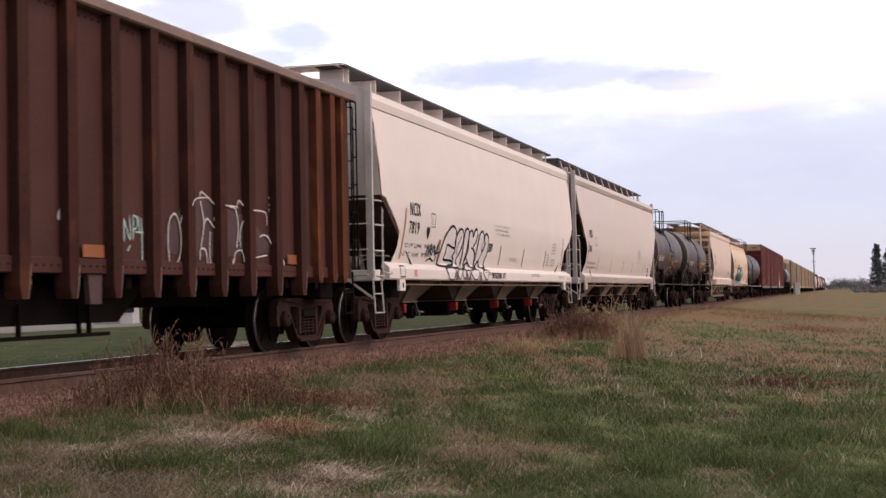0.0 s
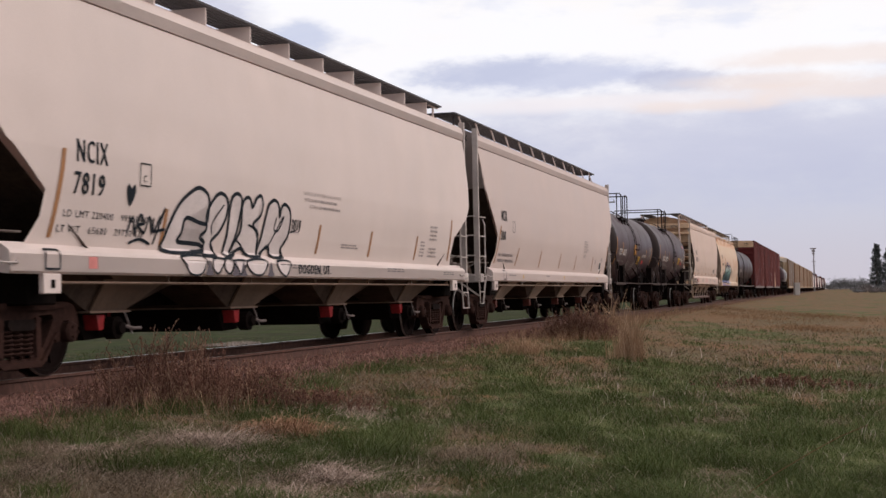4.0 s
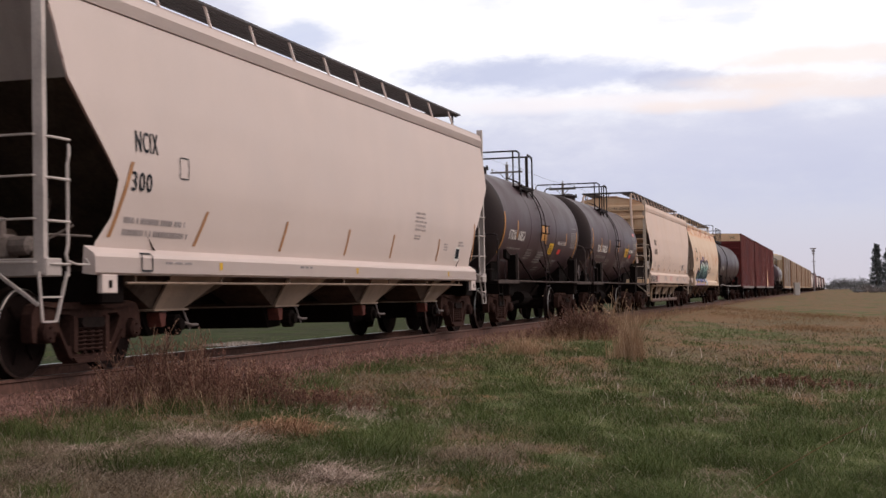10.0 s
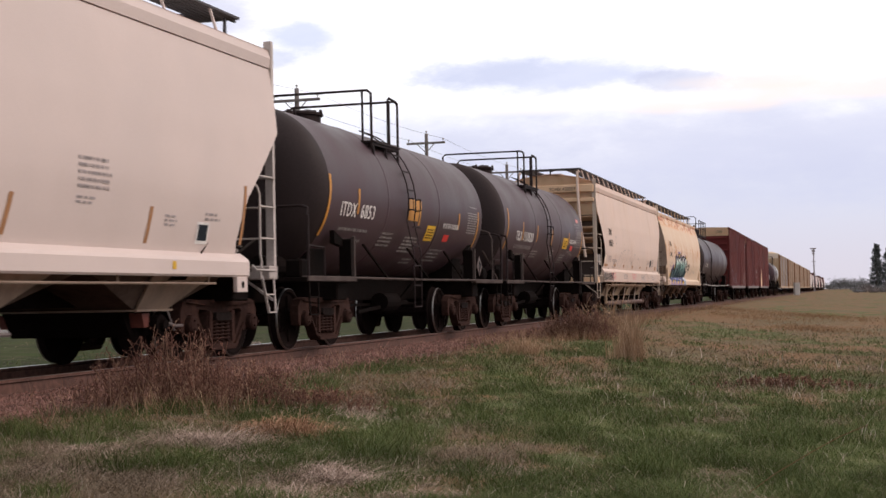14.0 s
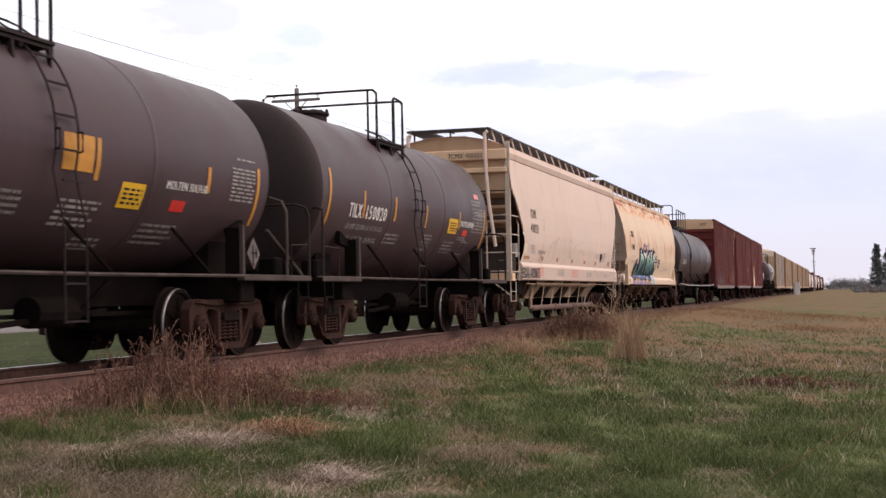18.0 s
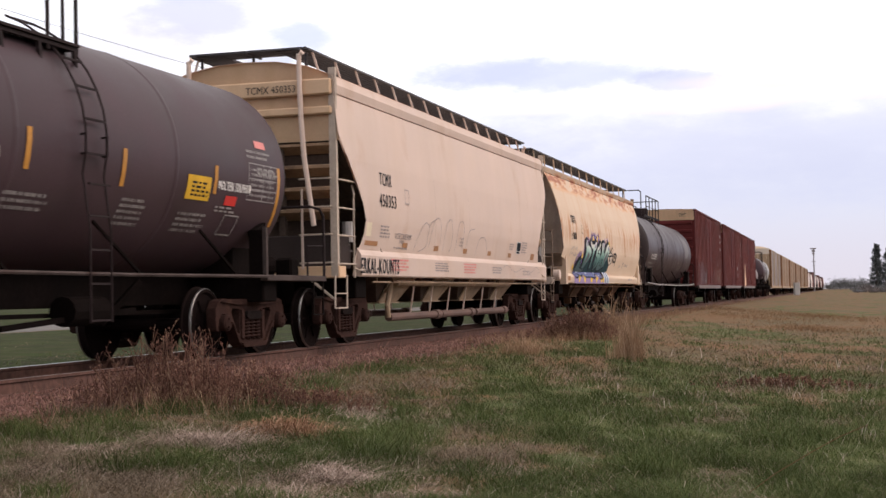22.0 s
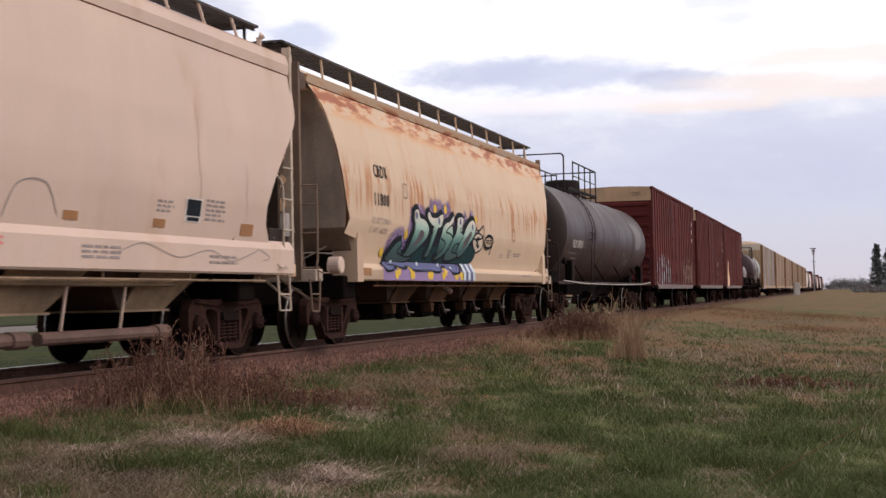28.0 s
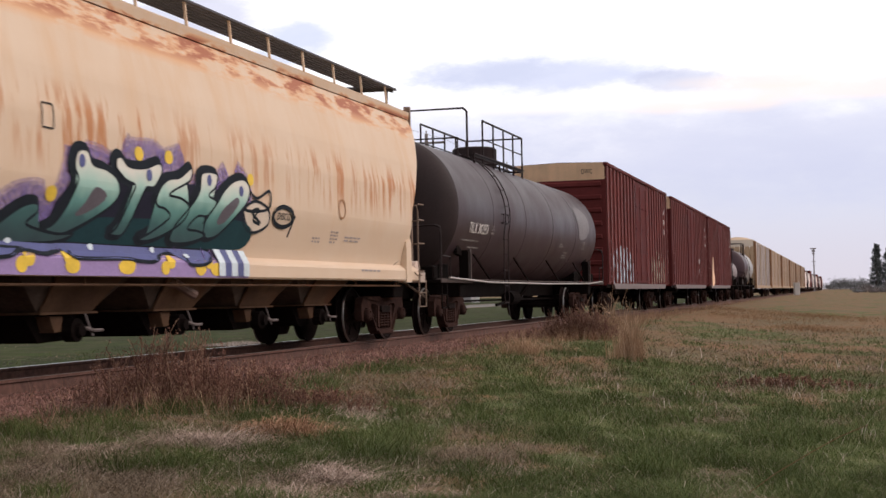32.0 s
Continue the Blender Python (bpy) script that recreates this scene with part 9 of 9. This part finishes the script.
off_bed = lambda w: ((w > 2.05) | (w < -2.4)) & ((w > -8.9) | (w < -12.5))
grow("green_grass", 300000, 7.3, 44, 11, lambda x, y, w, d, r: off_bed(w) & (greenness(x, y, w, d) + r.normal(0, 0.2, len(x)) > 0.47) & (r.uniform(0, 1, len(x)) < np.interp(d, (16, 44), (1.0, 0.35))), lambda x, y, w, d, r, m: r.uniform(0.04, 0.17, m) * (0.3 + 1.2 * blotch(x, y, 1.4, 9)), 0.005, (0.3, 1.7), (0.0, 0.6), GREEN, "green blades of spring grass", "grass", 0.8)
grow("dry_grass", 210000, 7.3, 44, 12, lambda x, y, w, d, r: off_bed(w) & (greenness(x, y, w, d) + r.normal(0, 0.2, len(x)) < 0.47) & (r.uniform(0, 1, len(x)) < np.interp(d, (16, 44), (1.0, 0.4))), lambda x, y, w, d, r, m: r.uniform(0.03, 0.12, m) * (0.5 + 0.9 * blotch(x, y, 1.2, 7)), 0.0055, (0.8, 3.2), (0.4, 0.9), DRY, "flattened dry straw of last year's grass", "dry grass", 0.8)
grow("verge_grass", 70000, 0.6, 40, 17, lambda x, y, w, d, r: off_bed(w) & (np.abs((np.degrees(YAW - np.arctan2(-(x - EYE.x), y - EYE.y)) + 180) % 360 - 180) > 19.5), lambda x, y, w, d, r, m: r.uniform(0.05, 0.17, m), 0.008, (0.2, 1.1), (0.0, 0.45), GREEN, "green blades of spring grass", "grass", 0.3, 180)
grow("tan_grass", 60000, 14, 100, 13, lambda x, y, w, d, r: (w > 1.9) & (greenness(x, y, w, d) + r.normal(0, 0.2, len(x)) < 0.47 + np.interp(d, (14, 24, 40, 80), (-0.28, -0.05, 0.02, 0.0))), lambda x, y, w, d, r, m: r.uniform(0.03, 0.12, m) * np.interp(d, (18, 30, 45), (1.0, 0.6, 0.4)), 0.0055, (0.6, 2.6), (0.2, 0.8), TAN_GRASS, "tan dry grass over the far verge", "dry grass", 0.8)
grow("shoulder_fuzz", 80000, 9, 90, 15, lambda x, y, w, d, r: (w > 1.2) & (w < 2.8) & (r.uniform(0, 1, len(x)) < np.interp(w, (1.2, 1.6, 2.2, 2.8), (0.1, 0.6, 1.0, 0.4)) * np.interp(d, (13, 20), (0.3, 1.0)) * (0.3 + blotch(x, y, 1.6, 51))), lambda x, y, w, d, r, m: r.uniform(0.04, 0.30, m) * (0.4 + 0.9 * blotch(x, y, 1.1, 52)), 0.0045, (0.2, 1.6), (0.0, 0.7), blade_paint("shoulder_straw_blades", ((0.19, 0.10, 0.072), (0.30, 0.17, 0.12), (0.42, 0.27, 0.195)), 0.85), "short reddish dry grass along the ballast's shoulder", "dry grass", 0.8)
grow("olive_grass", 60000, 20, 90, 19, lambda x, y, w, d, r: (w > 2.3) & (greenness(x, y, w, d) + r.normal(0, 0.16, len(x)) > 0.45), lambda x, y, w, d, r, m: r.uniform(0.04, 0.13, m) * np.interp(d, (20, 32, 50), (1.0, 0.7, 0.45)), 0.0055, (0.4, 1.8), (0.0, 0.6), blade_paint("olive_grass_blades", ((0.086, 0.084, 0.038), (0.106, 0.102, 0.048), (0.135, 0.12, 0.063)), 0.75), "olive patches of new grass on the far verge", "grass", 0.8)
grow("shoulder_grass", 60000, 27, 120, 23, lambda x, y, w, d, r: (w > 1.45) & (w < 3.4) & (blotch(x, y, 4.0, 41) + r.normal(0, 0.2, len(x)) > 0.3), lambda x, y, w, d, r, m: r.uniform(0.1, 0.4, m) * np.interp(d, (27, 45), (0.5, 1.0)), 0.006, (0.1, 0.9), (0.0, 0.5), blade_paint("orange_tan_blades", ((0.18, 0.105, 0.06), (0.27, 0.165, 0.095), (0.37, 0.24, 0.15)), 0.85), "orange-tan dry grass along the edge of the ballast", "dry grass", 0.6)
grow("pale_straw", 6000, 7.5, 24, 14, lambda x, y, w, d, r: (w > 2.2), lambda x, y, w, d, r, m: r.uniform(0.05, 0.2, m), 0.003, (0.4, 2.2), (0.1, 0.6), blade_paint("pale_straw_blades", ((0.17, 0.13, 0.095), (0.29, 0.235, 0.18), (0.55, 0.47, 0.4)), 0.7), "single pale dry stalks among the grass", "dry grass")
grow("shoulder_stems", 9000, 9, 30, 26, lambda x, y, w, d, r: (w > 1.5) & (w < 3.0), lambda x, y, w, d, r, m: r.uniform(0.08, 0.42, m) * (0.3 + 0.9 * blotch(x, y, 1.3, 61)), 0.0032, (0.1, 1.0), (0.0, 0.5), RED_WEED, "thin red-brown stems along the ballast's edge", "weeds")
grow("far_side_grass", 26000, 9, 70, 27, lambda x, y, w, d, r: (w < -2.3) & (w > -4.2), lambda x, y, w, d, r, m: r.uniform(0.06, 0.34, m) * (0.3 + 0.9 * blotch(x, y, 1.8, 63)), 0.006, (0.1, 0.9), (0.0, 0.5), blade_paint("rank_verge_blades", ((0.035, 0.046, 0.016), (0.06, 0.068, 0.026), (0.12, 0.092, 0.05)), 0.8), "rank grass along the track's far side", "grass", 0.6, 34)
grow("seed_heads", 1500, 13, 26, 24, lambda x, y, w, d, r: (w > 5.5) & (greenness(x, y, w, d) < 0.42), lambda x, y, w, d, r, m: r.uniform(0.1, 0.26, m), 0.006, (0.1, 0.6), (0.0, 0.3), blade_paint("pale_seed_heads", ((0.4, 0.32, 0.27), (0.62, 0.54, 0.48)), 0.8), "pale fluffy seed heads on dead weeds", "weeds")


PALE_STRAW = blade_paint("matted_straw_blades", ((0.16, 0.115, 0.092), (0.32, 0.238, 0.19), (0.45, 0.34, 0.275), (0.66, 0.53, 0.45)), 0.8)
FAR_STRAW = blade_paint("orange_brown_far_straw", ((0.17, 0.095, 0.048), (0.22, 0.128, 0.066), (0.28, 0.175, 0.1)), 0.85)
PALE_STALK = blade_paint("pale_fallen_stalks", ((0.32, 0.25, 0.19), (0.48, 0.39, 0.31), (0.66, 0.56, 0.47)), 0.75)
ORANGE_STRAW = blade_paint("orange_straw_blades", ((0.16, 0.08, 0.045), (0.28, 0.155, 0.09), (0.45, 0.29, 0.19)), 0.8)


def tuft(name, right, dist, wide, high, n, material, label, category, seed, lean=(0.05, 0.5), deep=None, thick=0.006, droop=(0.0, 0.25)):
    r = np.random.RandomState(seed)
    cx, cy = view_place(right, dist)
    a, b = r.normal(0, wide / 2.4, n), r.normal(0, (deep or wide * 0.5) / 2.4, n)
    c, s = math.cos(YAW), math.sin(YAW)
    x, y = cx + a * c - b * s, cy + a * s + b * c
    z, w = ground_z(x, y)
    fall = np.exp(-(a / wide * 1.6) ** 2)
    h = high * r.uniform(0.3, 1.1, n) * (0.55 + 0.45 * fall)
    return blades(name, x, y, z, h, thick * r.uniform(0.7, 1.4, n), r.uniform(*lean, n), r.uniform(*droop, n), material, label, category, seed)


tuft("tall_grass_clump", 7.6, 23.6, 0.2, 1.15, 420, TALL_TAN, "clump of tall tan dry grass", "dry grass", 31, (0.05, 0.5), 0.25, 0.0065, (0.0, 0.35))
tuft("tall_grass_clump", 7.25, 23.8, 0.32, 0.7, 260, TALL_TAN, "clump of tall tan dry grass", "dry grass", 47, (0.05, 0.6), 0.4, 0.006)
tuft("small_grass_clump", 3.1, 23.7, 0.42, 0.42, 650, TALL_TAN, "small bent clump of orange-tan grass", "dry grass", 32, (0.3, 1.3))
tuft("small_grass_clump", 4.3, 25.2, 0.8, 0.22, 500, TALL_TAN, "low bent mat of orange-tan grass", "dry grass", 48, (0.5, 1.6))
for k, (right, dist, wide, high, n) in enumerate(((-9.3, 10.6, 0.55, 0.2, 1300), (-4.7, 9.3, 0.42, 0.17, 1000), (-14.0, 10.3, 0.7, 0.1, 650), (2.1, 10.0, 0.6, 0.1, 700), (-16.0, 9.3, 0.5, 0.1, 500), (-7.6, 10.0, 0.4, 0.13, 700), (-2.2, 9.6, 0.5, 0.08, 500), (-11.6, 9.0, 0.4, 0.08, 350), (-6.6, 8.7, 0.55, 0.11, 700), (-1.0, 8.8, 0.5, 0.09, 500))):
    tuft("straw_heap", right, dist, wide, high, n, PALE_STRAW, "matted heap of pale dry straw", "dry grass", 70 + k, (1.0, 3.8), 0.3, 0.0055, (0.1, 0.8))
for k, (right, dist, wide) in enumerate(((-9.0, 9.6, 0.5), (-14.2, 9.2, 0.6), (-4.6, 9.0, 0.5), (-11.8, 11.6, 0.5), (-3.4, 12.6, 0.6))):
    tuft("fallen_stalks", right, dist, wide, 0.12, 40, PALE_STALK, "long pale stalks lying across the turf", "dry grass", 90 + k, (2.0, 5.0), 0.5, 0.004, (0.2, 0.9))
tuft("orange_straw_heap", -6.4, 11.5, 0.5, 0.27, 800, ORANGE_STRAW, "matted heap of orange-brown dry grass", "dry grass", 38, (0.4, 1.5), 0.4, 0.008, (0.25, 0.7))
tuft("dead_grass_mat", -4.0, 13.4, 1.1, 0.12, 1100, PALE_STRAW, "low mat of greyish dead grass", "dry grass", 50, (0.8, 3.0), 0.7, 0.005, (0.2, 0.8))
tuft("dead_grass_mat", -5.4, 14.4, 1.2, 0.16, 1700, RED_WEED, "low mat of dead brown stems", "dry grass", 39, (0.4, 1.8), 1.0, 0.005, (0.2, 0.8))
tuft("dead_grass_mat", -10.6, 13.0, 1.5, 0.5, 260, TALL_TAN, "arching tan stalks among dead weeds", "dry grass", 40, (0.3, 1.2), 0.5, 0.0035, (0.1, 0.5))


def weeds(name, right, dist, wide, high, n, seed, label, material, thick=0.006):
    """A thicket of branching dead stems with shrivelled leaves and seed heads."""
    r = np.random.RandomState(seed)
    cx, cy = view_place(right, dist)
    c, s = math.cos(YAW), math.sin(YAW)
    ob = thing(name, label, "weeds", "dead weeds by the track")
    a, b = r.normal(0, wide / 2.3, n), r.normal(0, 0.25, n)
    x, y = cx + a * c - b * s, cy + a * s + b * c
    z, w = ground_z(x, y)
    bm = bmesh.new()
    tips = []
    for i in range(n):
        h = high * r.uniform(0.4, 1.1) * math.exp(-(a[i] / wide * 1.2) ** 2)
        p = Vector((x[i], y[i], z[i] - 0.02))
        lean = Vector((r.normal(0, 0.35), r.normal(0, 0.35), 1)).normalized()
        top = p + lean * h
        bar(bm, p, top, thick * 1.2)
        for _ in range(5):
            f = r.uniform(0.3, 0.95)
            q = p.lerp(top, f)
            t = q + Vector((r.normal(0, 0.4), r.normal(0, 0.4), r.uniform(0.1, 0.9))).normalized() * h * r.uniform(0.12, 0.35)
            bar(bm, q, t, thick * 0.8)
            tips += [tuple(q.lerp(t, g) + Vector((r.normal(0, 0.01), r.normal(0, 0.01), r.normal(0, 0.01)))) for g in (0.4, 0.7, 0.9, 1.0)]
    part("stem_tangle", bm, material, ob)["kind"] = "stuff"
    part_of("dry_leaves", leaf_mesh(tips, thick * 4.0, seed, 0.4), material, ob)["kind"] = "stuff"


weeds("weed_thicket", -10.8, 13.6, 1.0, 0.74, 260, 41, "red-brown thicket of dead weeds at the ballast's edge", RED_WEED, 0.0036)
weeds("weed_thicket", -8.2, 13.9, 1.1, 0.45, 200, 42, "red-brown thicket of dead weeds at the ballast's edge", RED_WEED, 0.0036)
weeds("weed_thicket", 5.4, 30.0, 1.2, 0.66, 300, 43, "dark red-brown brush beside the track", RED_WEED, 0.005)
for k, (right, dist, wide, deep) in enumerate(((12.3, 50, 2.6, 7.0), (13.9, 56, 2.6, 8.0), (15.4, 52, 2.4, 7.0), (11.0, 62, 2.0, 9.0), (14.6, 40, 2.0, 4.0))):
    tuft("far_dry_grass", right, dist, wide, 0.2, 1300, FAR_STRAW, "drift of orange-brown dry grass on the far verge", "dry grass", 110 + k, (0.4, 2.0), deep, 0.008, (0.1, 0.7))
tuft("brush_straw", 5.3, 29.6, 1.5, 0.42, 500, ORANGE_STRAW, "orange dry grass through the dead brush", "dry grass", 49, (0.2, 1.3), 0.6, 0.006)
weeds("weed_thicket", 6.6, 30.5, 0.6, 0.95, 90, 44, "tall pale dead weeds beside the track", TALL_TAN, 0.005)
weeds("low_weeds", -4.9, 13.6, 0.8, 0.24, 60, 45, "low brown dead weeds in the grass", RED_WEED, 0.004)
weeds("low_weeds", 13.9, 19.5, 1.6, 0.18, 110, 46, "low brown dead weeds in the grass", RED_WEED, 0.005)


# one long stalk that leans far over
bm = bmesh.new()
tube(bm, [(*view_place(a, 9.4), z) for a, z in ((11.7, -0.6), (13.0, -0.44), (14.4, -0.30), (15.6, -0.19), (16.6, -0.12))], 0.0032, 5)
tagged(part("leaning_stalk", bm, TAN_GRASS), "long thin dry stalk leaning over the grass", "stalk")

# ---- the moving train ----
def motions():
    times = [0.5 * k for k in range(65)]
    for car, centre, reach in CARS:
        rows = []
        for t in times:
            s = centre - travelled(t)
            a, b = on_line(s - reach), on_line(s + reach)
            m, d = (a + b) / 2, b - a
            rows.append((t, pose(m.x, m.y, 0.0, 0, 0, math.degrees(math.atan2(-d.x, d.y)))))
        walk(car, rows)
    # the wheels roll with the way that the train has gone
    steps = [0.2 * k for k in range(161)]
    for wheels in SPINNING:
        at = wheels.location.copy()
        walk(wheels, [(t, pose(at.x, at.y, at.z, math.degrees(travelled(t) / WHEEL_R), 0, 0)) for t in steps])


motions()
